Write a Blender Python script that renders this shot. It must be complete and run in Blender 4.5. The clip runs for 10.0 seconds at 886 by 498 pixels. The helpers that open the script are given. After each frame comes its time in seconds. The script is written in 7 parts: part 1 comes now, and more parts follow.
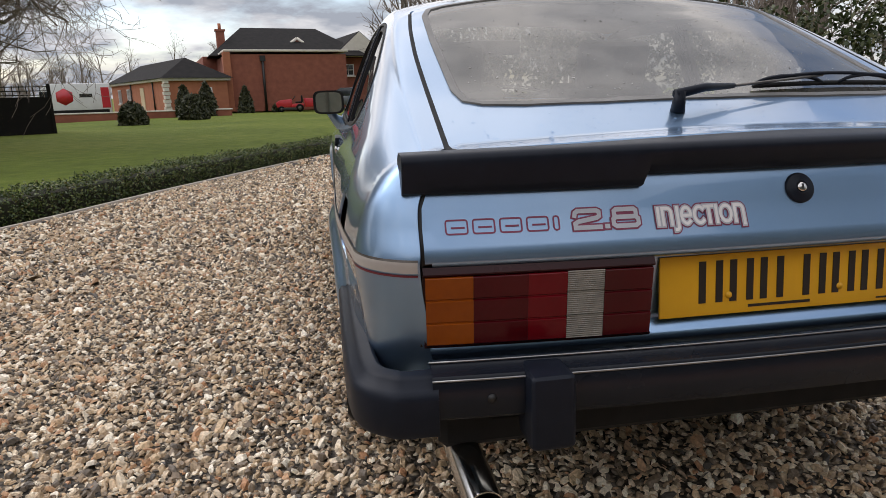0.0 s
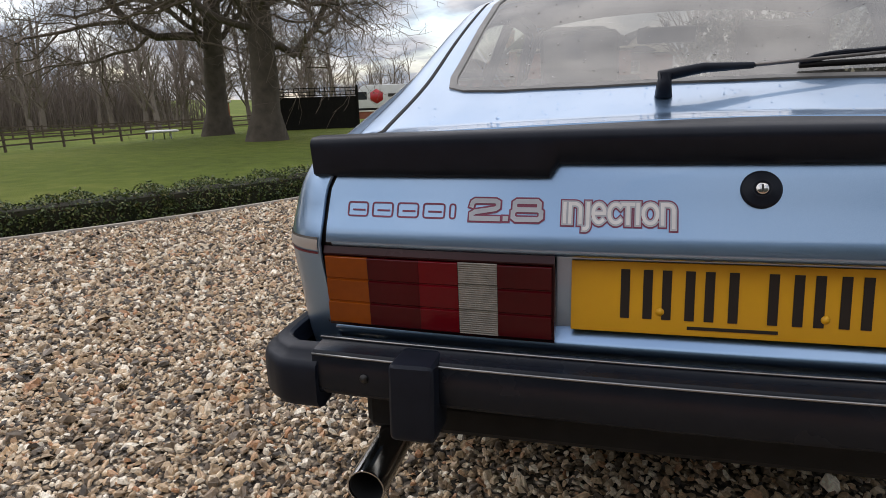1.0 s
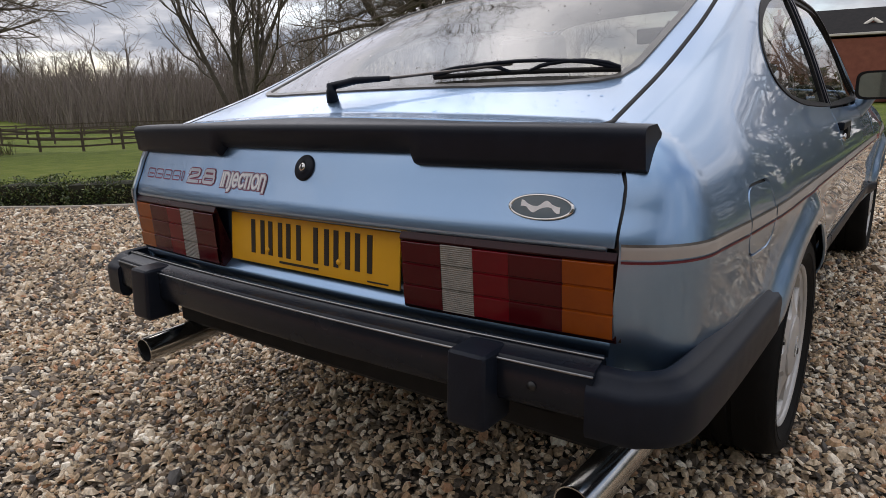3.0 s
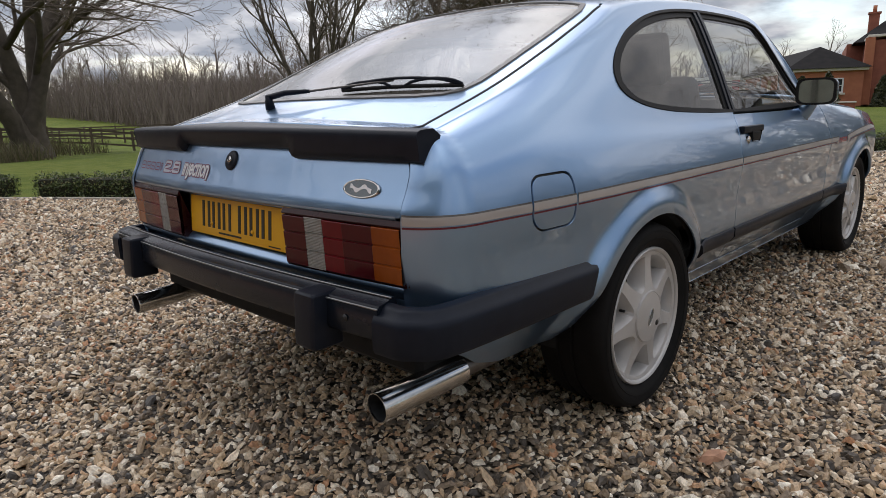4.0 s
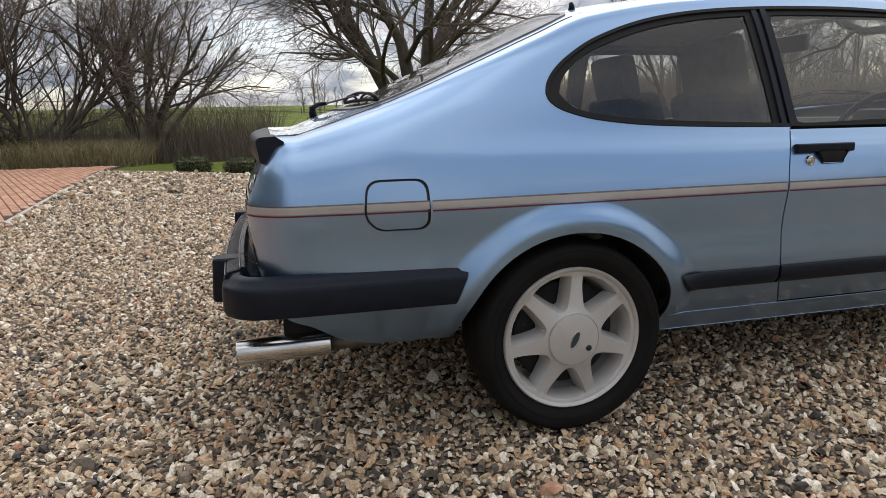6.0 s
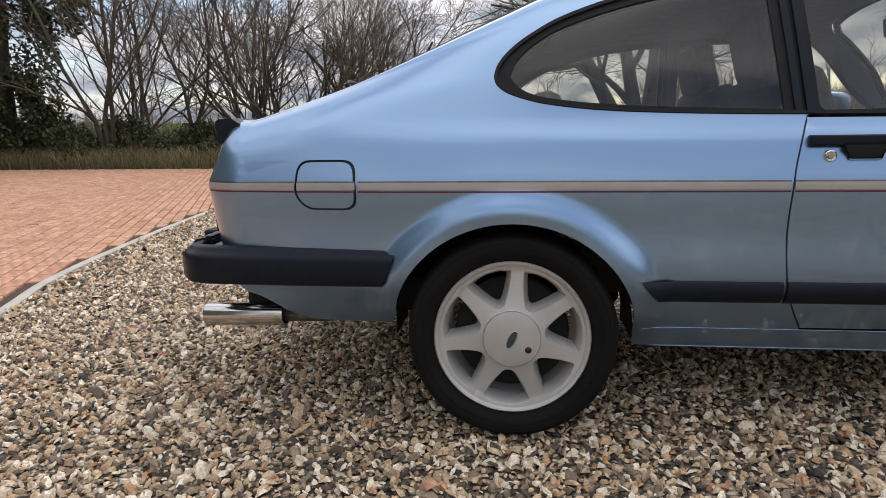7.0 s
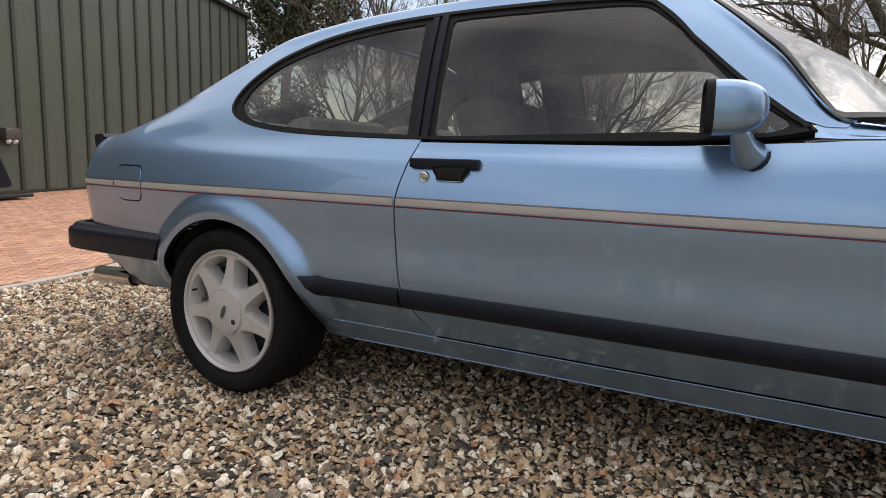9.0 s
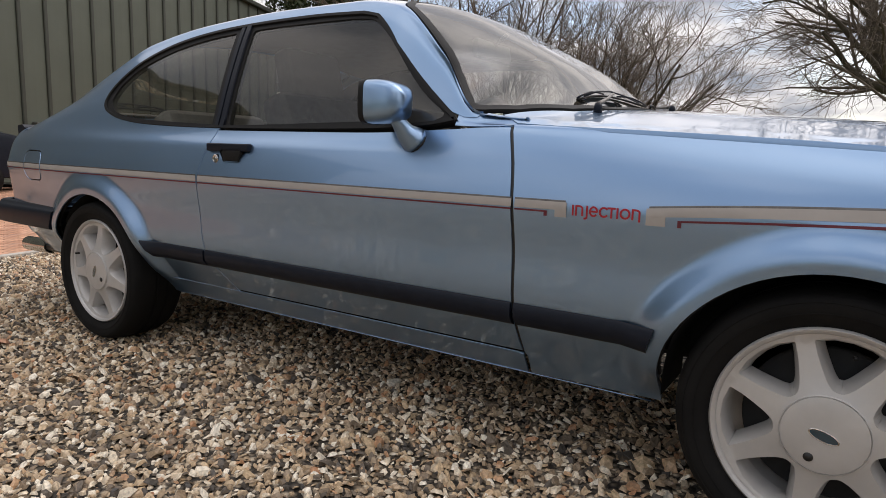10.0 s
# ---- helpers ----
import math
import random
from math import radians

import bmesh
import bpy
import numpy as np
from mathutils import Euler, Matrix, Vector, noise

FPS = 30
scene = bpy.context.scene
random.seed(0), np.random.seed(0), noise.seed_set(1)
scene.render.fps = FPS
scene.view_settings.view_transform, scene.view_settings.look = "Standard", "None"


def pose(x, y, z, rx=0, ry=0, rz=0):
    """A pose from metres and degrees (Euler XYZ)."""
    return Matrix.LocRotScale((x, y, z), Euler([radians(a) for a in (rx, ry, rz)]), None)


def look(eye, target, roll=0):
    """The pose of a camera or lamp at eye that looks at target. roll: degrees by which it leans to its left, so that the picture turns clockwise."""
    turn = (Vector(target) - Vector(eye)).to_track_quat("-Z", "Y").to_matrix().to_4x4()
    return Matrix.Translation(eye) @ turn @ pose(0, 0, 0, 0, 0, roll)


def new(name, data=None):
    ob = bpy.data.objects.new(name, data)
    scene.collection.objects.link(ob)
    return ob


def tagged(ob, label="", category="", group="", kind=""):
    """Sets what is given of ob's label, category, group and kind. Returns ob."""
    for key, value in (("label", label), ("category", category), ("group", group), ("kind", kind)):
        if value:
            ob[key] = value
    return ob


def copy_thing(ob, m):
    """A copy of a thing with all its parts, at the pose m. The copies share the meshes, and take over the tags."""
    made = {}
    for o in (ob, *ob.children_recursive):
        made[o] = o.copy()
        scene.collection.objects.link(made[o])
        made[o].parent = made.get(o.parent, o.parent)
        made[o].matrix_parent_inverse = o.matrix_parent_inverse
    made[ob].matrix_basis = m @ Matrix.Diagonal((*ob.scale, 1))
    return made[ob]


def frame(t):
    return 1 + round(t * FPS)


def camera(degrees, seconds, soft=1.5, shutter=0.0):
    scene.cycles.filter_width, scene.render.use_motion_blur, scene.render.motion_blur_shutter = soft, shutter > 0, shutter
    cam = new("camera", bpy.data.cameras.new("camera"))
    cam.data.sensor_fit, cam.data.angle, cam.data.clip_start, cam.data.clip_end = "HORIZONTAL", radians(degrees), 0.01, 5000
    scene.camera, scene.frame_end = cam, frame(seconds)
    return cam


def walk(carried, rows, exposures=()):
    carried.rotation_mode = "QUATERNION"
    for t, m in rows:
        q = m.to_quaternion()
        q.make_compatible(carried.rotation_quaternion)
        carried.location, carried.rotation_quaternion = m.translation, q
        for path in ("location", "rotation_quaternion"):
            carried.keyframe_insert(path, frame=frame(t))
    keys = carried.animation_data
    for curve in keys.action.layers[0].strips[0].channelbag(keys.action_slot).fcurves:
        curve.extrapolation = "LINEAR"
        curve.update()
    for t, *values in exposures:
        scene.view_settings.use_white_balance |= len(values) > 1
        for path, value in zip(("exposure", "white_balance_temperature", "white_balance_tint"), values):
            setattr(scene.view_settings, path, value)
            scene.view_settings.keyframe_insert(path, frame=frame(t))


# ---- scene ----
cam = camera(69.3, 10.0, 0.8)

PATH = [
    (0, (-0.812, -1.019, 0.965), (-0.494, 0.898, 0.493), -1.5),
    (0.5, (-0.51, -1.0, 0.946), (-0.632, 0.939, 0.472), -1.7),
    (1, (-0.196, -0.997, 0.924), (-0.713, 0.881, 0.471), -1.9),
    (1.5, (0.135, -0.951, 0.925), (-0.671, 0.826, 0.485), -1.8),
    (2, (0.436, -0.908, 0.911), (-0.556, 0.774, 0.477), -1.6),
    (2.5, (0.729, -0.9, 0.914), (-0.377, 0.708, 0.476), -1.6),
    (3, (1.03, -0.892, 0.912), (-0.151, 0.658, 0.461), -1.7),
    (3.2, (1.15, -0.888, 0.907), (-0.064, 0.636, 0.458), -1.8),
    (4.3, (1.799, -0.854, 0.931), (0.37, 0.475, 0.494), -1.8),
    (4.5, (1.906, -0.78, 0.944), (0.419, 0.486, 0.51), -1.9),
    (5, (2.14, -0.557, 0.937), (0.5, 0.509, 0.519), -1.9),
    (5.5, (2.294, -0.27, 0.934), (0.508, 0.528, 0.52), -1.5),
    (6.8, (2.45, 0.69, 0.839), (0.486, 0.599, 0.473), -0.9),
    (7, (2.442, 0.846, 0.821), (0.486, 0.626, 0.467), -0.7),
    (7.5, (2.395, 1.209, 0.742), (0.483, 0.7, 0.454), 0.2),
    (8, (2.368, 1.605, 0.756), (0.52, 0.885, 0.497), 1.1),
    (8.5, (2.323, 2.053, 0.783), (0.542, 1.179, 0.528), 1.5),
    (9, (2.27, 2.481, 0.809), (0.541, 1.516, 0.528), 1.5),
    (9.5, (2.219, 2.935, 0.813), (0.53, 1.904, 0.52), 1.5),
    (10, (2.162, 3.394, 0.798), (0.507, 2.309, 0.502), 1.8),
]
# seconds, stops, and the white balance that drifts a little warmer towards the end
EXPOSURES = [(0, 1.25, 6650, 13), (1, 1.23, 6550, 13), (2, 1.15, 6500, 14), (3, 1.06, 6550, 14), (4.5, 1.05, 6500, 12), (5.5, 1.17, 6550, 11), (7, 1.38, 6600, 13), (8, 1.42, 6650, 13), (9, 1.41, 6800, 13), (10, 1.24, 6850, 14)]
walk(cam, [(t, look(eye, target, roll)) for t, eye, target, roll in PATH], EXPOSURES)

# ---- sky and sun ----
from collections import defaultdict
from mathutils.geometry import delaunay_2d_cdt

SUN_AZ, SUN_EL = 60.0, 46.0      # degrees left of the car's nose, degrees above the horizon


def build_sky():
    w = bpy.data.worlds.new("sky")
    scene.world = w
    w.use_nodes = True
    nt = w.node_tree
    nt.nodes.clear()
    N, L = nt.nodes.new, nt.links.new
    out, bg = N("ShaderNodeOutputWorld"), N("ShaderNodeBackground")
    sky = N("ShaderNodeTexSky")
    sky.sky_type = "NISHITA"
    sky.sun_disc = False
    sky.sun_elevation, sky.sun_rotation = radians(SUN_EL), radians(-SUN_AZ)
    sky.air_density, sky.dust_density = 1.0, 1.5
    co = N("ShaderNodeTexCoord")
    sep = N("ShaderNodeSeparateXYZ")
    L(co.outputs["Generated"], sep.inputs[0])
    # clouds lie on a flat layer overhead
    zz = N("ShaderNodeMath"); zz.operation = "MAXIMUM"; zz.inputs[1].default_value = 0.0
    L(sep.outputs["Z"], zz.inputs[0])
    za = N("ShaderNodeMath"); za.operation = "ADD"; za.inputs[1].default_value = 0.22
    L(zz.outputs[0], za.inputs[0])
    dv = N("ShaderNodeVectorMath"); dv.operation = "DIVIDE"
    L(co.outputs["Generated"], dv.inputs[0])
    L(za.outputs[0], dv.inputs[1])
    big = N("ShaderNodeTexNoise")
    big.inputs["Scale"].default_value, big.inputs["Detail"].default_value, big.inputs["Roughness"].default_value = 1.5, 9, 0.56
    L(dv.outputs[0], big.inputs["Vector"])
    ramp = N("ShaderNodeValToRGB")
    ramp.color_ramp.elements[0].position, ramp.color_ramp.elements[1].position = 0.33, 0.50
    L(big.outputs["Fac"], ramp.inputs[0])
    tone = N("ShaderNodeTexNoise")
    tone.inputs["Scale"].default_value, tone.inputs["Detail"].default_value = 2.6, 7
    L(dv.outputs[0], tone.inputs["Vector"])
    grey = N("ShaderNodeValToRGB")
    grey.color_ramp.elements[0].position, grey.color_ramp.elements[0].color = 0.41, (2.15, 2.4, 2.8, 1)
    grey.color_ramp.elements[1].position, grey.color_ramp.elements[1].color = 0.62, (5.0, 5.05, 5.15, 1)
    L(tone.outputs["Fac"], grey.inputs[0])
    mix = N("ShaderNodeMix"); mix.data_type = "RGBA"
    L(ramp.outputs[0], mix.inputs["Factor"])
    L(sky.outputs[0], mix.inputs["A"])
    # thin cloud glows round the sun
    dot = N("ShaderNodeVectorMath"); dot.operation = "DOT_PRODUCT"
    dot.inputs[1].default_value = (-math.sin(radians(SUN_AZ)) * math.cos(radians(SUN_EL)), math.cos(radians(SUN_AZ)) * math.cos(radians(SUN_EL)), math.sin(radians(SUN_EL)))
    L(co.outputs["Generated"], dot.inputs[0])
    pos = N("ShaderNodeMath"); pos.operation = "MAXIMUM"; pos.inputs[1].default_value = 0.0
    L(dot.outputs["Value"], pos.inputs[0])
    glow = None
    for power, gain in ((5.0, 0.5), (36.0, 5.0)):
        pw, ad = N("ShaderNodeMath"), N("ShaderNodeMath")
        pw.operation, ad.operation = "POWER", "MULTIPLY_ADD"
        pw.inputs[1].default_value, ad.inputs[1].default_value, ad.inputs[2].default_value = power, gain, 1.0
        L(pos.outputs[0], pw.inputs[0]); L(pw.outputs[0], ad.inputs[0])
        if glow:
            L(glow.outputs[0], ad.inputs[2])
        glow = ad
    lit = N("ShaderNodeVectorMath"); lit.operation = "SCALE"
    # an overcast sky is brightest overhead
    over = N("ShaderNodeMath"); over.operation = "MULTIPLY_ADD"
    over.inputs[1].default_value, over.inputs[2].default_value = 0.85, 0.76
    L(zz.outputs[0], over.inputs[0])
    both = N("ShaderNodeMath"); both.operation = "MULTIPLY"
    L(over.outputs[0], both.inputs[0]); L(glow.outputs[0], both.inputs[1])
    L(grey.outputs[0], lit.inputs[0]); L(both.outputs[0], lit.inputs["Scale"])
    L(lit.outputs[0], mix.inputs["B"])
    bg.inputs["Strength"].default_value = 0.087
    L(mix.outputs["Result"], bg.inputs["Color"])
    L(bg.outputs[0], out.inputs["Surface"])


build_sky()
sun = new("sun", bpy.data.lights.new("sun", "SUN"))
sun.data.energy, sun.data.angle, sun.data.color = 0.5, radians(160), (1.0, 0.90, 0.78)
_az, _el = radians(SUN_AZ), radians(SUN_EL)
SUN_FROM = Vector((-math.sin(_az) * math.cos(_el), math.cos(_az) * math.cos(_el), math.sin(_el)))
sun.matrix_world = look(SUN_FROM * 50, (0, 0, 0))


# ---- materials ----
def node_mat(name):
    m = bpy.data.materials.new(name)
    m.use_nodes = True
    nt = m.node_tree
    return m, nt, nt.nodes["Principled BSDF"], nt.nodes.new, nt.links.new


def mat(name, c1, c2=None, scale=20.0, rough=0.6, rough2=None, metal=0.0, bump=0.0, bscale=None, coat=0.0, fine=0.25, per="", spec=0.5):
    """A surface with stains at a large scale and grain at a small one; per: 'object' or 'island' varies piece by piece."""
    m, nt, p, N, L = node_mat(name)
    c2 = c2 or tuple(c * 0.8 for c in c1)
    co = N("ShaderNodeTexCoord")
    a, b = N("ShaderNodeTexNoise"), N("ShaderNodeTexNoise")
    for n, s, d in ((a, scale, 4), (b, scale * 9, 3)):
        n.inputs["Scale"].default_value, n.inputs["Detail"].default_value = s, d
        L(co.outputs["Object"], n.inputs["Vector"])
    add = N("ShaderNodeMath"); add.operation = "MULTIPLY_ADD"; add.inputs[1].default_value = fine
    L(b.outputs["Fac"], add.inputs[0]); L(a.outputs["Fac"], add.inputs[2])
    fac = add.outputs[0]
    mid = 0.5 + fine * 0.5
    if per:
        g = N("ShaderNodeObjectInfo") if per == "object" else N("ShaderNodeNewGeometry")
        v = N("ShaderNodeMath"); v.operation = "MULTIPLY_ADD"; v.inputs[1].default_value = 0.5
        L(g.outputs["Random" if per == "object" else "Random Per Island"], v.inputs[0])
        L(fac, v.inputs[2])
        fac = v.outputs[0]
        mid += 0.25
    r = N("ShaderNodeMapRange")
    w = 0.42 if per else 0.22
    r.inputs["From Min"].default_value, r.inputs["From Max"].default_value = mid - w, mid + w
    L(fac, r.inputs["Value"])
    mix = N("ShaderNodeMix"); mix.data_type = "RGBA"
    mix.inputs["A"].default_value, mix.inputs["B"].default_value = (*c1, 1), (*c2, 1)
    L(r.outputs[0], mix.inputs["Factor"])
    L(mix.outputs["Result"], p.inputs["Base Color"])
    p.inputs["Metallic"].default_value = metal
    p.inputs["Specular IOR Level"].default_value = spec
    if coat:
        p.inputs["Coat Weight"].default_value, p.inputs["Coat Roughness"].default_value = coat, 0.03
    rr = N("ShaderNodeMapRange")
    rr.inputs["To Min"].default_value, rr.inputs["To Max"].default_value = rough, rough2 if rough2 is not None else min(1, rough * 1.25)
    L(a.outputs["Fac"], rr.inputs["Value"])
    L(rr.outputs[0], p.inputs["Roughness"])
    if bump:
        bn = N("ShaderNodeTexNoise")
        bn.inputs["Scale"].default_value, bn.inputs["Detail"].default_value = bscale or scale * 6, 5
        L(co.outputs["Object"], bn.inputs["Vector"])
        bu = N("ShaderNodeBump")
        bu.inputs["Strength"].default_value, bu.inputs["Distance"].default_value = min(1, bump * 50), 0.02
        L(bn.outputs["Fac"], bu.inputs["Height"])
        L(bu.outputs[0], p.inputs["Normal"])
    return m


def paint_mat(name, c, flake):
    """Metallic car paint: flakes under clear coat, with a faint film of dust."""
    m, nt, p, N, L = node_mat(name)
    co = N("ShaderNodeTexCoord")
    n, d = N("ShaderNodeTexNoise"), N("ShaderNodeTexNoise")
    n.inputs["Scale"].default_value, n.inputs["Detail"].default_value = 900, 1
    d.inputs["Scale"].default_value, d.inputs["Detail"].default_value = 5, 6
    for q in (n, d):
        L(co.outputs["Object"], q.inputs["Vector"])
    mix = N("ShaderNodeMix"); mix.data_type = "RGBA"
    mix.inputs["A"].default_value, mix.inputs["B"].default_value = (*c, 1), (*flake, 1)
    L(n.outputs["Fac"], mix.inputs["Factor"])
    L(mix.outputs["Result"], p.inputs["Base Color"])
    r = N("ShaderNodeMapRange")
    r.inputs["To Min"].default_value, r.inputs["To Max"].default_value = 0.29, 0.36
    L(d.outputs["Fac"], r.inputs["Value"]); L(r.outputs[0], p.inputs["Roughness"])
    p.inputs["Metallic"].default_value = 0.92
    p.inputs["Coat Weight"].default_value = 1.0
    p.inputs["Coat IOR"].default_value = 1.5
    c2 = N("ShaderNodeMapRange")
    c2.inputs["To Min"].default_value, c2.inputs["To Max"].default_value = 0.015, 0.03
    L(d.outputs["Fac"], c2.inputs["Value"]); L(c2.outputs[0], p.inputs["Coat Roughness"])
    return m


def glass_mat(name, tint, dust=0.06):
    """A thin pane: tinted see-through, with gloss that grows at grazing angles and a little dust."""
    m, nt, p, N, L = node_mat(name)
    out = nt.nodes["Material Output"]
    tr, gl, df = N("ShaderNodeBsdfTransparent"), N("ShaderNodeBsdfGlossy"), N("ShaderNodeBsdfDiffuse")
    tr.inputs["Color"].default_value = (*tint, 1)
    gl.inputs["Roughness"].default_value = 0.02
    df.inputs["Color"].default_value = (0.5, 0.48, 0.44, 1)
    co, n = N("ShaderNodeTexCoord"), N("ShaderNodeTexNoise")
    n.inputs["Scale"].default_value, n.inputs["Detail"].default_value = 9, 8
    L(co.outputs["Object"], n.inputs["Vector"])
    mr = N("ShaderNodeMapRange")
    mr.inputs["From Min"].default_value, mr.inputs["From Max"].default_value = 0.3, 0.75
    mr.inputs["To Min"].default_value, mr.inputs["To Max"].default_value = dust * 0.3, dust * 2
    L(n.outputs["Fac"], mr.inputs["Value"])
    m1, m2, fr = N("ShaderNodeMixShader"), N("ShaderNodeMixShader"), N("ShaderNodeMath")
    lw, pw = N("ShaderNodeLayerWeight"), N("ShaderNodeMath")
    lw.inputs["Blend"].default_value = 0.5
    pw.operation, fr.operation = "POWER", "MULTIPLY_ADD"
    pw.inputs[1].default_value, fr.inputs[1].default_value, fr.inputs[2].default_value = 4.5, 0.92, 0.06
    L(lw.outputs["Facing"], pw.inputs[0]); L(pw.outputs[0], fr.inputs[0])
    L(mr.outputs[0], m1.inputs[0]); L(tr.outputs[0], m1.inputs[1]); L(df.outputs[0], m1.inputs[2])
    L(fr.outputs[0], m2.inputs[0]); L(m1.outputs[0], m2.inputs[1]); L(gl.outputs[0], m2.inputs[2])
    L(m2.outputs[0], out.inputs["Surface"])
    return m


def ramp_mat(name, stops, rough=0.7, grain=60.0, bump=0.0, source="island", shade=0.35):
    """Piece-by-piece colours out of a ramp, with grain inside each piece."""
    m, nt, p, N, L = node_mat(name)
    g = N("ShaderNodeNewGeometry") if source == "island" else N("ShaderNodeObjectInfo")
    r = N("ShaderNodeValToRGB")
    el = r.color_ramp.elements
    el[0].position, el[0].color = stops[0][0], (*stops[0][1], 1)
    el[1].position, el[1].color = stops[-1][0], (*stops[-1][1], 1)
    for q, c in stops[1:-1]:
        e = el.new(q); e.color = (*c, 1)
    L(g.outputs["Random Per Island" if source == "island" else "Random"], r.inputs[0])
    co, n = N("ShaderNodeTexCoord"), N("ShaderNodeTexNoise")
    n.inputs["Scale"].default_value, n.inputs["Detail"].default_value = grain, 4
    L(co.outputs["Object"], n.inputs["Vector"])
    mr = N("ShaderNodeMapRange")
    mr.inputs["From Min"].default_value, mr.inputs["From Max"].default_value = 0.3, 0.7
    mr.inputs["To Min"].default_value, mr.inputs["To Max"].default_value = 1 - shade, 1 + shade
    L(n.outputs["Fac"], mr.inputs["Value"])
    mul = N("ShaderNodeVectorMath"); mul.operation = "SCALE"
    L(r.outputs[0], mul.inputs[0]); L(mr.outputs[0], mul.inputs["Scale"])
    L(mul.outputs[0], p.inputs["Base Color"])
    p.inputs["Roughness"].default_value = rough
    if bump:
        bu = N("ShaderNodeBump")
        bu.inputs["Strength"].default_value, bu.inputs["Distance"].default_value = 0.6, bump
        L(n.outputs["Fac"], bu.inputs["Height"]); L(bu.outputs[0], p.inputs["Normal"])
    return m


PAINT = paint_mat("blue_metallic_paint", (0.190, 0.312, 0.485), (0.258, 0.392, 0.575))
LINER = mat("dark_inner_metal", (0.010, 0.011, 0.012), rough=0.8)
BLACK = mat("black_plastic", (0.0068, 0.0096, 0.0165), (0.0105, 0.0140, 0.0225), 30, 0.34, 0.46, bump=0.0006, bscale=900, spec=0.17)
BEAM = mat("semi_gloss_black", (0.006, 0.0085, 0.014), (0.009, 0.0118, 0.018), 12, 0.20, 0.32, spec=0.26)
BRIGHT = mat("bright_trim_strip", (0.34, 0.34, 0.34), (0.22, 0.22, 0.22), 9, 0.28, 0.4, metal=1.0)
SEAL = mat("grey_window_seal", (0.15, 0.145, 0.135), (0.10, 0.097, 0.09), 14, 0.35, 0.5)
LAMPDARK = mat("dark_lamp_plastic", (0.030, 0.004, 0.006), (0.020, 0.003, 0.005), 9, 0.25, spec=0.25)
RUBBER = mat("black_rubber", (0.006, 0.006, 0.006), (0.012, 0.012, 0.012), 20, 0.5, 0.65, spec=0.22)
TYRE = mat("tyre_rubber", (0.006, 0.006, 0.006), (0.012, 0.0115, 0.011), 9, 0.6, 0.85, bump=0.001, bscale=200, spec=0.14)
ALLOY = mat("silver_alloy_paint", (0.54, 0.53, 0.515), (0.46, 0.45, 0.435), 8, 0.40, 0.5, metal=0.35, coat=0.2)
CHROME = mat("chrome", (0.62, 0.61, 0.59), (0.5, 0.49, 0.47), 14, 0.10, 0.22, metal=1.0)
STEEL = mat("dull_steel", (0.20, 0.19, 0.18), (0.12, 0.11, 0.10), 25, 0.4, 0.6, metal=0.9)
GLASS = glass_mat("window_glass", (0.74, 0.74, 0.69), 0.018)
GLASS_R = glass_mat("rear_window_glass", (0.60, 0.585, 0.545), 0.12)
SEAT = mat("grey_seat_cloth", (0.072, 0.068, 0.062), (0.050, 0.047, 0.043), 40, 0.9, bump=0.002, bscale=500)
SEAT_LIGHT = mat("pale_grey_seat_cloth", (0.34, 0.33, 0.31), (0.26, 0.25, 0.235), 40, 0.9, bump=0.002, bscale=500)
DASH = mat("dark_dashboard_plastic", (0.022, 0.022, 0.024), rough=0.6, bump=0.001, bscale=600)
TRIM = mat("dark_cabin_trim", (0.030, 0.028, 0.026), (0.020, 0.019, 0.018), 25, 0.8)
HEADLINER = mat("grey_headlining", (0.20, 0.19, 0.17), (0.16, 0.15, 0.135), 30, 0.95)
AMBER = mat("amber_lens", (0.27, 0.062, 0.003), (0.20, 0.042, 0.002), 9, 0.16, spec=0.25)
RED = mat("red_lens", (0.065, 0.001, 0.0035), (0.045, 0.001, 0.003), 9, 0.16, spec=0.25)
RED2 = mat("bright_red_lens", (0.13, 0.002, 0.006), (0.10, 0.0015, 0.005), 9, 0.16, spec=0.25)
CLEAR = mat("clear_lens", (0.25, 0.235, 0.20), (0.15, 0.14, 0.12), 60, 0.25, spec=0.3)
STRIPE = mat("silver_beige_stripe", (0.39, 0.36, 0.33), (0.34, 0.315, 0.29), 8, 0.4)
REDLINE = mat("dark_red_line", (0.13, 0.012, 0.025), rough=0.4)
WHITE = mat("white_vinyl", (0.78, 0.78, 0.78), rough=0.4)
YELLOW = mat("yellow_plate_plastic", (0.78, 0.42, 0.012), (0.70, 0.37, 0.01), 6, 0.35, 0.45)
INK = mat("black_print", (0.012, 0.012, 0.012), rough=0.4)
BADGE = mat("dark_blue_enamel", (0.014, 0.045, 0.065), rough=0.15, coat=0.8)


# ---- building tools ----
def mesh_ob(name, V, F, material, parent=None, label="", smooth=True, normals=None, sharp=None):
    """One mesh object out of vertices and faces, under a thing or a part."""
    me = bpy.data.meshes.new(name)
    me.from_pydata([tuple(map(float, v)) for v in V], [], [tuple(int(i) for i in f) for f in F])
    me.materials.append(material)
    if smooth:
        me.polygons.foreach_set("use_smooth", [True] * len(me.polygons))
    if normals is not None:
        me.normals_split_custom_set_from_vertices([tuple(map(float, n)) for n in normals])
    elif sharp:
        me.set_sharp_from_angle(angle=radians(sharp))
    ob = new(name, me)
    if parent:
        ob.parent = parent
    if label:
        ob["label"] = label
    return ob


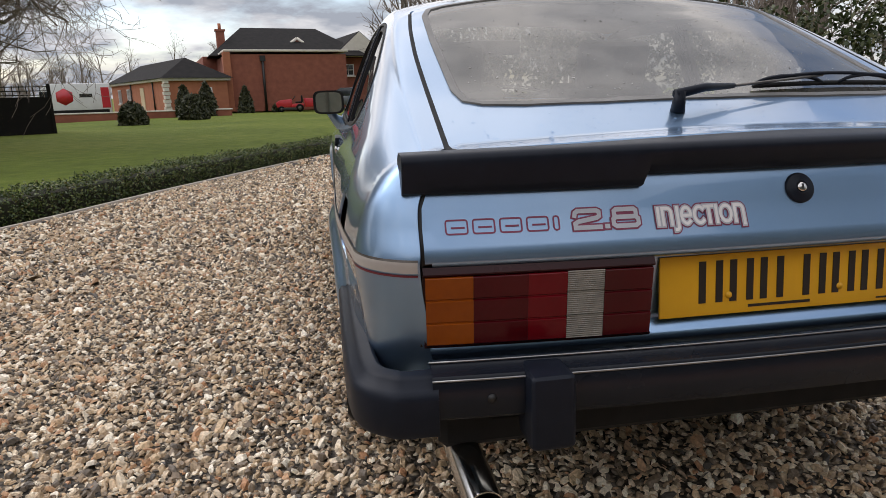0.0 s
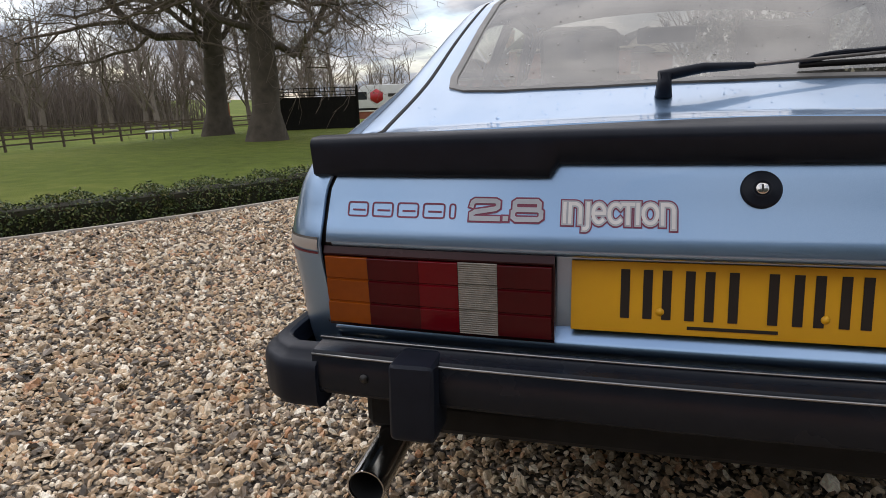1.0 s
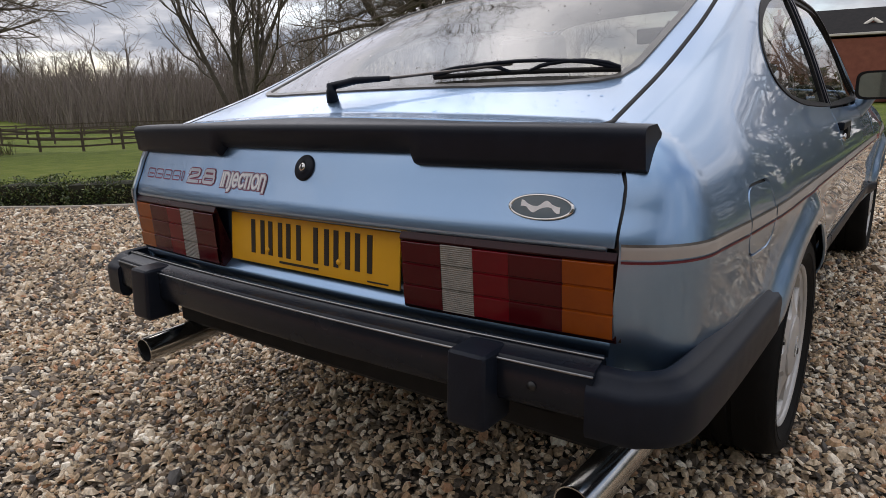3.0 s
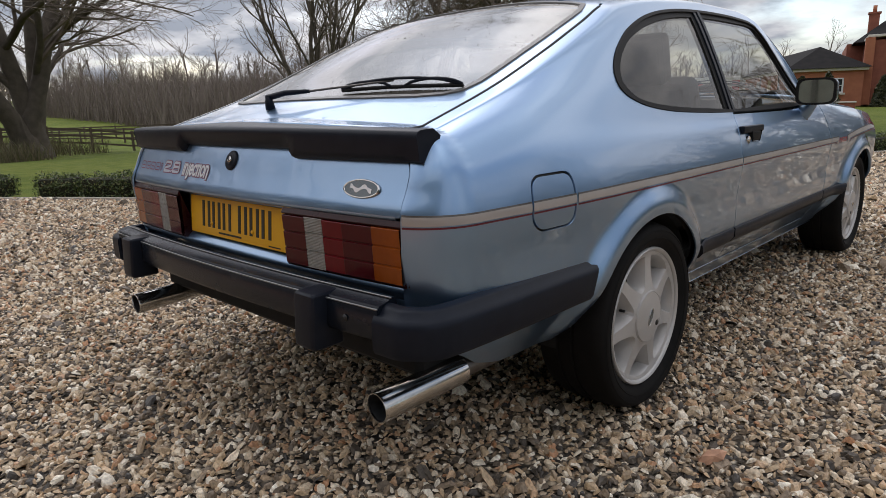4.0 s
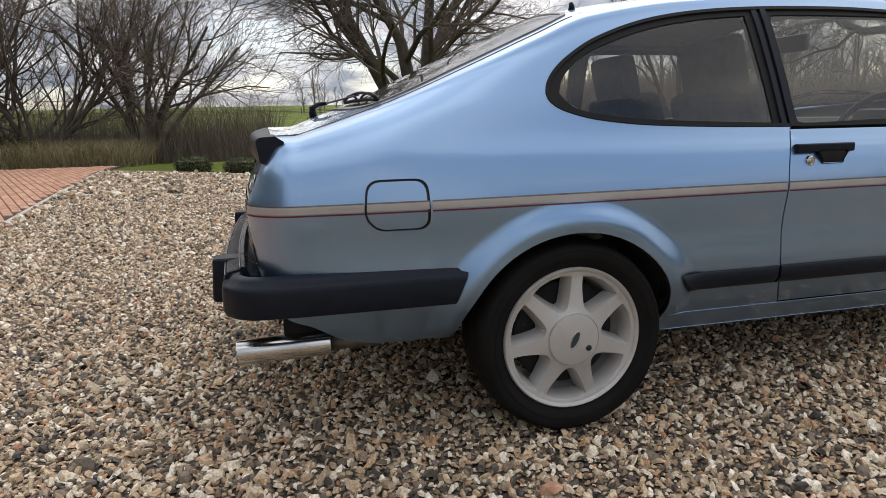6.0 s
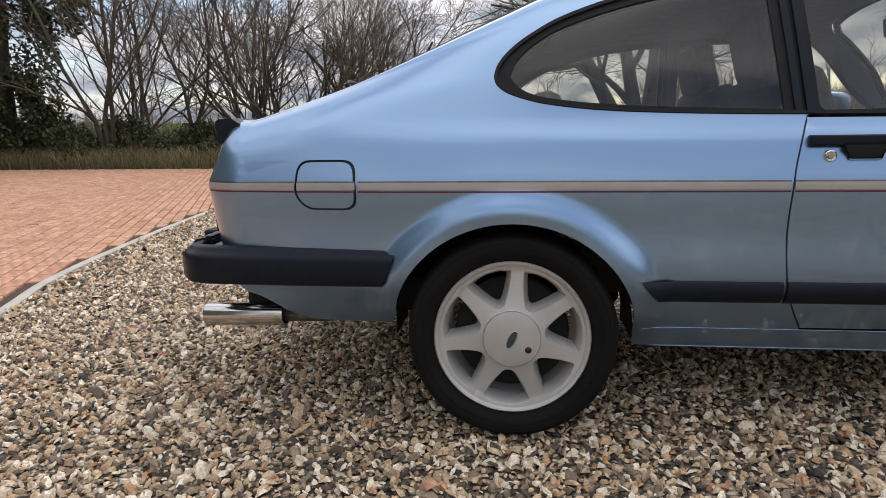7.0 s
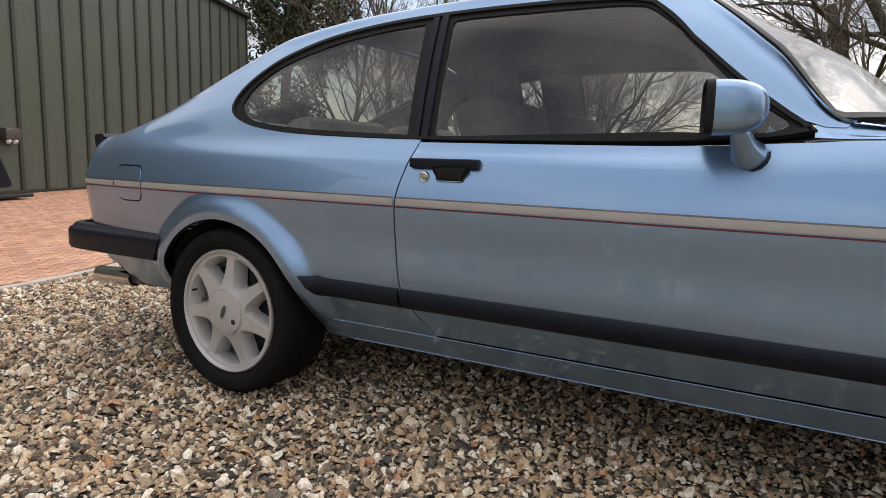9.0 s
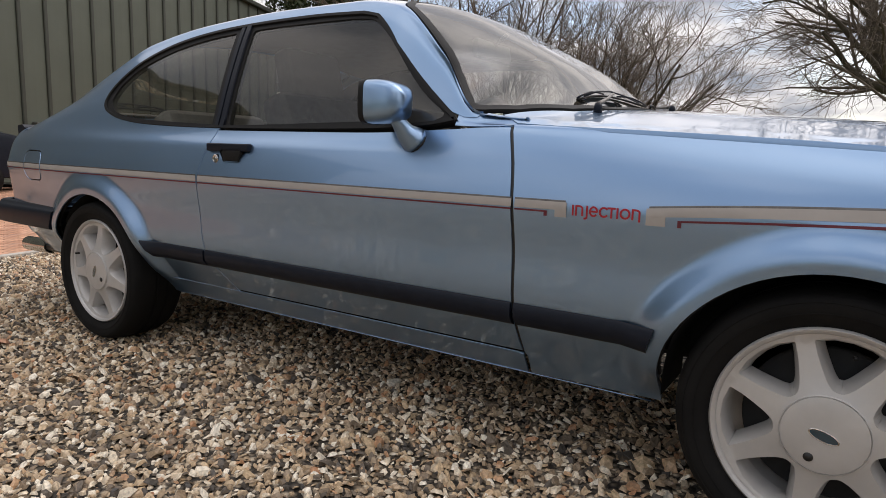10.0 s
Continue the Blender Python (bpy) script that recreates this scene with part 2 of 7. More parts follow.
def big_mesh(name, V, F, material, parent=None, smooth=False):
    """A large triangle mesh out of numpy arrays."""
    me = bpy.data.meshes.new(name)
    V, F = np.asarray(V, np.float32), np.asarray(F, np.int32)
    k = F.shape[1]
    me.vertices.add(len(V)); me.vertices.foreach_set("co", V.ravel())
    me.loops.add(F.size); me.loops.foreach_set("vertex_index", F.ravel())
    me.polygons.add(len(F))
    me.polygons.foreach_set("loop_start", np.arange(0, F.size, k, dtype=np.int32))
    me.polygons.foreach_set("use_smooth", np.full(len(F), smooth))
    me.update(calc_edges=True); me.validate()
    me.materials.append(material)
    ob = new(name, me)
    if parent:
        ob.parent = parent
    return ob


def part(name, bm, material, parent=None, label="", sharp=35):
    me = bpy.data.meshes.new(name)
    bm.normal_update()
    bm.to_mesh(me); bm.free()
    me.materials.append(material)
    me.polygons.foreach_set("use_smooth", [True] * len(me.polygons))
    me.set_sharp_from_angle(angle=radians(sharp))
    ob = new(name, me)
    if parent:
        ob.parent = parent
    if label:
        ob["label"] = label
    return ob


def empty(name, m=None, parent=None):
    e = new(name)
    e.empty_display_size = 0.1
    if m is not None:
        e.matrix_world = m
    if parent:
        e.parent = parent
    return e


def block(bm, cx, cy, cz, sx, sy, sz, bevel=0.0, seg=2, m=None):
    """A box with rounded edges, sizes in full."""
    r = bmesh.ops.create_cube(bm, size=1.0)
    vs = r["verts"]
    bmesh.ops.scale(bm, vec=(sx, sy, sz), verts=vs)
    if bevel:
        es = list({e for v in vs for e in v.link_edges})
        rb = bmesh.ops.bevel(bm, geom=es, offset=bevel, segments=seg, profile=0.6, affect="EDGES")
        vs = list({v for f in rb["faces"] for v in f.verts} | {v for v in vs if v.is_valid})
        done, stack = set(), list(vs)
        while stack:
            v = stack.pop()
            if v in done:
                continue
            done.add(v)
            stack.extend(e.other_vert(v) for e in v.link_edges)
        vs = list(done)
    mm = Matrix.Translation((cx, cy, cz))
    if m is not None:
        mm = m @ mm
    bmesh.ops.transform(bm, matrix=mm, verts=vs)
    return vs


def tube_mesh(path, radii, sides=8, cap=True):
    """A round tube along a path of points; radii: one, or one a point."""
    path = [Vector(p) for p in path]
    radii = [radii] * len(path) if isinstance(radii, (int, float)) else radii
    V, F = [], []
    up = Vector((0.13, 0.21, 0.97))
    for i, p in enumerate(path):
        d = (path[min(i + 1, len(path) - 1)] - path[max(i - 1, 0)]).normalized()
        if abs(d.dot(up)) > 0.95:
            up = Vector((1, 0.1, 0.05))
        a = d.cross(up).normalized(); b = d.cross(a).normalized()
        for k in range(sides):
            t = 2 * math.pi * k / sides
            V.append(p + (a * math.cos(t) + b * math.sin(t)) * radii[i])
    for i in range(len(path) - 1):
        for k in range(sides):
            q = (k + 1) % sides
            F.append((i * sides + k, (i + 1) * sides + k, (i + 1) * sides + q, i * sides + q))
    if cap:
        F.append(tuple(range(sides)))
        n = (len(path) - 1) * sides
        F.append(tuple(n + k for k in reversed(range(sides))))
    return V, F


def lathe(profile, sides, axis="x", closed=False):
    """Turns (r, h) points round an axis through the origin."""
    V, F = [], []
    for r, h in profile:
        for k in range(sides):
            t = 2 * math.pi * k / sides
            c, s = r * math.cos(t), r * math.sin(t)
            V.append((h, c, s) if axis == "x" else (c, s, h) if axis == "z" else (s, h, c))
    n = len(profile)
    for i in range(n if closed else n - 1):
        j = (i + 1) % n
        for k in range(sides):
            q = (k + 1) % sides
            F.append((i * sides + k, i * sides + q, j * sides + q, j * sides + k))
    return V, F


def hermite(xs, ys, x):
    """A smooth curve through keys that does not overshoot."""
    xs, ys, x = np.asarray(xs, float), np.asarray(ys, float), np.asarray(x, float)
    h, d = np.diff(xs), np.diff(ys) / np.diff(xs)
    m = np.zeros(len(xs))
    m[0], m[-1] = d[0], d[-1]
    for i in range(1, len(xs) - 1):
        m[i] = 0 if d[i - 1] * d[i] <= 0 else 2 * d[i - 1] * d[i] / (d[i - 1] + d[i])
    i = np.clip(np.searchsorted(xs, x) - 1, 0, len(xs) - 2)
    t = (x - xs[i]) / h[i]
    lo, hi = x < xs[0], x > xs[-1]
    t = np.clip(t, 0, 1)
    r = (2 * t**3 - 3 * t**2 + 1) * ys[i] + (t**3 - 2 * t**2 + t) * h[i] * m[i] + (3 * t**2 - 2 * t**3) * ys[i + 1] + (t**3 - t**2) * h[i] * m[i + 1]
    return r


def smooth01(x):
    x = np.clip(x, 0, 1)
    return x * x * (3 - 2 * x)


def inside(poly, P):
    """Which points P lie in the closed polygon."""
    poly, P = np.asarray(poly, float), np.asarray(P, float)
    a, b = poly, np.roll(poly, -1, 0)
    r = np.zeros(len(P), bool)
    for (x0, y0), (x1, y1) in zip(a, b):
        if y0 == y1:
            continue
        c = (y0 > P[:, 1]) != (y1 > P[:, 1])
        r ^= c & (P[:, 0] < (x1 - x0) * (P[:, 1] - y0) / (y1 - y0) + x0)
    return r


def resample(poly, step):
    out = []
    n = len(poly)
    for i in range(n):
        a, b = np.asarray(poly[i], float), np.asarray(poly[(i + 1) % n], float)
        k = max(1, int(np.ceil(np.linalg.norm(b - a) / step)))
        out.extend(a + (b - a) * j / k for j in range(k))
    return np.array(out)


def rounded(poly, r, seg=4):
    """A closed polygon with its corners rounded off; r: one radius, or one a corner."""
    out, n = [], len(poly)
    rs = r if isinstance(r, (list, tuple)) else [r] * n
    for i in range(n):
        p, a, b = (np.asarray(poly[k % n], float) for k in (i, i - 1, i + 1))
        ra = min(rs[i], np.linalg.norm(a - p) * 0.49, np.linalg.norm(b - p) * 0.49)
        if ra < 1e-5:
            out.append(p); continue
        s, e = p + (a - p) / np.linalg.norm(a - p) * ra, p + (b - p) / np.linalg.norm(b - p) * ra
        for k in range(seg + 1):
            t = k / seg
            out.append((1 - t)**2 * s + 2 * t * (1 - t) * p + t * t * e)
    return np.array(out)


def curve2(pts, n=8):
    """An open smooth run through 2D points."""
    P = [np.asarray(p, float) for p in pts]
    out = []
    for i in range(len(P) - 1):
        p0, p1, p2, p3 = P[max(i - 1, 0)], P[i], P[i + 1], P[min(i + 2, len(P) - 1)]
        for k in range(n):
            t = k / n
            out.append(0.5 * (2 * p1 + (p2 - p0) * t + (2 * p0 - 5 * p1 + 4 * p2 - p3) * t * t + (3 * p1 - p0 - 3 * p2 + p3) * t**3))
    out.append(P[-1])
    return [tuple(p) for p in out]


def sheet(surface, poly, holes=(), step=0.03, offset=0.0, rim=0.012, fine=()):
    """A panel: the flat region poly less its holes, cut into fine triangles, laid on a surface and given folded edges of depth rim.
    Returns vertices, faces, normals."""
    rings = [resample(poly, step)] + [resample(h, step * 0.7) for h in holes]
    B = np.vstack(rings)
    lo, hi = B.min(0), B.max(0)
    gx, gy = np.meshgrid(np.arange(lo[0], hi[0], step), np.arange(lo[1], hi[1], step * 0.87))
    gx[::2] += step / 2
    G = np.column_stack([gx.ravel(), gy.ravel()])
    for cu, cw, ra, st in fine:
        G = G[np.hypot(G[:, 0] - cu, G[:, 1] - cw) > ra]
        fx, fy = np.meshgrid(np.arange(cu - ra, cu + ra, st), np.arange(cw - ra, cw + ra, st * 0.87))
        fx[::2] += st / 2
        D = np.column_stack([fx.ravel(), fy.ravel()])
        G = np.vstack([G, D[np.hypot(D[:, 0] - cu, D[:, 1] - cw) <= ra]])
    ok = inside(rings[0], G)
    for h in rings[1:]:
        ok &= ~inside(h, G)
    G = G[ok]
    if len(G):
        keep = np.ones(len(G), bool)
        for s in range(0, len(G), 2000):
            keep[s:s + 2000] = (((G[s:s + 2000, None] - B[None])**2).sum(-1).min(1) > (0.45 * (min(f[3] for f in fine) if fine else step))**2)
        G = G[keep]
    P = np.vstack([B, G]) if len(G) else B
    E, k = [], 0
    for r in rings:
        E += [(k + i, k + (i + 1) % len(r)) for i in range(len(r))]
        k += len(r)
    vs, es, fs, ov, oe, of = delaunay_2d_cdt([Vector(p) for p in P], E, [], 0, 1e-6)
    Q = np.array([(v.x, v.y) for v in vs])
    T = np.array([f for f in fs if len(f) == 3])
    C = Q[T].mean(1)
    ok = inside(rings[0], C)
    for h in rings[1:]:
        ok &= ~inside(h, C)
    T = T[ok]
    X = surface(Q)
    e = 1e-3
    nu = surface(Q + (e, 0)) - surface(Q - (e, 0))
    nv = surface(Q + (0, e)) - surface(Q - (0, e))
    n = np.cross(nu, nv)
    n /= np.maximum(np.linalg.norm(n, axis=1, keepdims=True), 1e-12)
    X = X + n * offset
    V, F, Nn = X, [tuple(t) for t in T], n
    if rim:
        cnt = defaultdict(int)
        for a, b, c in F:
            for p, q in ((a, b), (b, c), (c, a)):
                cnt[(p, q)] += 1
        edge = [(p, q) for (p, q) in cnt if (q, p) not in cnt]
        ids = {}
        ring_v, ring_n = [], []
        tan = defaultdict(lambda: np.zeros(3))
        for p, q in edge:
            t = np.cross(X[q] - X[p], n[p])
            t /= max(np.linalg.norm(t), 1e-12)
            tan[p] = tan[p] + t; tan[q] = tan[q] + t
        for p in sorted(tan):
            ids[p] = len(X) + len(ring_v)
            t = tan[p] / max(np.linalg.norm(tan[p]), 1e-12)
            ring_v += [X[p], X[p] - n[p] * rim]
            ring_n += [n[p] * 0.5 + t, t]
        for p, q in edge:
            F.append((ids[q], ids[p], ids[p] + 1, ids[q] + 1))
        V = np.vstack([X, np.array(ring_v)])
        Nn = np.vstack([n, np.array(ring_n)])
        Nn /= np.maximum(np.linalg.norm(Nn, axis=1, keepdims=True), 1e-12)
    return V, F, Nn


def mirrored(V, F, N):
    V, N = np.array(V, float), np.array(N, float)
    V[:, 0] *= -1; N[:, 0] *= -1
    return V, [tuple(reversed(f)) for f in F], N


def panel(name, surface, poly, material, parent, holes=(), step=0.03, offset=0.0, rim=0.012, flip=False, label="", fine=()):
    V, F, N = sheet(surface, poly, holes, step, offset, rim, fine)
    if flip:
        V, F, N = mirrored(V, F, N)
    return mesh_ob(name, V, F, material, parent, label, normals=N)


# ---- ground ----


def height(x, y):
    """The land: level round the car, falling to the paddock fence and rising beyond."""
    x, y = np.asarray(x, float), np.asarray(y, float)
    d = -x - 0.10 * np.maximum(0, y - 25)
    fall = -1.25 * smooth01((d - 11) / 26)
    rise = 0.034 * np.maximum(0, d - 46) * smooth01((d - 46) / 40)
    rise = np.minimum(rise, 9 + 0 * d)
    fall = fall + 0.55 * smooth01((d - 20) / 14) * smooth01((14.5 - y) / 6) * smooth01((60 - d) / 20)
    und = 0.05 * np.sin(x * .31 + 1) * np.sin(y * .27) * smooth01((np.hypot(x, y) - 14) / 12)
    return fall + rise + und


def lawn_mat():
    m, nt, p, N, L = node_mat("grass")
    co = N("ShaderNodeTexCoord")
    a, b, c = (N("ShaderNodeTexNoise") for _ in range(3))
    for n, s, d in ((a, .16, 5), (b, 3.0, 6), (c, 70, 3)):
        n.inputs["Scale"].default_value, n.inputs["Detail"].default_value = s, d
        L(co.outputs["Object"], n.inputs["Vector"])
    r = N("ShaderNodeValToRGB")
    el = r.color_ramp.elements
    el[0].position, el[0].color = .30, (.060, .086, .012, 1)
    el[1].position, el[1].color = .72, (.195, .215, .045, 1)
    e = el.new(.5); e.color = (.112, .148, .021, 1)
    ad = N("ShaderNodeMath"); ad.operation = "MULTIPLY_ADD"; ad.inputs[1].default_value = .45
    L(b.outputs["Fac"], ad.inputs[0])
    sc = N("ShaderNodeMath"); sc.operation = "MULTIPLY"; sc.inputs[1].default_value = .58
    L(a.outputs["Fac"], sc.inputs[0]); L(sc.outputs[0], ad.inputs[2])
    L(ad.outputs[0], r.inputs[0])
    mx = N("ShaderNodeMix"); mx.data_type = "RGBA"; mx.blend_type = "MULTIPLY"; mx.inputs["Factor"].default_value = 0.7
    mr = N("ShaderNodeMapRange"); mr.inputs["To Min"].default_value, mr.inputs["To Max"].default_value = .55, 1.4
    L(c.outputs["Fac"], mr.inputs["Value"])
    cb = N("ShaderNodeCombineColor")
    for i in range(3):
        L(mr.outputs[0], cb.inputs[i])
    L(r.outputs[0], mx.inputs["A"]); L(cb.outputs[0], mx.inputs["B"])
    L(mx.outputs["Result"], p.inputs["Base Color"])
    p.inputs["Roughness"].default_value = .9
    p.inputs["Specular IOR Level"].default_value = .15
    bu = N("ShaderNodeBump"); bu.inputs["Strength"].default_value, bu.inputs["Distance"].default_value = .8, .04
    L(c.outputs["Fac"], bu.inputs["Height"]); L(bu.outputs[0], p.inputs["Normal"])
    return m


def gravel_sheet_mat():
    m, nt, p, N, L = node_mat("gravel_bed")
    co = N("ShaderNodeTexCoord")
    vo = N("ShaderNodeTexVoronoi"); vo.inputs["Scale"].default_value = 42
    L(co.outputs["Object"], vo.inputs["Vector"])
    r = N("ShaderNodeValToRGB")
    el = r.color_ramp.elements
    el[0].position, el[0].color = 0, (.06, .05, .04, 1)
    el[1].position, el[1].color = 1, (.60, .52, .40, 1)
    for q, c in ((.35, (.21, .165, .115)), (.6, (.36, .285, .195)), (.8, (.48, .39, .275))):
        e = el.new(q); e.color = (*c, 1)
    sp = N("ShaderNodeSeparateColor")
    L(vo.outputs["Color"], sp.inputs[0]); L(sp.outputs[0], r.inputs[0])
    n = N("ShaderNodeTexNoise"); n.inputs["Scale"].default_value, n.inputs["Detail"].default_value = 1.2, 4
    L(co.outputs["Object"], n.inputs["Vector"])
    mr = N("ShaderNodeMapRange"); mr.inputs["To Min"].default_value, mr.inputs["To Max"].default_value = 1.0, 1.7
    L(n.outputs["Fac"], mr.inputs["Value"])
    mu = N("ShaderNodeVectorMath"); mu.operation = "SCALE"
    # shade between the stones is put into the colour: cells darken to their edges
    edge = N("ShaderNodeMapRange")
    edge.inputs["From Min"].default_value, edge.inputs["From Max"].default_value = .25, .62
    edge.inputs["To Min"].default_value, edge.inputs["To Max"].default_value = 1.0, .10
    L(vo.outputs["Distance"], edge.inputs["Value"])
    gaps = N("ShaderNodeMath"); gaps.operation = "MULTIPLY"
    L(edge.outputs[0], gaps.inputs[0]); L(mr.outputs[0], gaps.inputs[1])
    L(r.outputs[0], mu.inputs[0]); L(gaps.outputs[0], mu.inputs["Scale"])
    L(mu.outputs[0], p.inputs["Base Color"])
    p.inputs["Roughness"].default_value = .8
    bu = N("ShaderNodeBump"); bu.invert = True
    bu.inputs["Strength"].default_value, bu.inputs["Distance"].default_value = 1.0, .02
    L(vo.outputs["Distance"], bu.inputs["Height"]); L(bu.outputs[0], p.inputs["Normal"])
    return m


LAWN = lawn_mat()
GRAVEL = gravel_sheet_mat()
BRICK = ramp_mat("red_paving_brick", [(0, (.42, .215, .13)), (.4, (.50, .270, .168)), (.75, (.57, .325, .21)), (1, (.45, .250, .165))], .85, 22, .004, "island", .3)
BRICK_O = ramp_mat("red_paving_brick_loose", [(0, (.42, .215, .13)), (.4, (.50, .270, .168)), (.75, (.57, .325, .21)), (1, (.45, .250, .165))], .85, 22, .004, "object", .3)
SAND = mat("jointing_sand", (.075, .056, .042), (.05, .038, .03), 12, .95)
CONCRETE = mat("pale_concrete_kerb", (.56, .52, .46), (.44, .40, .35), 6, .9, bump=.003, bscale=70)
KERB = mat("timber_edging", (.50, .45, .39), (.38, .33, .28), 5, .85, bump=.003, bscale=60)
STONE = ramp_mat("flint_gravel", [(0, (.058, .052, .045)), (.15, (.155, .118, .082)), (.30, (.335, .245, .158)), (.48, (.54, .395, .245)), (.58, (.66, .485, .30)), (.64, (.47, .235, .115)), (.70, (.58, .445, .295)), (.85, (.79, .67, .50)), (1, (.93, .85, .70))], .5, 130, .002, "island", .3)

KERB_LINE = curve2([(9, 20), (4.5, 16.5), (1.4, 13.4), (-1.0, 9.7), (-2.55, 6.5), (-3.40, 4.45), (-4.35, 2.95), (-5.35, 1.95), (-6.35, 1.35), (-7.9, .35), (-9.5, -.8), (-10.8, -2.4), (-11.6, -3.35)], 6)
YARD_LINE = curve2([(-11.6, -3.35), (-8, -2.95), (-4, -2.42), (-1.9, -2.04), (-.9, -1.80), (-.21, -1.54), (.6, -1.38), (1.6, -1.28), (4, -1.1), (12, -.3)], 5)


def build_ground():
    rad = np.concatenate([np.linspace(0, 60, 61), np.geomspace(62, 2500, 40)])
    ang = np.linspace(0, 2 * math.pi, 121)[:-1]
    V = [(0, 0, -.035)]
    for r in rad[1:]:
        x, y = r * np.cos(ang), r * np.sin(ang)
        V += list(zip(x, y, height(x, y) - .035 * (r < 9) - .012))
    n = len(ang)
    F = [(0, 1 + i, 1 + (i + 1) % n, 1 + (i + 1) % n) for i in range(n)]
    F3 = [(0, 1 + i, 1 + (i + 1) % n) for i in range(n)]
    F4 = [(1 + k * n + i, 1 + (k + 1) * n + i, 1 + (k + 1) * n + (i + 1) % n, 1 + k * n + (i + 1) % n) for k in range(len(rad) - 2) for i in range(n)]
    tagged(mesh_ob("ground", V, F3 + F4, LAWN), "mown green lawn and pasture", "grass", kind="structure")


def plane0(z):
    return lambda Q: np.column_stack([Q[:, 0], Q[:, 1], np.full(len(Q), z)])


build_ground()
GRAVEL_POLY = KERB_LINE + YARD_LINE[1:] + [(14, 6), (14, 19)]
V, F, N = sheet(plane0(-.004), GRAVEL_POLY, (), .5, 0, .04)
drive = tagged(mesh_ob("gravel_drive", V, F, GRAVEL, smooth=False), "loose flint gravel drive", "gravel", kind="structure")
YARD_POLY = [(x, y - .02) for x, y in YARD_LINE] + [(12, -26), (-13.4, -26), (-13.4, -3.4)]
V, F, N = sheet(plane0(-.006), YARD_POLY, (), .8, 0, .03)
yard = tagged(mesh_ob("brick_yard", V, F, SAND, smooth=False), "red brick paved yard", "paving", kind="structure")


def ribbon(line, w, z0, z1, name, material, label, cat):
    V, F = [], []
    for i, p in enumerate(line):
        a, b = np.array(line[max(i - 1, 0)]), np.array(line[min(i + 1, len(line) - 1)])
        t = (b - a) / np.linalg.norm(b - a)
        nn = np.array((t[1], -t[0]))
        for o, z in ((0, z0), (0, z1 - .004), (.004, z1), (w - .004, z1), (w, z1 - .004), (w, z0)):
            q = np.array(p) + nn * o
            V.append((q[0], q[1], z))
    F = [(i * 6 + k, i * 6 + k + 1, (i + 1) * 6 + k + 1, (i + 1) * 6 + k) for i in range(len(line) - 1) for k in range(5)]
    return tagged(mesh_ob(name, V, F, material, sharp=40), label, cat, kind="structure")


ribbon(KERB_LINE, .032, -.06, .028, "edging_board", KERB, "weathered timber edging board beside the gravel", "edging")
ribbon(YARD_LINE, .055, -.06, .018, "edging_kerb", CONCRETE, "pale kerb between gravel and brick yard", "kerb")


def stones(name, xs, ys, size, rng, sides=(4, 5), skew=.13):
    """Loose stones, each its own small angular lump."""
    n = len(xs)
    ringA, ringB = sides
    a = np.arange(ringA) * 2 * math.pi / ringA
    b = np.arange(ringB) * 2 * math.pi / ringB + .3
    base = [(.62 * math.cos(t), .62 * math.sin(t), .80) for t in a] + [(1.0 * math.cos(t), 1.0 * math.sin(t), -.10) for t in b]
    base = np.array(base)
    m = len(base)
    tri = [(0, i, i + 1) for i in range(1, ringA - 1)]
    i = j = 0
    while i < ringA or j < ringB:
        ta2 = 2 * math.pi * (i + 1) / ringA
        tb2 = 2 * math.pi * (j + 1) / ringB + .3
        if i < ringA and (j >= ringB or ta2 < tb2):
            tri.append((i % ringA, ringA + j % ringB, (i + 1) % ringA)); i += 1
        else:
            tri.append((i % ringA, ringA + j % ringB, ringA + (j + 1) % ringB)); j += 1
    tri = np.array(tri)
    P = np.repeat(base[None], n, 0)
    P = P + rng.normal(0, skew, P.shape)
    s = size * np.exp(rng.normal(0, .32, n))
    P[:, :, 0] *= (s * rng.uniform(.9, 1.55, n))[:, None]
    P[:, :, 1] *= (s * rng.uniform(.65, 1.0, n))[:, None]
    P[:, :, 2] *= (s * rng.uniform(.5, 1.05, n))[:, None]
    th = rng.uniform(0, 2 * math.pi, n)
    tx, ty = rng.normal(0, .40, n), rng.normal(0, .40, n)
    P[:, :, 2] += P[:, :, 0] * tx[:, None] + P[:, :, 1] * ty[:, None]
    c, sn = np.cos(th)[:, None], np.sin(th)[:, None]
    X = P[:, :, 0] * c - P[:, :, 1] * sn + xs[:, None]
    Y = P[:, :, 0] * sn + P[:, :, 1] * c + ys[:, None]
    Z = P[:, :, 2] - .004 + (size / .0104) * rng.uniform(-.005, .010, n)[:, None]
    V = np.stack([X, Y, Z], -1).reshape(-1, 3)
    F = (tri[None] + (np.arange(n) * m)[:, None, None]).reshape(-1, 3)
    return big_mesh(name, V, F, STONE)


def scatter(step, rng, x0, x1, y0, y1, apart=()):
    """Jittered places on the gravel in a rectangle of the plan, outside other rectangles."""
    gx, gy = np.meshgrid(np.arange(x0, x1, step), np.arange(y0, y1, step))
    P = np.column_stack([gx.ravel(), gy.ravel()]) + rng.uniform(-.5, .5, (gx.size, 2)) * step * 1.2
    for a0, a1, b0, b1 in apart:
        P = P[~((P[:, 0] > a0) & (P[:, 0] < a1) & (P[:, 1] > b0) & (P[:, 1] < b1))]
    return P[inside(GRAVEL_POLY, P)]


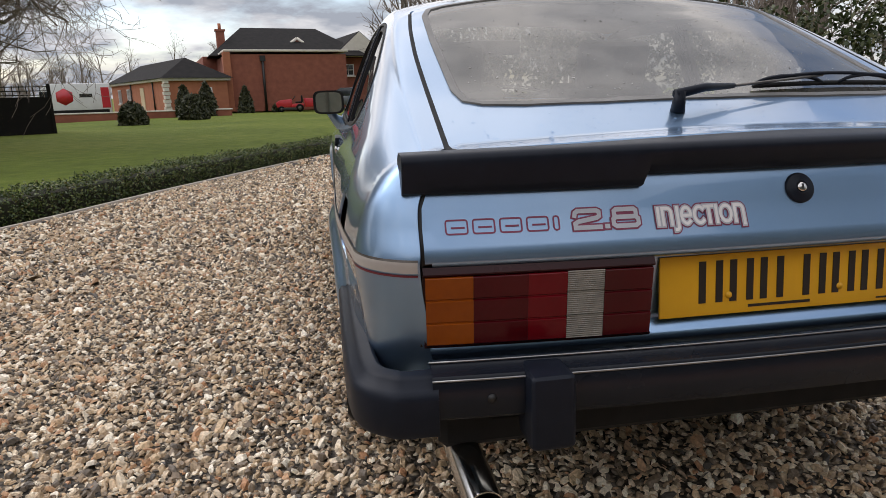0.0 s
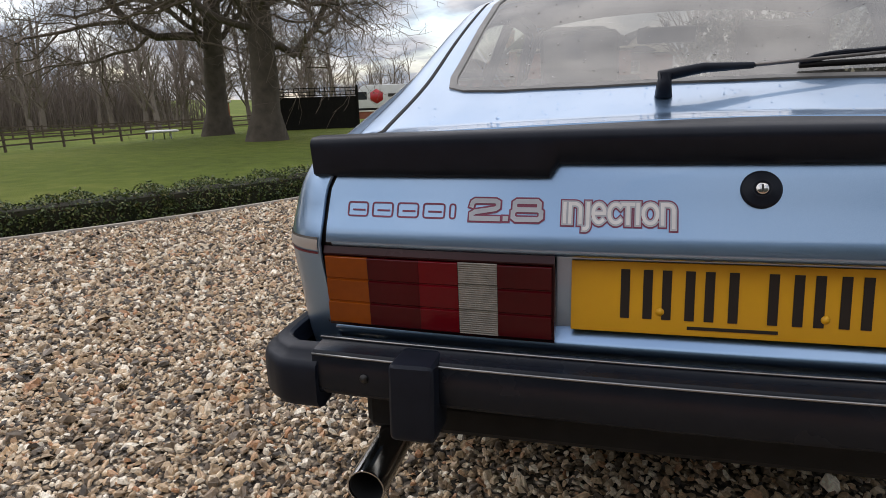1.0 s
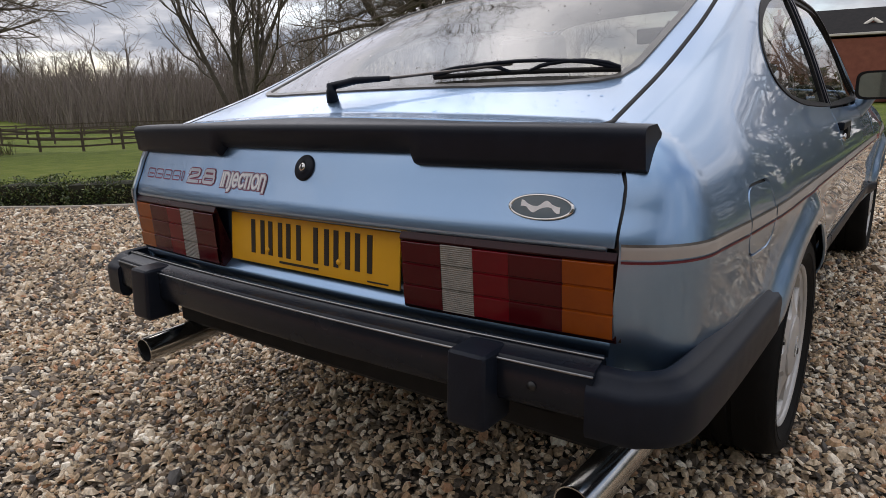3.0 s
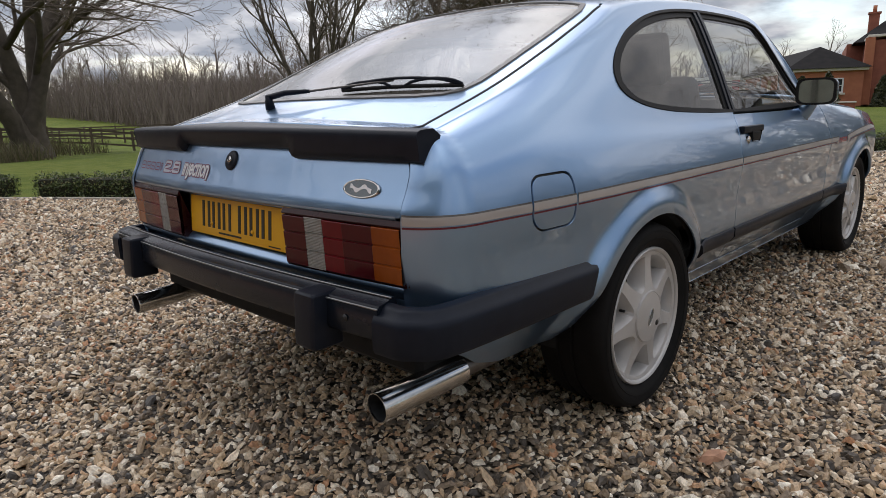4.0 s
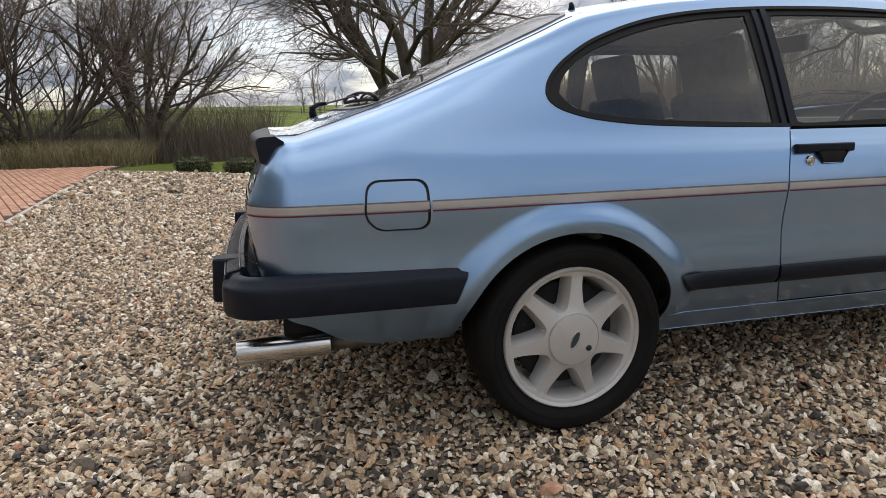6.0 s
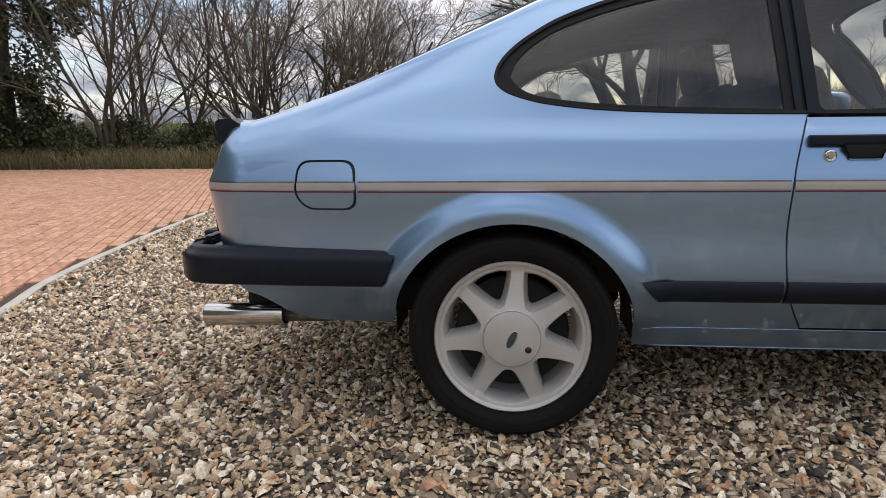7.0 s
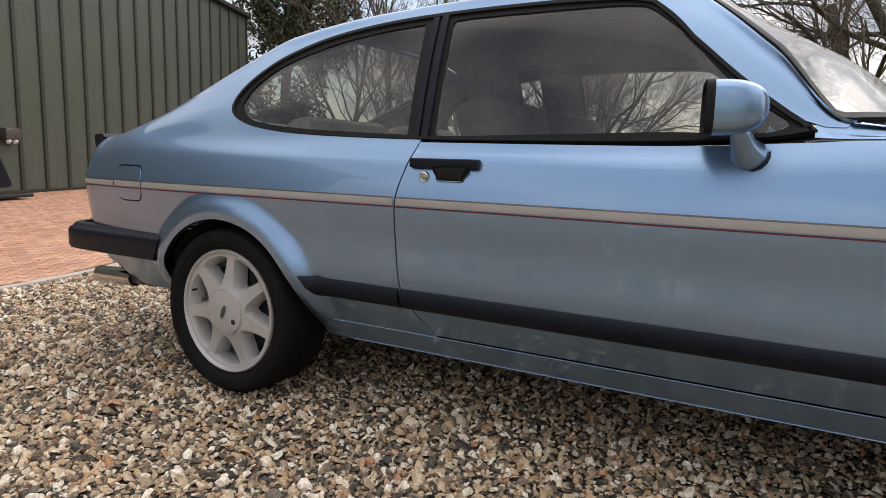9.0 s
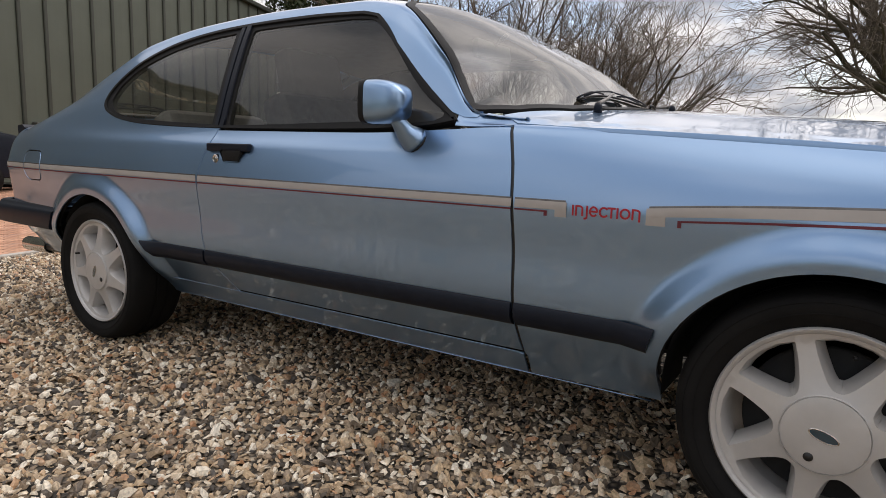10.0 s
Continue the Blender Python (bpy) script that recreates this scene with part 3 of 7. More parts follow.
_rng = np.random.default_rng(5)
NEAR, MIDDLE, UNDER = (-2.2, 1.65, -1.45, 2.9), (-6.4, 2.75, -2.4, 8.5), (-.60, -.20, 1.0, 3.6)
for nm_, zone, apart, step, size, sides in (
        ("gravel_stones", NEAR, (UNDER,), .0166, .0086, (5, 6)),
        ("gravel_stones_middle", MIDDLE, (NEAR, UNDER, (1.75, 2.75, 4.6, 8.5)), .0234, .0121, (3, 4)),
        ("gravel_stones_far", (-12, 1.75, -3.5, 16), (MIDDLE,), .047, .0235, (3, 4)),
        ("gravel_stones_beyond", (1.75, 9, -3.5, 12), ((-12, 2.75, -3.5, 4.6),), .062, .029, (3, 4))):
    P = scatter(step, _rng, *zone, apart)
    tagged(stones(nm_, P[:, 0], P[:, 1], size, _rng, sides), "mixed grey, tan and white flint gravel stones", "gravel", kind="stuff")

frag = tagged(stones("brick_fragment", np.array([1.085]), np.array([.651]), .021, np.random.default_rng(2), (5, 6), .12), "small broken piece of red brick among the gravel", "brick")
frag.data.materials.clear()
frag.data.materials.append(BRICK)


# ---- the car ----
# Lines along the body, bottom to top: keys of y, x, z (metres; y runs to the nose, the tail is near 0).
LINES = [
    [(0.12, .690, .338), (0.30, .690, .290), (0.55, .68, .280), (1.2, .672, .230), (3.05, .672, .230), (3.8, .70, .30), (4.2, .66, .38)],
    [(0.12, .728, .405), (0.30, .740, .365), (0.55, .730, .345), (1.2, .714, .298), (3.05, .714, .298), (3.8, .73, .36), (4.2, .68, .43)],
    [(0.12, .765, .49), (0.30, .785, .45), (0.60, .79, .435), (1.2, .792, .43), (3.05, .792, .43), (3.8, .78, .46), (4.2, .70, .50)],
    [(0.12, .778, .59), (0.35, .793, .58), (0.70, .803, .57), (3.05, .803, .57), (3.8, .79, .57), (4.2, .71, .57)],
    [(0.12, .785, .686), (0.30, .800, .686), (0.60, .812, .686), (3.05, .812, .686), (3.8, .79, .67), (4.2, .715, .64)],
    [(0.12, .766, .770), (0.35, .782, .785), (0.70, .786, .79), (2.6, .786, .79), (3.4, .784, .765), (4.2, .71, .69)],
    [(0.12, .738, .822), (0.38, .752, .855), (0.70, .752, .862), (2.2, .752, .858), (2.6, .752, .862), (3.4, .738, .828), (3.9, .72, .785), (4.2, .69, .73)],
    [(0.12, .704, .852), (0.38, .712, .910), (0.61, .708, .952), (0.80, .702, .980), (1.1, .694, 1.02), (1.8, .686, 1.035), (2.15, .688, 1.03), (2.4, .712, .945), (2.55, .736, .880), (2.75, .726, .872), (3.4, .712, .838), (4.2, .67, .745)],
    [(0.12, .664, .863), (0.38, .662, .942), (0.61, .656, 1.022), (0.80, .644, 1.092), (0.97, .626, 1.152), (1.3, .608, 1.202), (1.7, .601, 1.224), (2.0, .601, 1.222), (2.17, .612, 1.198), (2.4, .672, 1.035), (2.55, .722, .900), (2.75, .70, .882), (3.4, .685, .846), (4.2, .64, .752)],
    [(0.12, .615, .869), (0.38, .605, .955), (0.61, .600, 1.050), (0.80, .588, 1.132), (0.97, .568, 1.200), (1.3, .548, 1.250), (1.7, .535, 1.270), (2.0, .536, 1.268), (2.17, .548, 1.242), (2.4, .628, 1.085), (2.55, .698, .915), (2.75, .655, .891), (3.4, .63, .855), (4.2, .59, .76)],
    [(0.12, .300, .881), (0.38, .300, .978), (0.61, .300, 1.082), (0.80, .300, 1.168), (0.97, .300, 1.236), (1.3, .300, 1.286), (1.7, .300, 1.304), (2.0, .300, 1.300), (2.17, .300, 1.276), (2.4, .31, 1.165), (2.55, .33, 1.075), (2.78, .32, .936), (2.95, .31, .929), (3.4, .30, .902), (4.2, .28, .80)],
    [(0.12, 0, .887), (0.38, 0, .985), (0.61, 0, 1.090), (0.80, 0, 1.176), (0.97, 0, 1.244), (1.3, 0, 1.294), (1.7, 0, 1.311), (2.0, 0, 1.307), (2.17, 0, 1.284), (2.4, 0, 1.180), (2.55, 0, 1.095), (2.78, 0, .955), (2.95, 0, .944), (3.4, 0, .918), (4.2, 0, .81)],
]
LW = 0.11                       # flat height between two lines
CORNER = 0.145                  # radius of the tail's corners, from above
U_TAIL = 0.12 - CORNER * 1.36
WHEEL_R, WHEEL_F = (0.842, 0.285), (3.375, 0.290)
ARCH = (0.325, 0.310)           # half length and height of the wheel arches


def lean(z):
    """How far the tail leans, by height."""
    return hermite((.40, .50, .56, .69, .75, .79, .81, .90), (.030, .012, .002, -.009, .0145, .0310, .0395, .085), z)


def body(Q):
    """The car's right-hand skin: (run along it, flat height) to x, y, z."""
    u, v = Q[:, 0], np.clip(Q[:, 1] / LW, 0, 11)
    y = np.maximum(u, 0.12)
    cx = np.array([hermite([k[0] for k in l], [k[1] for k in l], y) for l in LINES])
    cz = np.array([hermite([k[0] for k in l], [k[2] for k in l], y) for l in LINES])
    i = np.clip(v.astype(int), 0, 10)
    t = v - i
    n = np.arange(len(u))

    def run(c, last):
        p1, p2 = c[i, n], c[i + 1, n]
        p0 = np.where(i > 0, c[np.maximum(i - 1, 0), n], 2 * p1 - p2)
        p3 = np.where(i < 10, c[np.minimum(i + 2, 11), n], last * c[10, n] + (1 - abs(last)) * p1)
        return 0.5 * (2 * p1 + (p2 - p0) * t + (2 * p0 - 5 * p1 + 4 * p2 - p3) * t * t + (3 * p1 - p0 - 3 * p2 + p3) * t**3)

    x, z = run(cx, -1), run(cz, 1)
    # round the tail's corner
    th = np.clip((0.12 - u) / CORNER, 0, 1.5)
    k = 0.905 - 0.225 * smooth01((z - .69) / .12)
    x = x - CORNER * (1 - np.cos(th)) * k
    yy = np.where(u < 0.12, 0.12 - CORNER * np.sin(th) + (lean(z) + 0.012) * smooth01(th / 1.4), u)
    # the crease at the stripe
    x = x + 0.0045 * np.exp(-np.abs(z - .692) / .045) * (v < 5.6)
    # the flared arches
    for wy, wz in (WHEEL_R, WHEEL_F):
        r = np.hypot((u - wy) / ARCH[0], (z - wz) / ARCH[1])
        up = smooth01((z - wz + 0.04) / 0.10)
        x = x + 0.030 * smooth01((1.30 - r) / 0.24) * up * (v < 5.5)
    return np.column_stack([x, yy, z])


def flat(pts, lo=0.0, hi=9.0):
    """Points given as (run, height z) on the side, in the flat of body()."""
    pts = np.asarray(pts, float)
    vv = np.linspace(lo, hi, 181)
    out = []
    for u, z in pts:
        zz = body(np.column_stack([np.full(181, u), vv * LW]))[:, 2]
        out.append((u, np.interp(z, np.maximum.accumulate(zz), vv) * LW))
    return [tuple(p) for p in out]


def arch(c, a0, a1, grow=0.0, n=34):
    return [(c[0] + (ARCH[0] + grow) * math.cos(a), c[1] + (ARCH[1] + grow) * math.sin(a)) for a in np.linspace(radians(a0), radians(a1), n)]


car = tagged(empty("car"), "pale blue metallic coupe with black bumpers on gravel", "car")

# side window opening, from the rear tip over the top to the front and back below
DLO_TOP = curve2([(.790, .966), (.799, .997), (.830, 1.036), (.885, 1.078), (.975, 1.126), (1.13, 1.176), (1.32, 1.207), (1.55, 1.222), (1.85, 1.226), (2.06, 1.218)], 5)
DLO_FRONT = [(2.125, 1.203), (2.23, 1.105), (2.365, .985), (2.47, .905), (2.495, .884)]
DLO_BOT = curve2([(2.495, .884), (2.38, .866), (2.10, .857), (1.56, .857), (1.15, .869), (.95, .888), (.845, .914), (.801, .940), (.790, .966)], 5)
DLO = DLO_TOP + DLO_FRONT[:-1] + DLO_BOT[:-1]
CUT_R = curve2([(1.555, .8545), (1.533, .79), (1.513, .70), (1.510, .57), (1.523, .446), (1.553, .372), (1.598, .3005)], 4)
CUT_F = curve2([(2.655, .8695), (2.685, .78), (2.701, .67), (2.705, .50), (2.702, .3005)], 4)
FLAP = rounded([(.266, .662), (.276, .757), (.434, .757), (.438, .626), (.300, .626)], [.03, .035, .035, .035, .035], 5)


def shell_poly():
    """Outline of the welded shell's right half: quarter panel, roof and pillars."""
    low = [(U_TAIL, .43), (.02, .40), (.10, .372), (.19, .320), (.28, .296), (.40, .291), (.505, .293)]
    a = arch(WHEEL_R, 172, 3)
    sill = [(1.176, .234), (1.60, .232), (2.70, .232), (2.70, .294), (1.60, .294)]
    p = flat(low + a + sill + CUT_R[::-1][1:])
    # the window opening, from the door's cut backwards and over the top
    i = min(range(len(DLO_BOT)), key=lambda k: abs(DLO_BOT[k][0] - 1.555))
    p += flat(DLO_BOT[i:] + DLO_TOP[1:] + DLO_FRONT[:-1])
    p += [(2.508, 7.05 * LW), (2.545, 7.5 * LW), (2.560, 8.2 * LW)]
    p += [(2.50, 8.52 * LW), (2.40, 8.55 * LW), (2.28, 8.6 * LW), (2.20, 8.75 * LW), (2.155, 9.2 * LW), (2.135, 10 * LW), (2.13, 11 * LW)]
    p += [(1.000, 11 * LW), (.995, 10 * LW), (.985, 9.4 * LW), (.965, 9.04 * LW), (.90, 9.0 * LW), (.5, 9.0 * LW), (.12, 9.0 * LW), (U_TAIL, 8.4 * LW)]
    return p


ARCH_W = flat([(1.6, .29)])[0][1]
for side in (False, True):
    panel("quarter_panel_and_roof", body, shell_poly(), PAINT, car, holes=[flat(FLAP)], step=0.02, rim=0.006, flip=side, fine=[(WHEEL_R[0], ARCH_W, .48, .0095)])
fi = np.array(FLAP); fc = fi.mean(0)
panel("fuel_flap", body, flat(fc + (fi - fc) * 0.92), PAINT, car, step=0.02, rim=0.01, label="blue fuel filler flap")


def shrink(poly, d):
    """Moves a closed polygon's edges inwards by about d."""
    P = np.asarray(poly, float)
    a, b = np.roll(P, 1, 0), np.roll(P, -1, 0)
    t = b - a
    t /= np.maximum(np.linalg.norm(t, axis=1, keepdims=True), 1e-9)
    nrm = np.column_stack([-t[:, 1], t[:, 0]])
    area = 0.5 * np.sum(P[:, 0] * b[:, 1] - b[:, 0] * P[:, 1])
    return P + nrm * d * (1 if area > 0 else -1)


door_poly = shrink(CUT_F + CUT_R[::-1] + [(2.0, .8525), (2.30, .8545), (2.50, .864), (2.56, .868)], 0.0044)
fender_poly = shrink(CUT_F[::-1] + [(2.62, .872), (2.70, .876)] + [(2.9, .8585), (3.1, .847), (3.4, .830), (3.9, .789), (4.2, .733), (4.2, .40), (3.75, .31)] + arch(WHEEL_F, 3, 177) + [(3.045, .238), (2.71, .232), (2.708, .29)], 0.0044)
doors = {}
for side in (False, True):
    d = panel("door", body, flat(door_poly), PAINT, car, step=0.028, rim=0.005, flip=side)
    doors[side] = d
    scut = [(2.49, 6.2), (2.57, 6.2), (2.66, 6.3), (2.70, 7.6), (2.66, 8.9), (2.57, 8.9), (2.55, 8.3), (2.535, 7.5), (2.49, 7.0)]
    panel("scuttle_corner", body, [(u, v * LW) for u, v in scut], PAINT, car, step=0.02, offset=-0.002, rim=0.003, flip=side)
    panel("front_wing", body, flat(fender_poly), PAINT, car, step=0.022, rim=0.014, flip=side, fine=[(WHEEL_F[0], ARCH_W, .48, .0095)])
    # black surround of the side windows, and the panes
    if not side:
        # black sheet: the shade in the gap round the fuel flap, as colour
        panel("flap_recess", body, flat(fc + (fi - fc) * 1.03), INK, car, step=.03, offset=-.009, rim=0)
    qg = flat(curve2([(.832, .966), (.847, 1.005), (.890, 1.048), (.975, 1.097), (1.15, 1.152), (1.33, 1.182), (1.482, 1.194)], 4) + curve2([(1.507, .872), (1.15, .887), (.96, .905), (.872, .928), (.832, .966)], 4)[:-1])
    dg = flat(rounded([(1.570, 1.198), (2.110, 1.194), (2.452, .897), (2.40, .878), (1.590, .868)], [.02, .03, .02, .02, .02], 3))
    f = panel("window_surround", body, flat(DLO), RUBBER, car, holes=[qg, dg], step=0.03, offset=-0.004, rim=0.02, flip=side, label="black rubber window surround")
    panel("quarter_window", body, qg, GLASS, f, step=0.03, offset=-0.008, rim=0, flip=side, label="tinted rear side window").visible_shadow = False
    panel("door_window", body, dg, GLASS, f, step=0.03, offset=-0.008, rim=0, flip=side, label="tinted door window").visible_shadow = False
    # the raised lip round the window opening
    for a, b in ((DLO, -0.012),):
        ring_out = shrink(DLO, 0.001)
        ring_in = shrink(DLO, 0.010)
        panel("window_rubber", body, flat(ring_out), RUBBER, f, holes=[flat(ring_in)], step=0.03, offset=0.003, rim=0.008, flip=side)
    # pillar strips between the two panes
    strip = flat([(1.506, 1.212), (1.524, 1.213), (1.548, .860), (1.531, .860)])
    panel("pillar_strip", body, strip, BLACK, f, step=0.03, offset=0.002, rim=0.008, flip=side)
    strip2 = flat([(1.536, 1.214), (1.556, 1.214), (1.578, .860), (1.557, .860)])
    panel("pillar_strip", body, strip2, BLACK, f, step=0.03, offset=0.004, rim=0.010, flip=side)
    # black strips just under the skin stand for the shade in the door gaps
    for cut in (CUT_R, CUT_F):
        panel("door_gap_shade", body, flat([(y - .007, z) for y, z in cut] + [(y + .007, z) for y, z in reversed(cut)]), INK, car, step=.03, offset=-.0035, rim=0, flip=side)
    # inner lining, which closes the gaps between panels
    lin = [(U_TAIL + .01, .47), (.15, .41), (.33, .345), (.50, .335)] + arch(WHEEL_R, 172, 6) + [(1.18, .275), (3.03, .275)] + arch(WHEEL_F, 177, 3) + [(3.75, .33), (4.19, .42), (4.19, .71), (3.4, .81), (2.7, .84), (2.3, .842), (1.5, .842), (1.0, .87), (.77, .93), (.4, .83), (.12, .80), (U_TAIL + .01, .76)]
    panel("inner_panel", body, flat(lin), LINER, car, step=0.06, offset=-0.022, rim=0, flip=side)


# stripes along the flanks
def band(name, u0, u1, z0, z1, material, side, off):
    panel(name, body, flat([(u0, z0), (u1, z0), (u1, z1), (u0, z1)]), material, car, step=0.016 if u0 < .2 else 0.03, offset=off, rim=0, flip=side)


for side in (False, True):
    runs = [(U_TAIL + .004, .268), (.4415, 1.5085), (1.5175, 2.699), (2.708, 2.835), (3.02, 4.15)]
    if side:
        runs = [(U_TAIL + .004, 1.5085), (1.5175, 2.699), (2.708, 2.835), (3.02, 4.15)]
    else:
        runs.insert(1, (.2745, .4335))
    for a, b in runs:
        band("stripe", a, b, .6795, .6975, STRIPE, side, 0.0014)
        band("stripe_edge", a, b, .6975, .7015, STEEL, side, 0.0014)
        if abs(b - 2.835) < 1e-6:
            b -= 0.045
        if abs(a - 3.02) < 1e-6:
            a += 0.06
        band("red_stripe", a, b, .6725, .6765, REDLINE, side, 0.0014)
    band("red_stripe", 2.783, 2.791, .664, .6765, REDLINE, side, 0.0014)
    band("red_stripe", 3.079, 3.087, .662, .6765, REDLINE, side, 0.0014)
    band("stripe_block", 2.81, 2.838, .664, .697, STRIPE, side, 0.0017)
    band("stripe_block", 3.015, 3.055, .662, .697, STRIPE, side, 0.0017)


for side in (False, True):
    for z_, u0, u1 in ((.2975, 1.19, 2.69), (.2335, 1.20, 3.02)):
        P_ = body(np.array(flat([(u, z_) for u in np.linspace(u0, u1, 24)])))
        V, F = tube_mesh([((-x if side else x), y, z) for x, y, z in P_], .0019, 8)
        mesh_ob("sill_seam", V, F, PAINT, car)


def trim_strip(u0, u1, side, taper0=0.0, taper1=0.0):
    """A black rubbing strip with a bulged face."""
    zs = (.384, .389, .410, .440, .445)
    outs = (0.0, .011, .016, .006, 0.0)
    us = np.linspace(u0, u1, max(3, int((u1 - u0) / .06)))
    V, F = [], []
    for i, u in enumerate(us):
        for z, o in zip(zs, outs):
            uu = u + (taper0 * (z - .445) / .061 if i == 0 else 0) + (taper1 * (z - .445) / .061 if i == len(us) - 1 else 0)
            p = body(np.array(flat([(uu, z)])))[0]
            V.append((p[0] + o + 0.001, p[1], p[2]))
    for i in range(len(us) - 1):
        for k in range(4):
            F.append((i * 5 + k, (i + 1) * 5 + k, (i + 1) * 5 + k + 1, i * 5 + k + 1))
    F += [(4, 3, 2, 1, 0), tuple((len(us) - 1) * 5 + k for k in range(5))]
    if side:
        V = [(-x, y, z) for x, y, z in V]
        F = [tuple(reversed(f)) for f in F]
    return mesh_ob("rubbing_strip", V, F, BLACK, car, "black side rubbing strip", sharp=50)


for side in (False, True):
    trim_strip(1.170, 1.517, side, taper0=-0.05)
    trim_strip(1.527, 2.700, side)
    trim_strip(2.709, 3.052, side, taper1=0.02)


# ---- tailgate, bonnet, screens ----
def tail(Q):
    """The rear face of the tailgate: (x, z) to a place."""
    x, z = Q[:, 0], Q[:, 1]
    y = lean(z) - 0.034 + 0.030 * (np.abs(x) / .67)**2.2
    return np.column_stack([x, y, z])


def quarter_edge(z):
    q = body(np.column_stack([np.full(60, U_TAIL), np.linspace(.475, 8.4 * LW, 60)]))
    return float(np.interp(z, q[:, 2], q[:, 0])), float(np.interp(z, q[:, 2], q[:, 1]))


lid_edge = [(quarter_edge(z)[0] - .0075, z) for z in (.693, .72, .75, .78, .81, .84, .862)]
lid_poly = lid_edge + [(-x, z) for x, z in reversed(lid_edge)]
tailgate = panel("tailgate", tail, lid_poly, PAINT, car, step=0.03, rim=0.02, label="blue tailgate below the rear window")
V, F = [], []
xs = np.linspace(-.664, .664, 33)
for x in xs:
    y0 = float(tail(np.array([(x, .694)]))[0][1])
    for dy, z in ((-.0005, .6965), (-.0012, .693), (.001, .688), (.006, .6845), (.020, .6835)):
        V.append((x, y0 + dy, z))
F = [(i * 5 + k, i * 5 + k + 1, (i + 1) * 5 + k + 1, (i + 1) * 5 + k) for i in range(32) for k in range(4)]
mesh_ob("tailgate_edge", V, F, PAINT, car, "rolled lower edge of the tailgate")
# black strips behind the tailgate's side gaps, their shade given as colour
for s in (-1, 1):
    V, F = [], []
    for z in np.linspace(.545, .865, 16):
        xe, ye = quarter_edge(z)
        xe -= .003
        for dx, dy in ((-.022, .020), (-.016, .010), (.006, .010), (.010, .018)):
            V.append((s * (xe + dx), ye + dy, z))
    F = [(i * 4 + k, i * 4 + k + 1, (i + 1) * 4 + k + 1, (i + 1) * 4 + k) for i in range(15) for k in range(3)]
    mesh_ob("tailgate_gap_shade", V, F if s > 0 else [tuple(reversed(f)) for f in F], INK, car)
glass_poly = [(.0, .262), (.25, .268), (.42, .286), (.500, .308), (.538, .338), (.550, .40), (.548, .70), (.540, .88), (.520, .932), (.475, .950), (.25, .972), (0, .976)]
glass_all = [(x, y) for x, y in glass_poly] + [(-x, y) for x, y in reversed(glass_poly[1:-1])]


def top(Q):
    """The upper skin by plan (x, y)."""
    x, y = Q[:, 0], Q[:, 1]
    vv = np.linspace(6.3, 11, 71)
    out = np.zeros((len(Q), 3))
    grid = body(np.column_stack([np.repeat(y, 71), np.tile(vv * LW, len(Q))])).reshape(len(Q), 71, 3)
    for i in range(len(Q)):
        out[i] = x[i], y[i], np.interp(abs(x[i]), grid[i, ::-1, 0], grid[i, ::-1, 2])
    return out


def seam_x(y):
    return float(body(np.array([(y, 9.0 * LW)]))[0][0])


hs = [(seam_x(y) - .008, y) for y in (.075, .125, .25, .4, .6, .8, .93)]
hatch_poly = [(0, .036), (.55, .052)] + hs + [(.545, .975), (.45, .985), (.25, .991), (0, .994)]
hatch_all = hatch_poly + [(-x, y) for x, y in reversed(hatch_poly[1:-1])]
# a dark strip along each hatch seam puts the gap's shade into colour
for s_ in (-1, 1):
    ys_ = np.linspace(.07, .93, 30)
    V = []
    for y in ys_:
        x = seam_x(float(y))
        for dx, off in ((-.0105, -.004), (-.0088, .0008), (.0008, .0008), (.0025, -.004)):
            q = top(np.array([(x + dx, y)]))[0]
            V.append((s_ * (x + dx), y, q[2] + off))
    F = [(i * 4 + k, i * 4 + k + 1, i * 4 + k + 5, i * 4 + k + 4) for i in range(29) for k in range(3)]
    mesh_ob("hatch_gap_shade", V, F if s_ > 0 else [tuple(reversed(f)) for f in F], LINER, car, "dark strip standing for the shaded hatch gap")
panel("tailgate_frame", top, hatch_all, PAINT, car, holes=[glass_all], step=0.03, rim=0.018, label="blue frame round the rear window")
gs = shrink(glass_all, 0.016)
panel("rear_window_rubber", top, glass_all, SEAL, car, holes=[gs], step=0.03, offset=0.004, rim=0.012, label="grey-black rubber seal")
panel("rear_window", top, gs, GLASS_R, car, step=0.035, offset=0.001, rim=0, label="dusty rear window").visible_shadow = False


def water():
    """A clear drop of water."""
    m, nt, p, N, L = node_mat("water")
    p.inputs["Base Color"].default_value = (1, 1, 1, 1)
    p.inputs["Transmission Weight"].default_value = 1.0
    p.inputs["Roughness"].default_value, p.inputs["IOR"].default_value = 0.0, 1.33
    return m


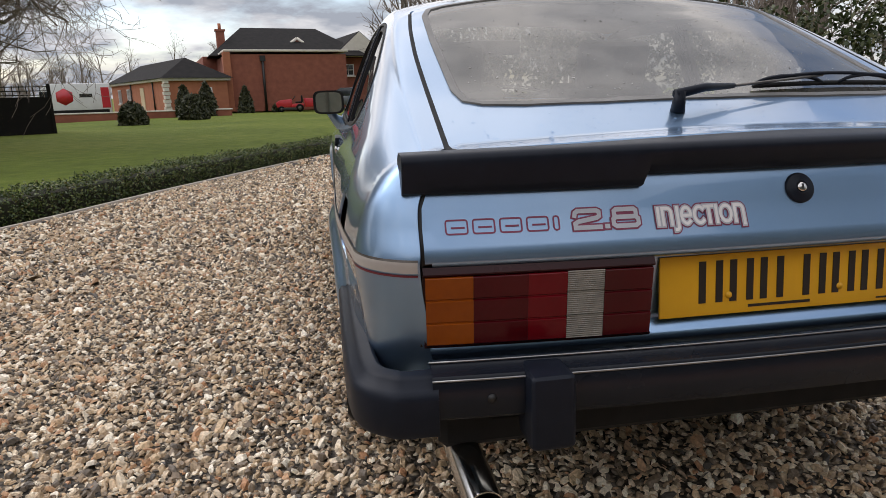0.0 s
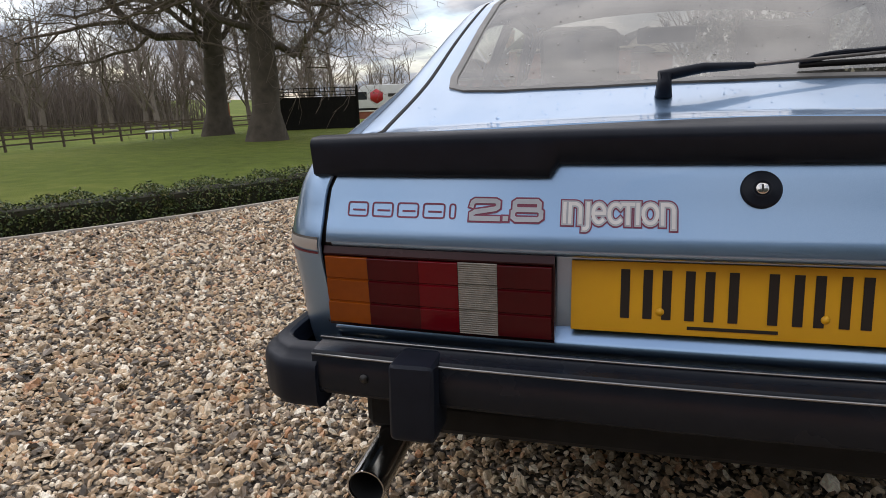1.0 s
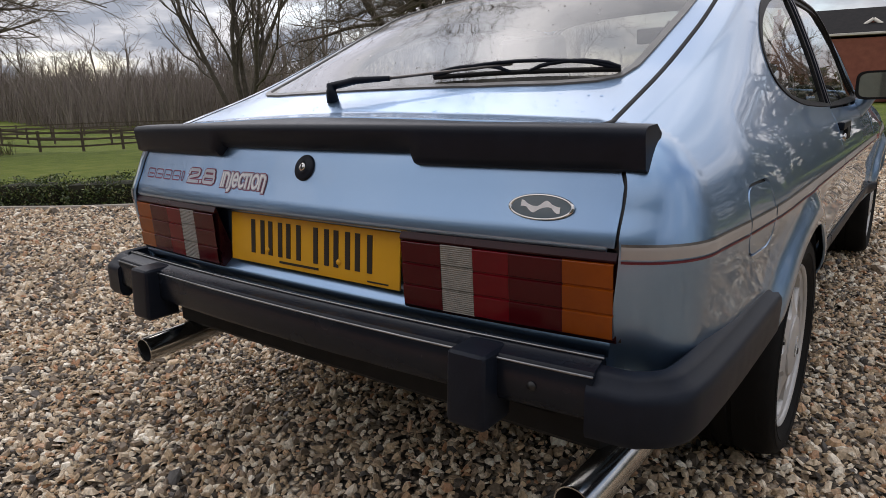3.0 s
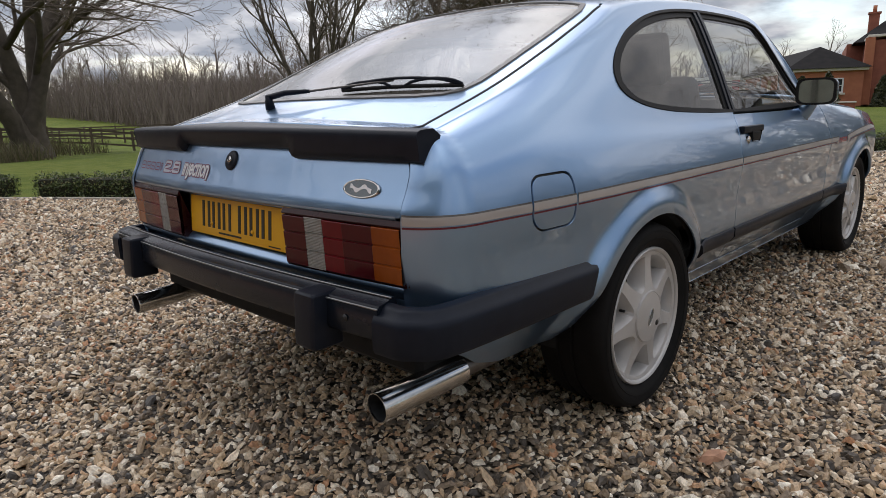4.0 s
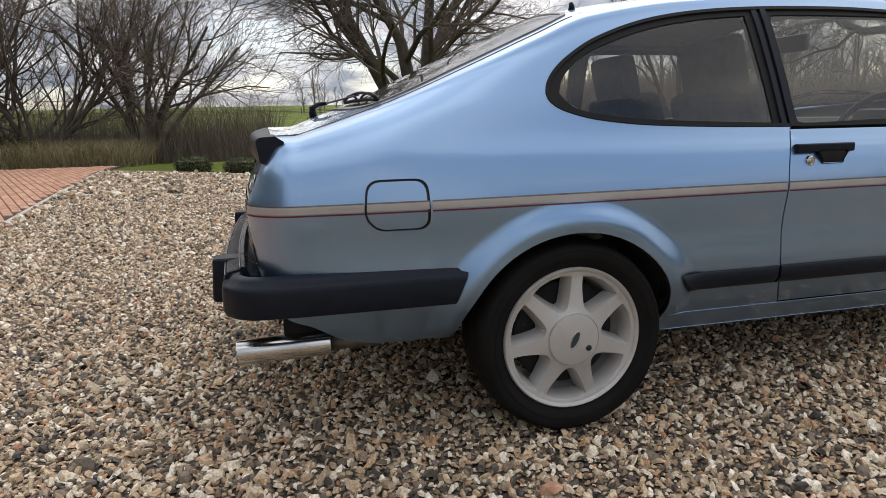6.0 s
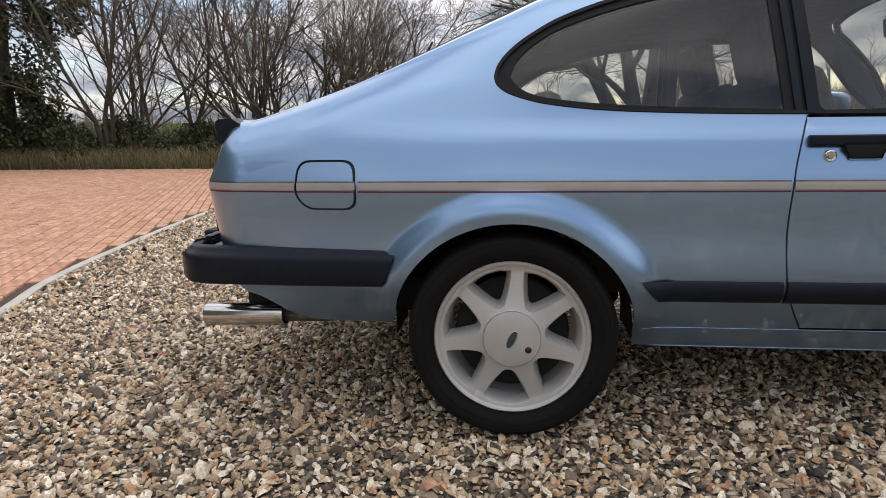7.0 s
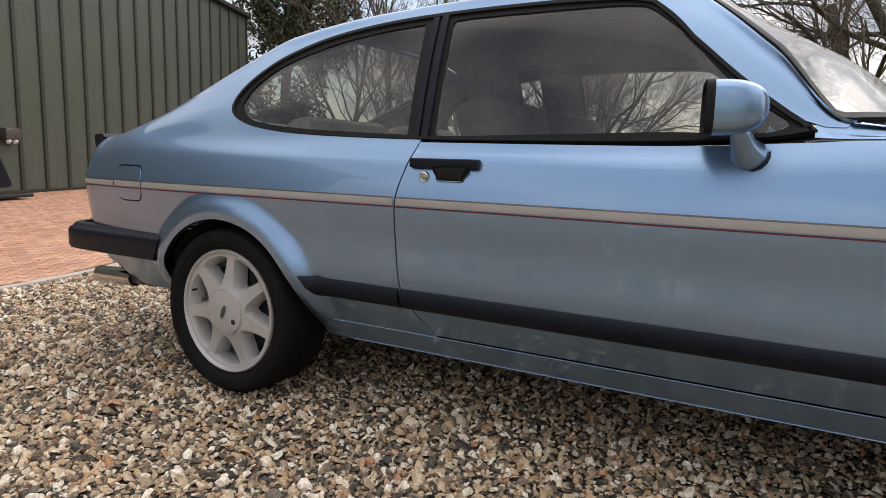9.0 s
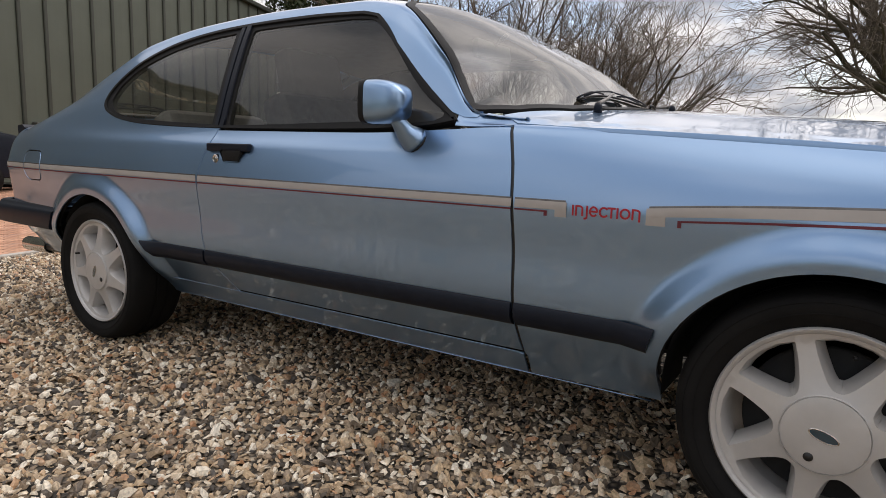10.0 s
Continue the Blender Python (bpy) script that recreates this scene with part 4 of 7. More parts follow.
def water_drops(seed, n, x0, x1, y0, y1, off, label, keep):
    """Low domes scattered over the upper skin."""
    rng = np.random.default_rng(seed)
    Q = np.column_stack([rng.uniform(x0, x1, n), rng.uniform(y0, y1, n)])
    Q = Q[[keep(x, y) for x, y in Q]]
    P, Px, Py = top(Q), top(Q + (.01, 0)), top(Q + (0, .01))
    V, F = [], []
    for p, px, py in zip(P, Px, Py):
        a, b = Vector(px - p).normalized(), Vector(py - p).normalized()
        c = a.cross(b).normalized()
        p = Vector(p) + c * off
        r = .0011 * math.exp(rng.normal(0, .4))
        w = rng.uniform(1, 1.7)
        o = len(V)
        for k, h in ((1, 0), (.7, .35)):
            V += [tuple(p + a * (r * k * math.cos(t)) + b * (r * k * w * math.sin(t)) + c * (r * h)) for t in np.arange(6) * math.pi / 3]
        V.append(tuple(p + c * (r * .5)))
        F += [(o + i, o + (i + 1) % 6, o + 6 + (i + 1) % 6, o + 6 + i) for i in range(6)] + [(o + 6 + i, o + 6 + (i + 1) % 6, o + 12) for i in range(6)]
    ob = mesh_ob("water_drops", V, F, WATER, car, label)
    ob.visible_shadow = False
    ob["kind"] = "stuff"


WATER = water()
water_drops(4, 620, -.53, .53, .275, .95, .0018, "drops of water on the rear window", lambda x, y: True)
water_drops(5, 260, -.60, .60, .10, .25, .0004, "drops of water on the paint", lambda x, y: True)

edge_ws = [tuple(body(np.array([(u, v * LW)]))[0][:2]) for u, v in ((2.53, 8.48), (2.50, 8.52), (2.40, 8.55), (2.28, 8.6), (2.20, 8.75), (2.155, 9.2), (2.142, 9.6))]
wsh = [(0, 2.800), (.30, 2.782), (.52, 2.715), (.655, 2.628)] + [(x - .003, y + .002) for x, y in edge_ws] + [(.30, 2.138), (0, 2.133)]
wsh_all = wsh + [(-x, y) for x, y in reversed(wsh[1:-1])]
wi = shrink(wsh_all, 0.024)
panel("windscreen_rubber", top, wsh_all, RUBBER, car, holes=[wi], step=0.035, offset=0.003, rim=0.012)
panel("windscreen", top, wi, GLASS, car, step=0.035, offset=0.002, rim=0, label="curved windscreen").visible_shadow = False
hood = [(0, 2.81), (.30, 2.792), (.53, 2.725), (.67, 2.632), (.708, 2.61), (.728, 2.66), (.727, 2.9), (.718, 3.4), (.70, 3.9), (.67, 4.18), (.3, 4.19), (0, 4.19)]
hood_all = hood + [(-x, y) for x, y in reversed(hood[1:-1])]
panel("bonnet", top, hood_all, PAINT, car, step=0.04, rim=0.015, label="blue bonnet speckled with rain")


def front_face(Q):
    x, z = Q[:, 0], Q[:, 1]
    return np.column_stack([-x, 4.235 - 0.03 * (x / .7)**2 - .25 * np.abs(z - .62)**2 / .2, z])


panel("front_panel", front_face, rounded([(-.70, .36), (.70, .36), (.70, .72), (.66, .765), (-.66, .765), (-.70, .72)], .02), PAINT, car, holes=[rounded([(-.62, .56), (.62, .56), (.62, .70), (-.62, .70)], .02)], step=0.06, rim=0.03)
bm = bmesh.new()
for i in range(7):
    block(bm, 0, 4.21, .575 + .019 * i, 1.24, .03, .008, .002, 1)
part("grille", bm, BLACK, car)
for s in (-1, 1):
    for k in (0, 1):
        V, F = lathe([(0.0, .02), (.05, .016), (.068, 0), (.07, -.03), (0, -.05)], 20, "y")
        mesh_ob("headlamp", [(x + s * (.52 - k * .17), y + 4.215, z + .63) for x, y, z in V], F, CLEAR, car)

# floor pan and sills underneath, firewall
bm = bmesh.new()
block(bm, 0, 2.1, .275, 1.16, 1.75, .05, .02, 1)
part("floor_pan", bm, LINER, car)
for nm_, box in (("boot_floor", (0, .36, .36, 1.30, .62, .10)), ("front_crossmember", (0, 3.6, .33, 1.0, 1.0, .10)), ("rear_axle_cover", (0, .85, .46, 1.06, .62, .30)), ("engine_bay", (0, 3.37, .52, 1.0, .8, .44)), ("bulkhead", (0, 2.78, .58, 1.40, .03, .52))):
    bm = bmesh.new(); block(bm, *box, .015, 1); part(nm_, bm, LINER, car)
for s in (-1, 1):
    for wy, wz in (WHEEL_R, WHEEL_F):
        V, F = [], []
        aa = np.linspace(radians(-5), radians(185), 20)
        for out in (False, True):
            for a in aa:
                xx = .702 + .082 * float(smooth01((math.sin(a) - .12) / .45)) if out else .50
                V.append((s * xx, wy + (ARCH[0] + .004) * math.cos(a), wz + (ARCH[1] + .004) * math.sin(a)))
        n = len(aa)
        F = [(i, i + 1, n + i + 1, n + i) for i in range(n - 1)]
        mesh_ob("wheel_arch_liner", V, F, LINER, car)


# ---- rear panel, lamps and plate ----
def rear_low(Q):
    x, z = Q[:, 0], Q[:, 1]
    y = 0.016 + 0.010 * (np.abs(x) / .67)**2 - .02 * smooth01((z - .60) / .1)
    return np.column_stack([x, y, z])


panel("rear_panel", rear_low, [(-.670, .47), (.670, .47), (.670, .69), (-.670, .69)], PAINT, car, step=0.05, rim=0.02, label="blue panel behind the lamps")
V, F = [], []
xs = np.linspace(-.671, .671, 41)
for x in xs:
    bow = 0.024 * (abs(x) / .67)**2.2
    for y, z in ((-.001, .566), (-.026, .544), (-.031, .537), (-.024, .527), (-.006, .512), (.02, .49)):
        V.append((x, y + bow, z))
F = [(i * 6 + k, i * 6 + k + 1, (i + 1) * 6 + k + 1, (i + 1) * 6 + k) for i in range(40) for k in range(5)]
mesh_ob("rear_lip", V, F, PAINT, car, "blue lip above the bumper")


def lens(bm, x0, x1, s, tilt=0.004, ribs=3, fine=0):
    """A lamp lens between x0 and x1: stepped bands, and fine flutes where it is clear."""
    z0, z1 = .549, .671
    n = fine or ribs
    cols = 4
    rows = []
    for i in range(n):
        a, b = z0 + (z1 - z0) * i / n, z0 + (z1 - z0) * (i + 1) / n
        if fine:
            rows += [(a, 0.0 + .002 * (i % 12 == 0)), ((a + b) / 2, -.0012)]
        else:
            rows += [(a + .0004, .0016), (a + .0022, -.0006), (b - .0030, -.0016), (b - .0010, .0016)]
    rows.append((z1, 0.0))
    for i in range(cols + 1):
        x = x0 + (x1 - x0) * i / cols
        bow = 0.030 * (abs(x) / .67)**2.2
        for z, o in rows:
            bm.verts.new((s * x, -.043 + bow + o - tilt * (z - z0) / .127, z))
    bm.verts.ensure_lookup_table()
    k = len(bm.verts) - (cols + 1) * len(rows)
    m = len(rows)
    for i in range(cols):
        for j in range(m - 1):
            q = [k + i * m + j, k + (i + 1) * m + j, k + (i + 1) * m + j + 1, k + i * m + j + 1]
            bm.faces.new([bm.verts[a] for a in (q if s > 0 else reversed(q))])


for s in (-1, 1):
    lamp = empty("tail_lamp", None, car)
    lamp["label"] = "ribbed tail lamp in amber, red and clear"
    bm = bmesh.new()
    V, F = [], []
    xs = np.linspace(.284, .680, 9)
    for x in xs:
        bow = 0.030 * (abs(x) / .67)**2.2
        for y, z in ((.01, .541), (-.036, .543), (-.040, .549), (-.036, .549), (-.036, .671), (-.045, .6715), (-.046, .675), (-.040, .686)):
            V.append((s * x, y + bow, z))
    for i in range(8):
        for k in range(7):
            q = (i * 8 + k, (i + 1) * 8 + k, (i + 1) * 8 + k + 1, i * 8 + k + 1)
            F.append(q if s < 0 else tuple(reversed(q)))
    F += [tuple(range(8)), tuple(range(64, 72))]
    mesh_ob("lamp_housing", V, F, LAMPDARK, lamp, "dark lamp housing", sharp=40)
    for nm, a, b, m_, fine in (("reversing_lens", .3735, .4375, CLEAR, 34), ("red_lens", .288, .373, RED, 0), ("red_lens", .438, .505, RED2, 0), ("red_lens", .5055, .597, RED, 0), ("indicator_lens", .5975, .677, AMBER, 0)):
        bm = bmesh.new()
        lens(bm, a, b, s, fine=fine)
        part(nm, bm, m_, lamp, {"reversing_lens": "clear ribbed reversing lens", "red_lens": "dark red ribbed lens", "indicator_lens": "amber indicator lens"}[nm], sharp=30)

plate = empty("number_plate", None, car)
plate["label"] = "yellow rear number plate with black marks"
panel("plate_panel", lambda Q: np.column_stack([Q[:, 0], -.002 - .004 * (Q[:, 1] - .545) / .14, Q[:, 1]]), [(-.2835, .545), (.2835, .545), (.2835, .688), (-.2835, .688)], PAINT, car, step=.05, rim=.02, label="blue panel behind the number plate")
pm = pose(0, -.013, .619, -5.5)
bm = bmesh.new()
block(bm, 0, 0, 0, .520, .005, .111, .002, 2, pm)
part("plate_board", bm, YELLOW, plate)
# bars where the characters stand
cx = -.187
for w in (.050, .050, .050, None, .050, .050, .050):
    if w is None:
        cx += .026; continue
    bm = bmesh.new()
    for dx in (-.0165, .0165):
        block(bm, cx + .025 + dx, -.0032, .006, .0135, .0012, .076, m=pm)
    part("plate_bar", bm, INK, plate)
    cx += .0605
bm = bmesh.new()
block(bm, -.025, -.0032, -.043, .125, .001, .005, m=pm)
part("maker_bar", bm, INK, plate)
bm = bmesh.new()
block(bm, .205, -.0032, -.048, .055, .001, .003, m=pm)
part("maker_bar", bm, INK, plate)
for x in (-.127, .098):
    V, F = lathe([(0, -.004), (.005, -.003), (.0065, 0)], 12, "y")
    mesh_ob("plate_screw", [tuple(pm @ Vector((a + x, b - .0035, c - .020))) for a, b, c in V], F, YELLOW, plate, "yellow screw cap")


# ---- bumper ----
def bumper_path(n=11, cor=.10, x_end=.818, y_face=-.118, y_side=.52):
    """Plan of the bumper's outer face, from the middle to the end on the right side."""
    pts = [(x, y_face + 0.028 * (x / .7)**2) for x in np.linspace(0, .68, 9)]
    yc = pts[-1][1]
    cx_, cy_ = x_end - cor - .012, yc + cor
    for a in np.linspace(radians(-84), radians(-6), n):
        pts.append((cx_ + cor * math.cos(a) * 1.0, cy_ + cor * math.sin(a)))
    for y in np.linspace(cy_ + .03, y_side, 8):
        pts.append((x_end - .010 * math.exp(-(y - cy_) / .15), y))
    return pts


def sweep(pts, prof, name, material, parent, label="", both=False, ends=True, sharp=40):
    """Sweeps a profile of (inwards, z) along a plan path whose outside is to the right of its run."""
    V, F = [], []
    m = len(prof)
    for i, p in enumerate(pts):
        a, b = np.array(pts[max(i - 1, 0)]), np.array(pts[min(i + 1, len(pts) - 1)])
        t = (b - a) / np.linalg.norm(b - a)
        nrm = np.array((-t[1], t[0]))           # to the left: inwards
        for d, z in prof:
            q = np.array(p) + nrm * d
            V.append((q[0], q[1], z))
    for i in range(len(pts) - 1):
        for k in range(m - 1):
            F.append((i * m + k, (i + 1) * m + k, (i + 1) * m + k + 1, i * m + k + 1))
    if ends:
        F += [tuple(reversed(range(m))), tuple((len(pts) - 1) * m + k for k in range(m))]
    return mesh_ob(name, V, F, material, parent, label, sharp=sharp)


bumper = empty("rear_bumper", None, car)
bumper["label"] = "black rear bumper with wrap-round ends"
bp = bumper_path()
full = [(-x, y) for x, y in reversed(bp[1:])] + bp
mid = [p for p in full if abs(p[0]) <= .681 and p[1] < 0]
sweep(mid, [(.12, .455), (.02, .446), (.006, .450), (.002, .458), (.004, .516), (.010, .524), (.040, .530), (.046, .536), (.056, .534), (.066, .510), (.10, .495)], "bumper_beam", BEAM, bumper, "black bumper beam")
for d, z, r in ((.004, .5185, .0020), (.043, .5345, .0020)):
    V, F = tube_mesh([(p[0], p[1] + d, z) for p in mid], r, 6)
    mesh_ob("bright_strip", V, F, BRIGHT, bumper, "thin bright strip")
for s in (1, -1):
    q = [p for p in bp if p[0] > .66 and (p[1] > -.2)]
    q = [(.672, q[0][1] - .006)] + [(x + .004, y - .004 if x < .75 else y) for x, y in q]
    if s < 0:
        q = [(-x, y) for x, y in reversed(q)]
    e = sweep(q, [(.06, .440), (.02, .419), (.006, .424), (0, .435), (.0, .489), (.002, .498), (.009, .506), (.018, .509), (.023, .517), (.030, .522), (.046, .525), (.052, .521), (.054, .500), (.06, .49)], "bumper_end", BLACK, bumper, "black plastic bumper corner")
    for v in e.data.vertices:
        if v.co.y > .515:
            v.co.y += .42 * (v.co.z - .475)
    bm = bmesh.new()
    vs = block(bm, 0, 0, 0, .074, .085, .128, .012, 3)
    for v in vs:
        if v.co.z < -.03:
            v.co.y += .010 * (-.03 - v.co.z) / .04
        if v.co.z > .05:
            v.co.y += .012
    bmesh.ops.translate(bm, vec=(.488 if s > 0 else -.493, -.104, .466), verts=bm.verts)
    part("overrider", bm, BLACK, bumper, "black rubber overrider block")
    V, F = lathe([(0, -.004), (.006, -.003), (.008, .001)], 10, "y")
    mesh_ob("bumper_bolt", [(x + s * .585, y - .098, z + .485) for x, y, z in V], F, INK, bumper)
bm = bmesh.new()
block(bm, 0, .10, .40, 1.16, .10, .13, .03, 2)
part("rear_valance", bm, LINER, car)


# ---- spoiler ----
def spoiler():
    V, F = [], []
    xs = list(np.linspace(0, .282, 8)) + [.2955] + list(np.linspace(.32, .655, 10)) + [.675, .690, .701, .705]
    full_x = [-x for x in reversed(xs[1:])] + xs
    m = 10
    for x in full_x:
        a = abs(x)
        drop = .020 * float(smooth01((a - .284) / .012))
        bow = 0.030 * (a / .67)**2.2
        y0 = .000 + bow                       # the rear edge
        tip = float(smooth01((a - .655) / .04))
        zb = .821 - drop
        yb = float(lean(np.array([zb]))[0]) - .034 + bow
        zt = .875 - .008 * (a / .70)**2
        deck = .888 - .0204 * (a / .65)**1.35
        row = [(yb + .03, zb + .004), (yb - .004, zb), (yb - .013, zb + .005), (yb - .020 + .006 * tip, zb + .018), (y0 - .017, zt - .018), (y0 - .0175, zt - .010), (y0 - .014, zt - .003), (y0 - .006, zt + .001), (y0 + .03, max(zt + .003, deck - .002 - .004 * tip)), (y0 + .052, deck - .010)]
        for y, z in row:
            V.append((x, y, z))
    n = len(full_x)
    F = [(i * m + k, (i + 1) * m + k, (i + 1) * m + k + 1, i * m + k + 1) for i in range(n - 1) for k in range(m - 1)]
    F += [tuple(reversed(range(m))), tuple((n - 1) * m + k for k in range(m))]
    ob = mesh_ob("spoiler", V, F, BLACK, car, "matt black rubber tail spoiler", sharp=38)
    for x in (-.58, .58):
        V, F = lathe([(0, -.003), (.006, -.002), (.0075, .001)], 10, "y")
        mesh_ob("spoiler_plug", [(a + x, b + .008, c + .842) for a, b, c in V], F, RUBBER, ob)


spoiler()


# ---- lock, badges and lettering ----
lm_ = Matrix.Translation(tuple(tail(np.array([(.003, .785)]))[0])) @ pose(0, 0, 0, -24)
lock = empty("boot_lock", None, tailgate)
V, F = lathe([(.0, -.006), (.010, -.006), (.011, -.008), (.013, -.008), (.016, -.004), (.0245, -.006), (.0275, -.003), (.0285, .006)], 28, "y")
mesh_ob("lock_escutcheon", [tuple(lm_ @ Vector(v)) for v in V], F, BLACK, lock, "black round lock surround")
V, F = lathe([(0, -.0105), (.0078, -.0105), (.0092, -.009), (.0092, -.004)], 20, "y")
mesh_ob("lock_barrel", [tuple(lm_ @ Vector(v)) for v in V], F, CHROME, lock, "bright lock barrel")
bm = bmesh.new()
block(bm, 0, -.0108, 0, .003, .001, .010, m=lm_)
part("key_slot", bm, INK, lock)


def oval(parent, place, turn, a, b, thick=.004, bar=True):
    """A dark oval badge with a bright rim and one pale wavy bar."""
    m = Matrix.Translation(place) @ turn
    n = 40
    def ring(ka, kb, h):
        return [tuple(m @ Vector((ka * math.cos(2 * math.pi * i / n), -h, kb * math.sin(2 * math.pi * i / n)))) for i in range(n)]
    V = ring(a, b, 0) + ring(a, b, thick * .7) + ring(a * .97, b * .95, thick) + ring(a * .92, b * .87, thick) + ring(a * .90, b * .84, thick * .7)
    F = [(k * n + i, k * n + (i + 1) % n, (k + 1) * n + (i + 1) % n, (k + 1) * n + i) for k in range(4) for i in range(n)]
    mesh_ob("badge_rim", V, F, CHROME, parent, "bright oval rim", sharp=40)
    V = [tuple(m @ Vector((0, -thick * .9, 0)))] + ring(a * .90, b * .84, thick * .72)
    mesh_ob("badge_field", V, [(0, i + 1, (i + 1) % n + 1) for i in range(n)], BADGE, parent, "dark blue-green enamel")
    if not bar:
        return
    pts = [Vector((a * .6 * t, -thick * .98, b * .22 * math.sin(5 * t))) for t in np.linspace(-1, 1, 15)]
    V, F = [], []
    for i, p in enumerate(pts):
        w = b * (.13 + .12 * abs(math.cos(7 * i)))
        V += [tuple(m @ (p + Vector((0, 0, w)))), tuple(m @ (p - Vector((0, 0, w))))]
    F = [(2 * i, 2 * i + 1, 2 * i + 3, 2 * i + 2) for i in range(len(pts) - 1)]
    mesh_ob("badge_bar", V, F, WHITE, parent)


oy = tail(np.array([(.550, .744), (.550, .764), (.560, .744)]))
oval(tailgate, Vector((.550, oy[0][1] - .001, .744)), pose(0, 0, 0, math.degrees(-math.atan2(oy[1][1] - oy[0][1], .02)), 0, math.degrees(math.atan2(oy[2][1] - oy[0][1], .01))), .056, .0215)


def ring_bar(name, pts, w, material, parent, surface, off=.0008):
    """A thin closed line along a 2D outline on a surface."""
    inner = shrink(pts, w)
    panel(name, surface, pts, material, parent, holes=[inner], step=.02, offset=off, rim=0)


PINKRED = mat("purple_red_vinyl", (0.20, 0.03, 0.075), rough=0.4)
# the model name: five plain outlined bars
for i in range(5):
    x0 = -.638 + i * .0455
    w = .039 if i < 4 else .012
    ring_bar("name_bar", rounded([(x0, .736), (x0 + w, .736), (x0 + w, .7605), (x0, .7605)], .006, 3), .0028, PINKRED, tailgate, tail)
    if i < 4:
        panel("name_bar", tail, [(x0 + .010, .7455), (x0 + w - .006, .7455), (x0 + w - .006, .7485), (x0 + .010, .7485)], PINKRED, tailgate, step=.02, offset=.0008, rim=0)


def arc(cx, cy, rx, ry, a0, a1, n=7):
    return [(cx + rx * math.cos(radians(a)), cy + ry * math.sin(radians(a))) for a in np.linspace(a0, a1, n)]


# strokes of the two words, letter by letter: (left edge, runs of points), one unit high
ARCH_N = [(0, 0), (0, 1), (.28, 1)] + arc(.28, .72, .30, .28, 90, 0)
INJECTION = [
    (0, [[(0, 0), (0, 1)]]),
    (.30, [ARCH_N + [(.58, 0)]]),
    (1.30, [[(0, 1), (0, -.15)] + arc(-.16, -.15, .16, .20, 0, -100)]),
    (1.58, [[(.02, .5), (.62, .5)] + arc(.32, .5, .32, .5, 12, 310, 16)]),
    (2.46, [arc(.36, .5, .36, .5, 48, 312, 16)]),
    (3.20, [[(0, 1), (.56, 1)], [(.28, 1), (.28, 0)]]),
    (4.00, [[(0, 0), (0, 1)]]),
    (4.28, [arc(.38, .5, .38, .5, 90, 450, 20)]),
    (5.30, [ARCH_N + [(.58, -.18)]]),
]
SIZE_28 = [
    (0, [[(.0, .74), (.03, .9), (.14, 1), (1.0, 1), (1.11, .92), (1.11, .66), (1.0, .56), (.14, .36), (0, .24), (0, 0), (1.12, 0)]]),
    (1.42, [[(0, .02), (.04, .02)]]),
    (1.80, [[(.5, 1), (.10, 1), (.0, .9), (.0, .64), (.10, .54), (.92, .54), (1.0, .64), (1.0, .9), (.92, 1), (.5, 1)], [(.5, .54), (.06, .54), (-.06, .42), (-.06, .12), (.06, 0), (.96, 0), (1.08, .12), (1.08, .42), (.96, .54), (.5, .54)]]),
]


def strokes(letters, place, unit, weight, material, parent, name, surface, depth):
    """Letters as flat ribbons of one weight, laid on a surface; unit: the size of one letter unit across and up."""
    for left, runs in letters:
        V, F = [], []
        for k, run in enumerate(runs):
            P = np.array([((left + x) * unit[0] + place[0], y * unit[1] + place[1]) for x, y in run])
            P = P[np.r_[True, np.linalg.norm(np.diff(P, axis=0), axis=1) > 1e-7]]
            closed = np.linalg.norm(P[0] - P[-1]) < 1e-6
            o = len(V)
            for i in range(len(P)):
                a = P[i] - P[i - 1] if i else (P[-1] - P[-2] if closed else P[1] - P[0])
                b = P[i + 1] - P[i] if i < len(P) - 1 else (P[1] - P[0] if closed else P[-1] - P[-2])
                a, b = a / np.linalg.norm(a), b / np.linalg.norm(b)
                t = (a + b) / max(np.linalg.norm(a + b), 1e-6)
                nn = np.array((-t[1], t[0])) / max(.5, t @ a)
                end = 0 if closed else (-1 if i == 0 else 1 if i == len(P) - 1 else 0)
                for s in (-.5, .5):
                    q = P[i] + nn * s * weight + t * end * weight * .5
                    X = surface(np.array([q, q + (1e-3, 0), q + (0, 1e-3)]))
                    n = np.cross(X[1] - X[0], X[2] - X[0])
                    V.append(X[0] + n / np.linalg.norm(n) * (.0009 + depth + .00012 * k))
            F += [(o + 2 * i, o + 2 * i + 1, o + 2 * i + 3, o + 2 * i + 2) for i in range(len(P) - 1)]
        mesh_ob(name, V, F, material, parent, smooth=False)


PALE = mat("pale_silver_vinyl", (.42, .45, .50), (.36, .39, .44), 9, .4)
RED_VINYL = mat("red_vinyl", (0.42, 0.012, 0.025), rough=0.4)
for word_, at_, unit, layers in ((SIZE_28, (-.418, .7385), (.0385, .0265), ((PINKRED, .0125, 0), (PALE, .0072, .0007))), (INJECTION, (-.271, .7365), (.0267, .0262), ((PINKRED, .0135, 0), (PALE, .0095, .0006), (WHITE, .0050, .0012)))):
    for m_, w_, d_ in layers:
        strokes(word_, at_, unit, w_, m_, tailgate, "injection_letter" if word_ is INJECTION else "engine_size_digit", tail, d_)
_w0 = flat([(2.853, .6720)])[0]
strokes(INJECTION, _w0, (.0252, flat([(2.9, .6915)])[0][1] - flat([(2.9, .6720)])[0][1]), .0042, RED_VINYL, car, "injection_letter", body, 0)

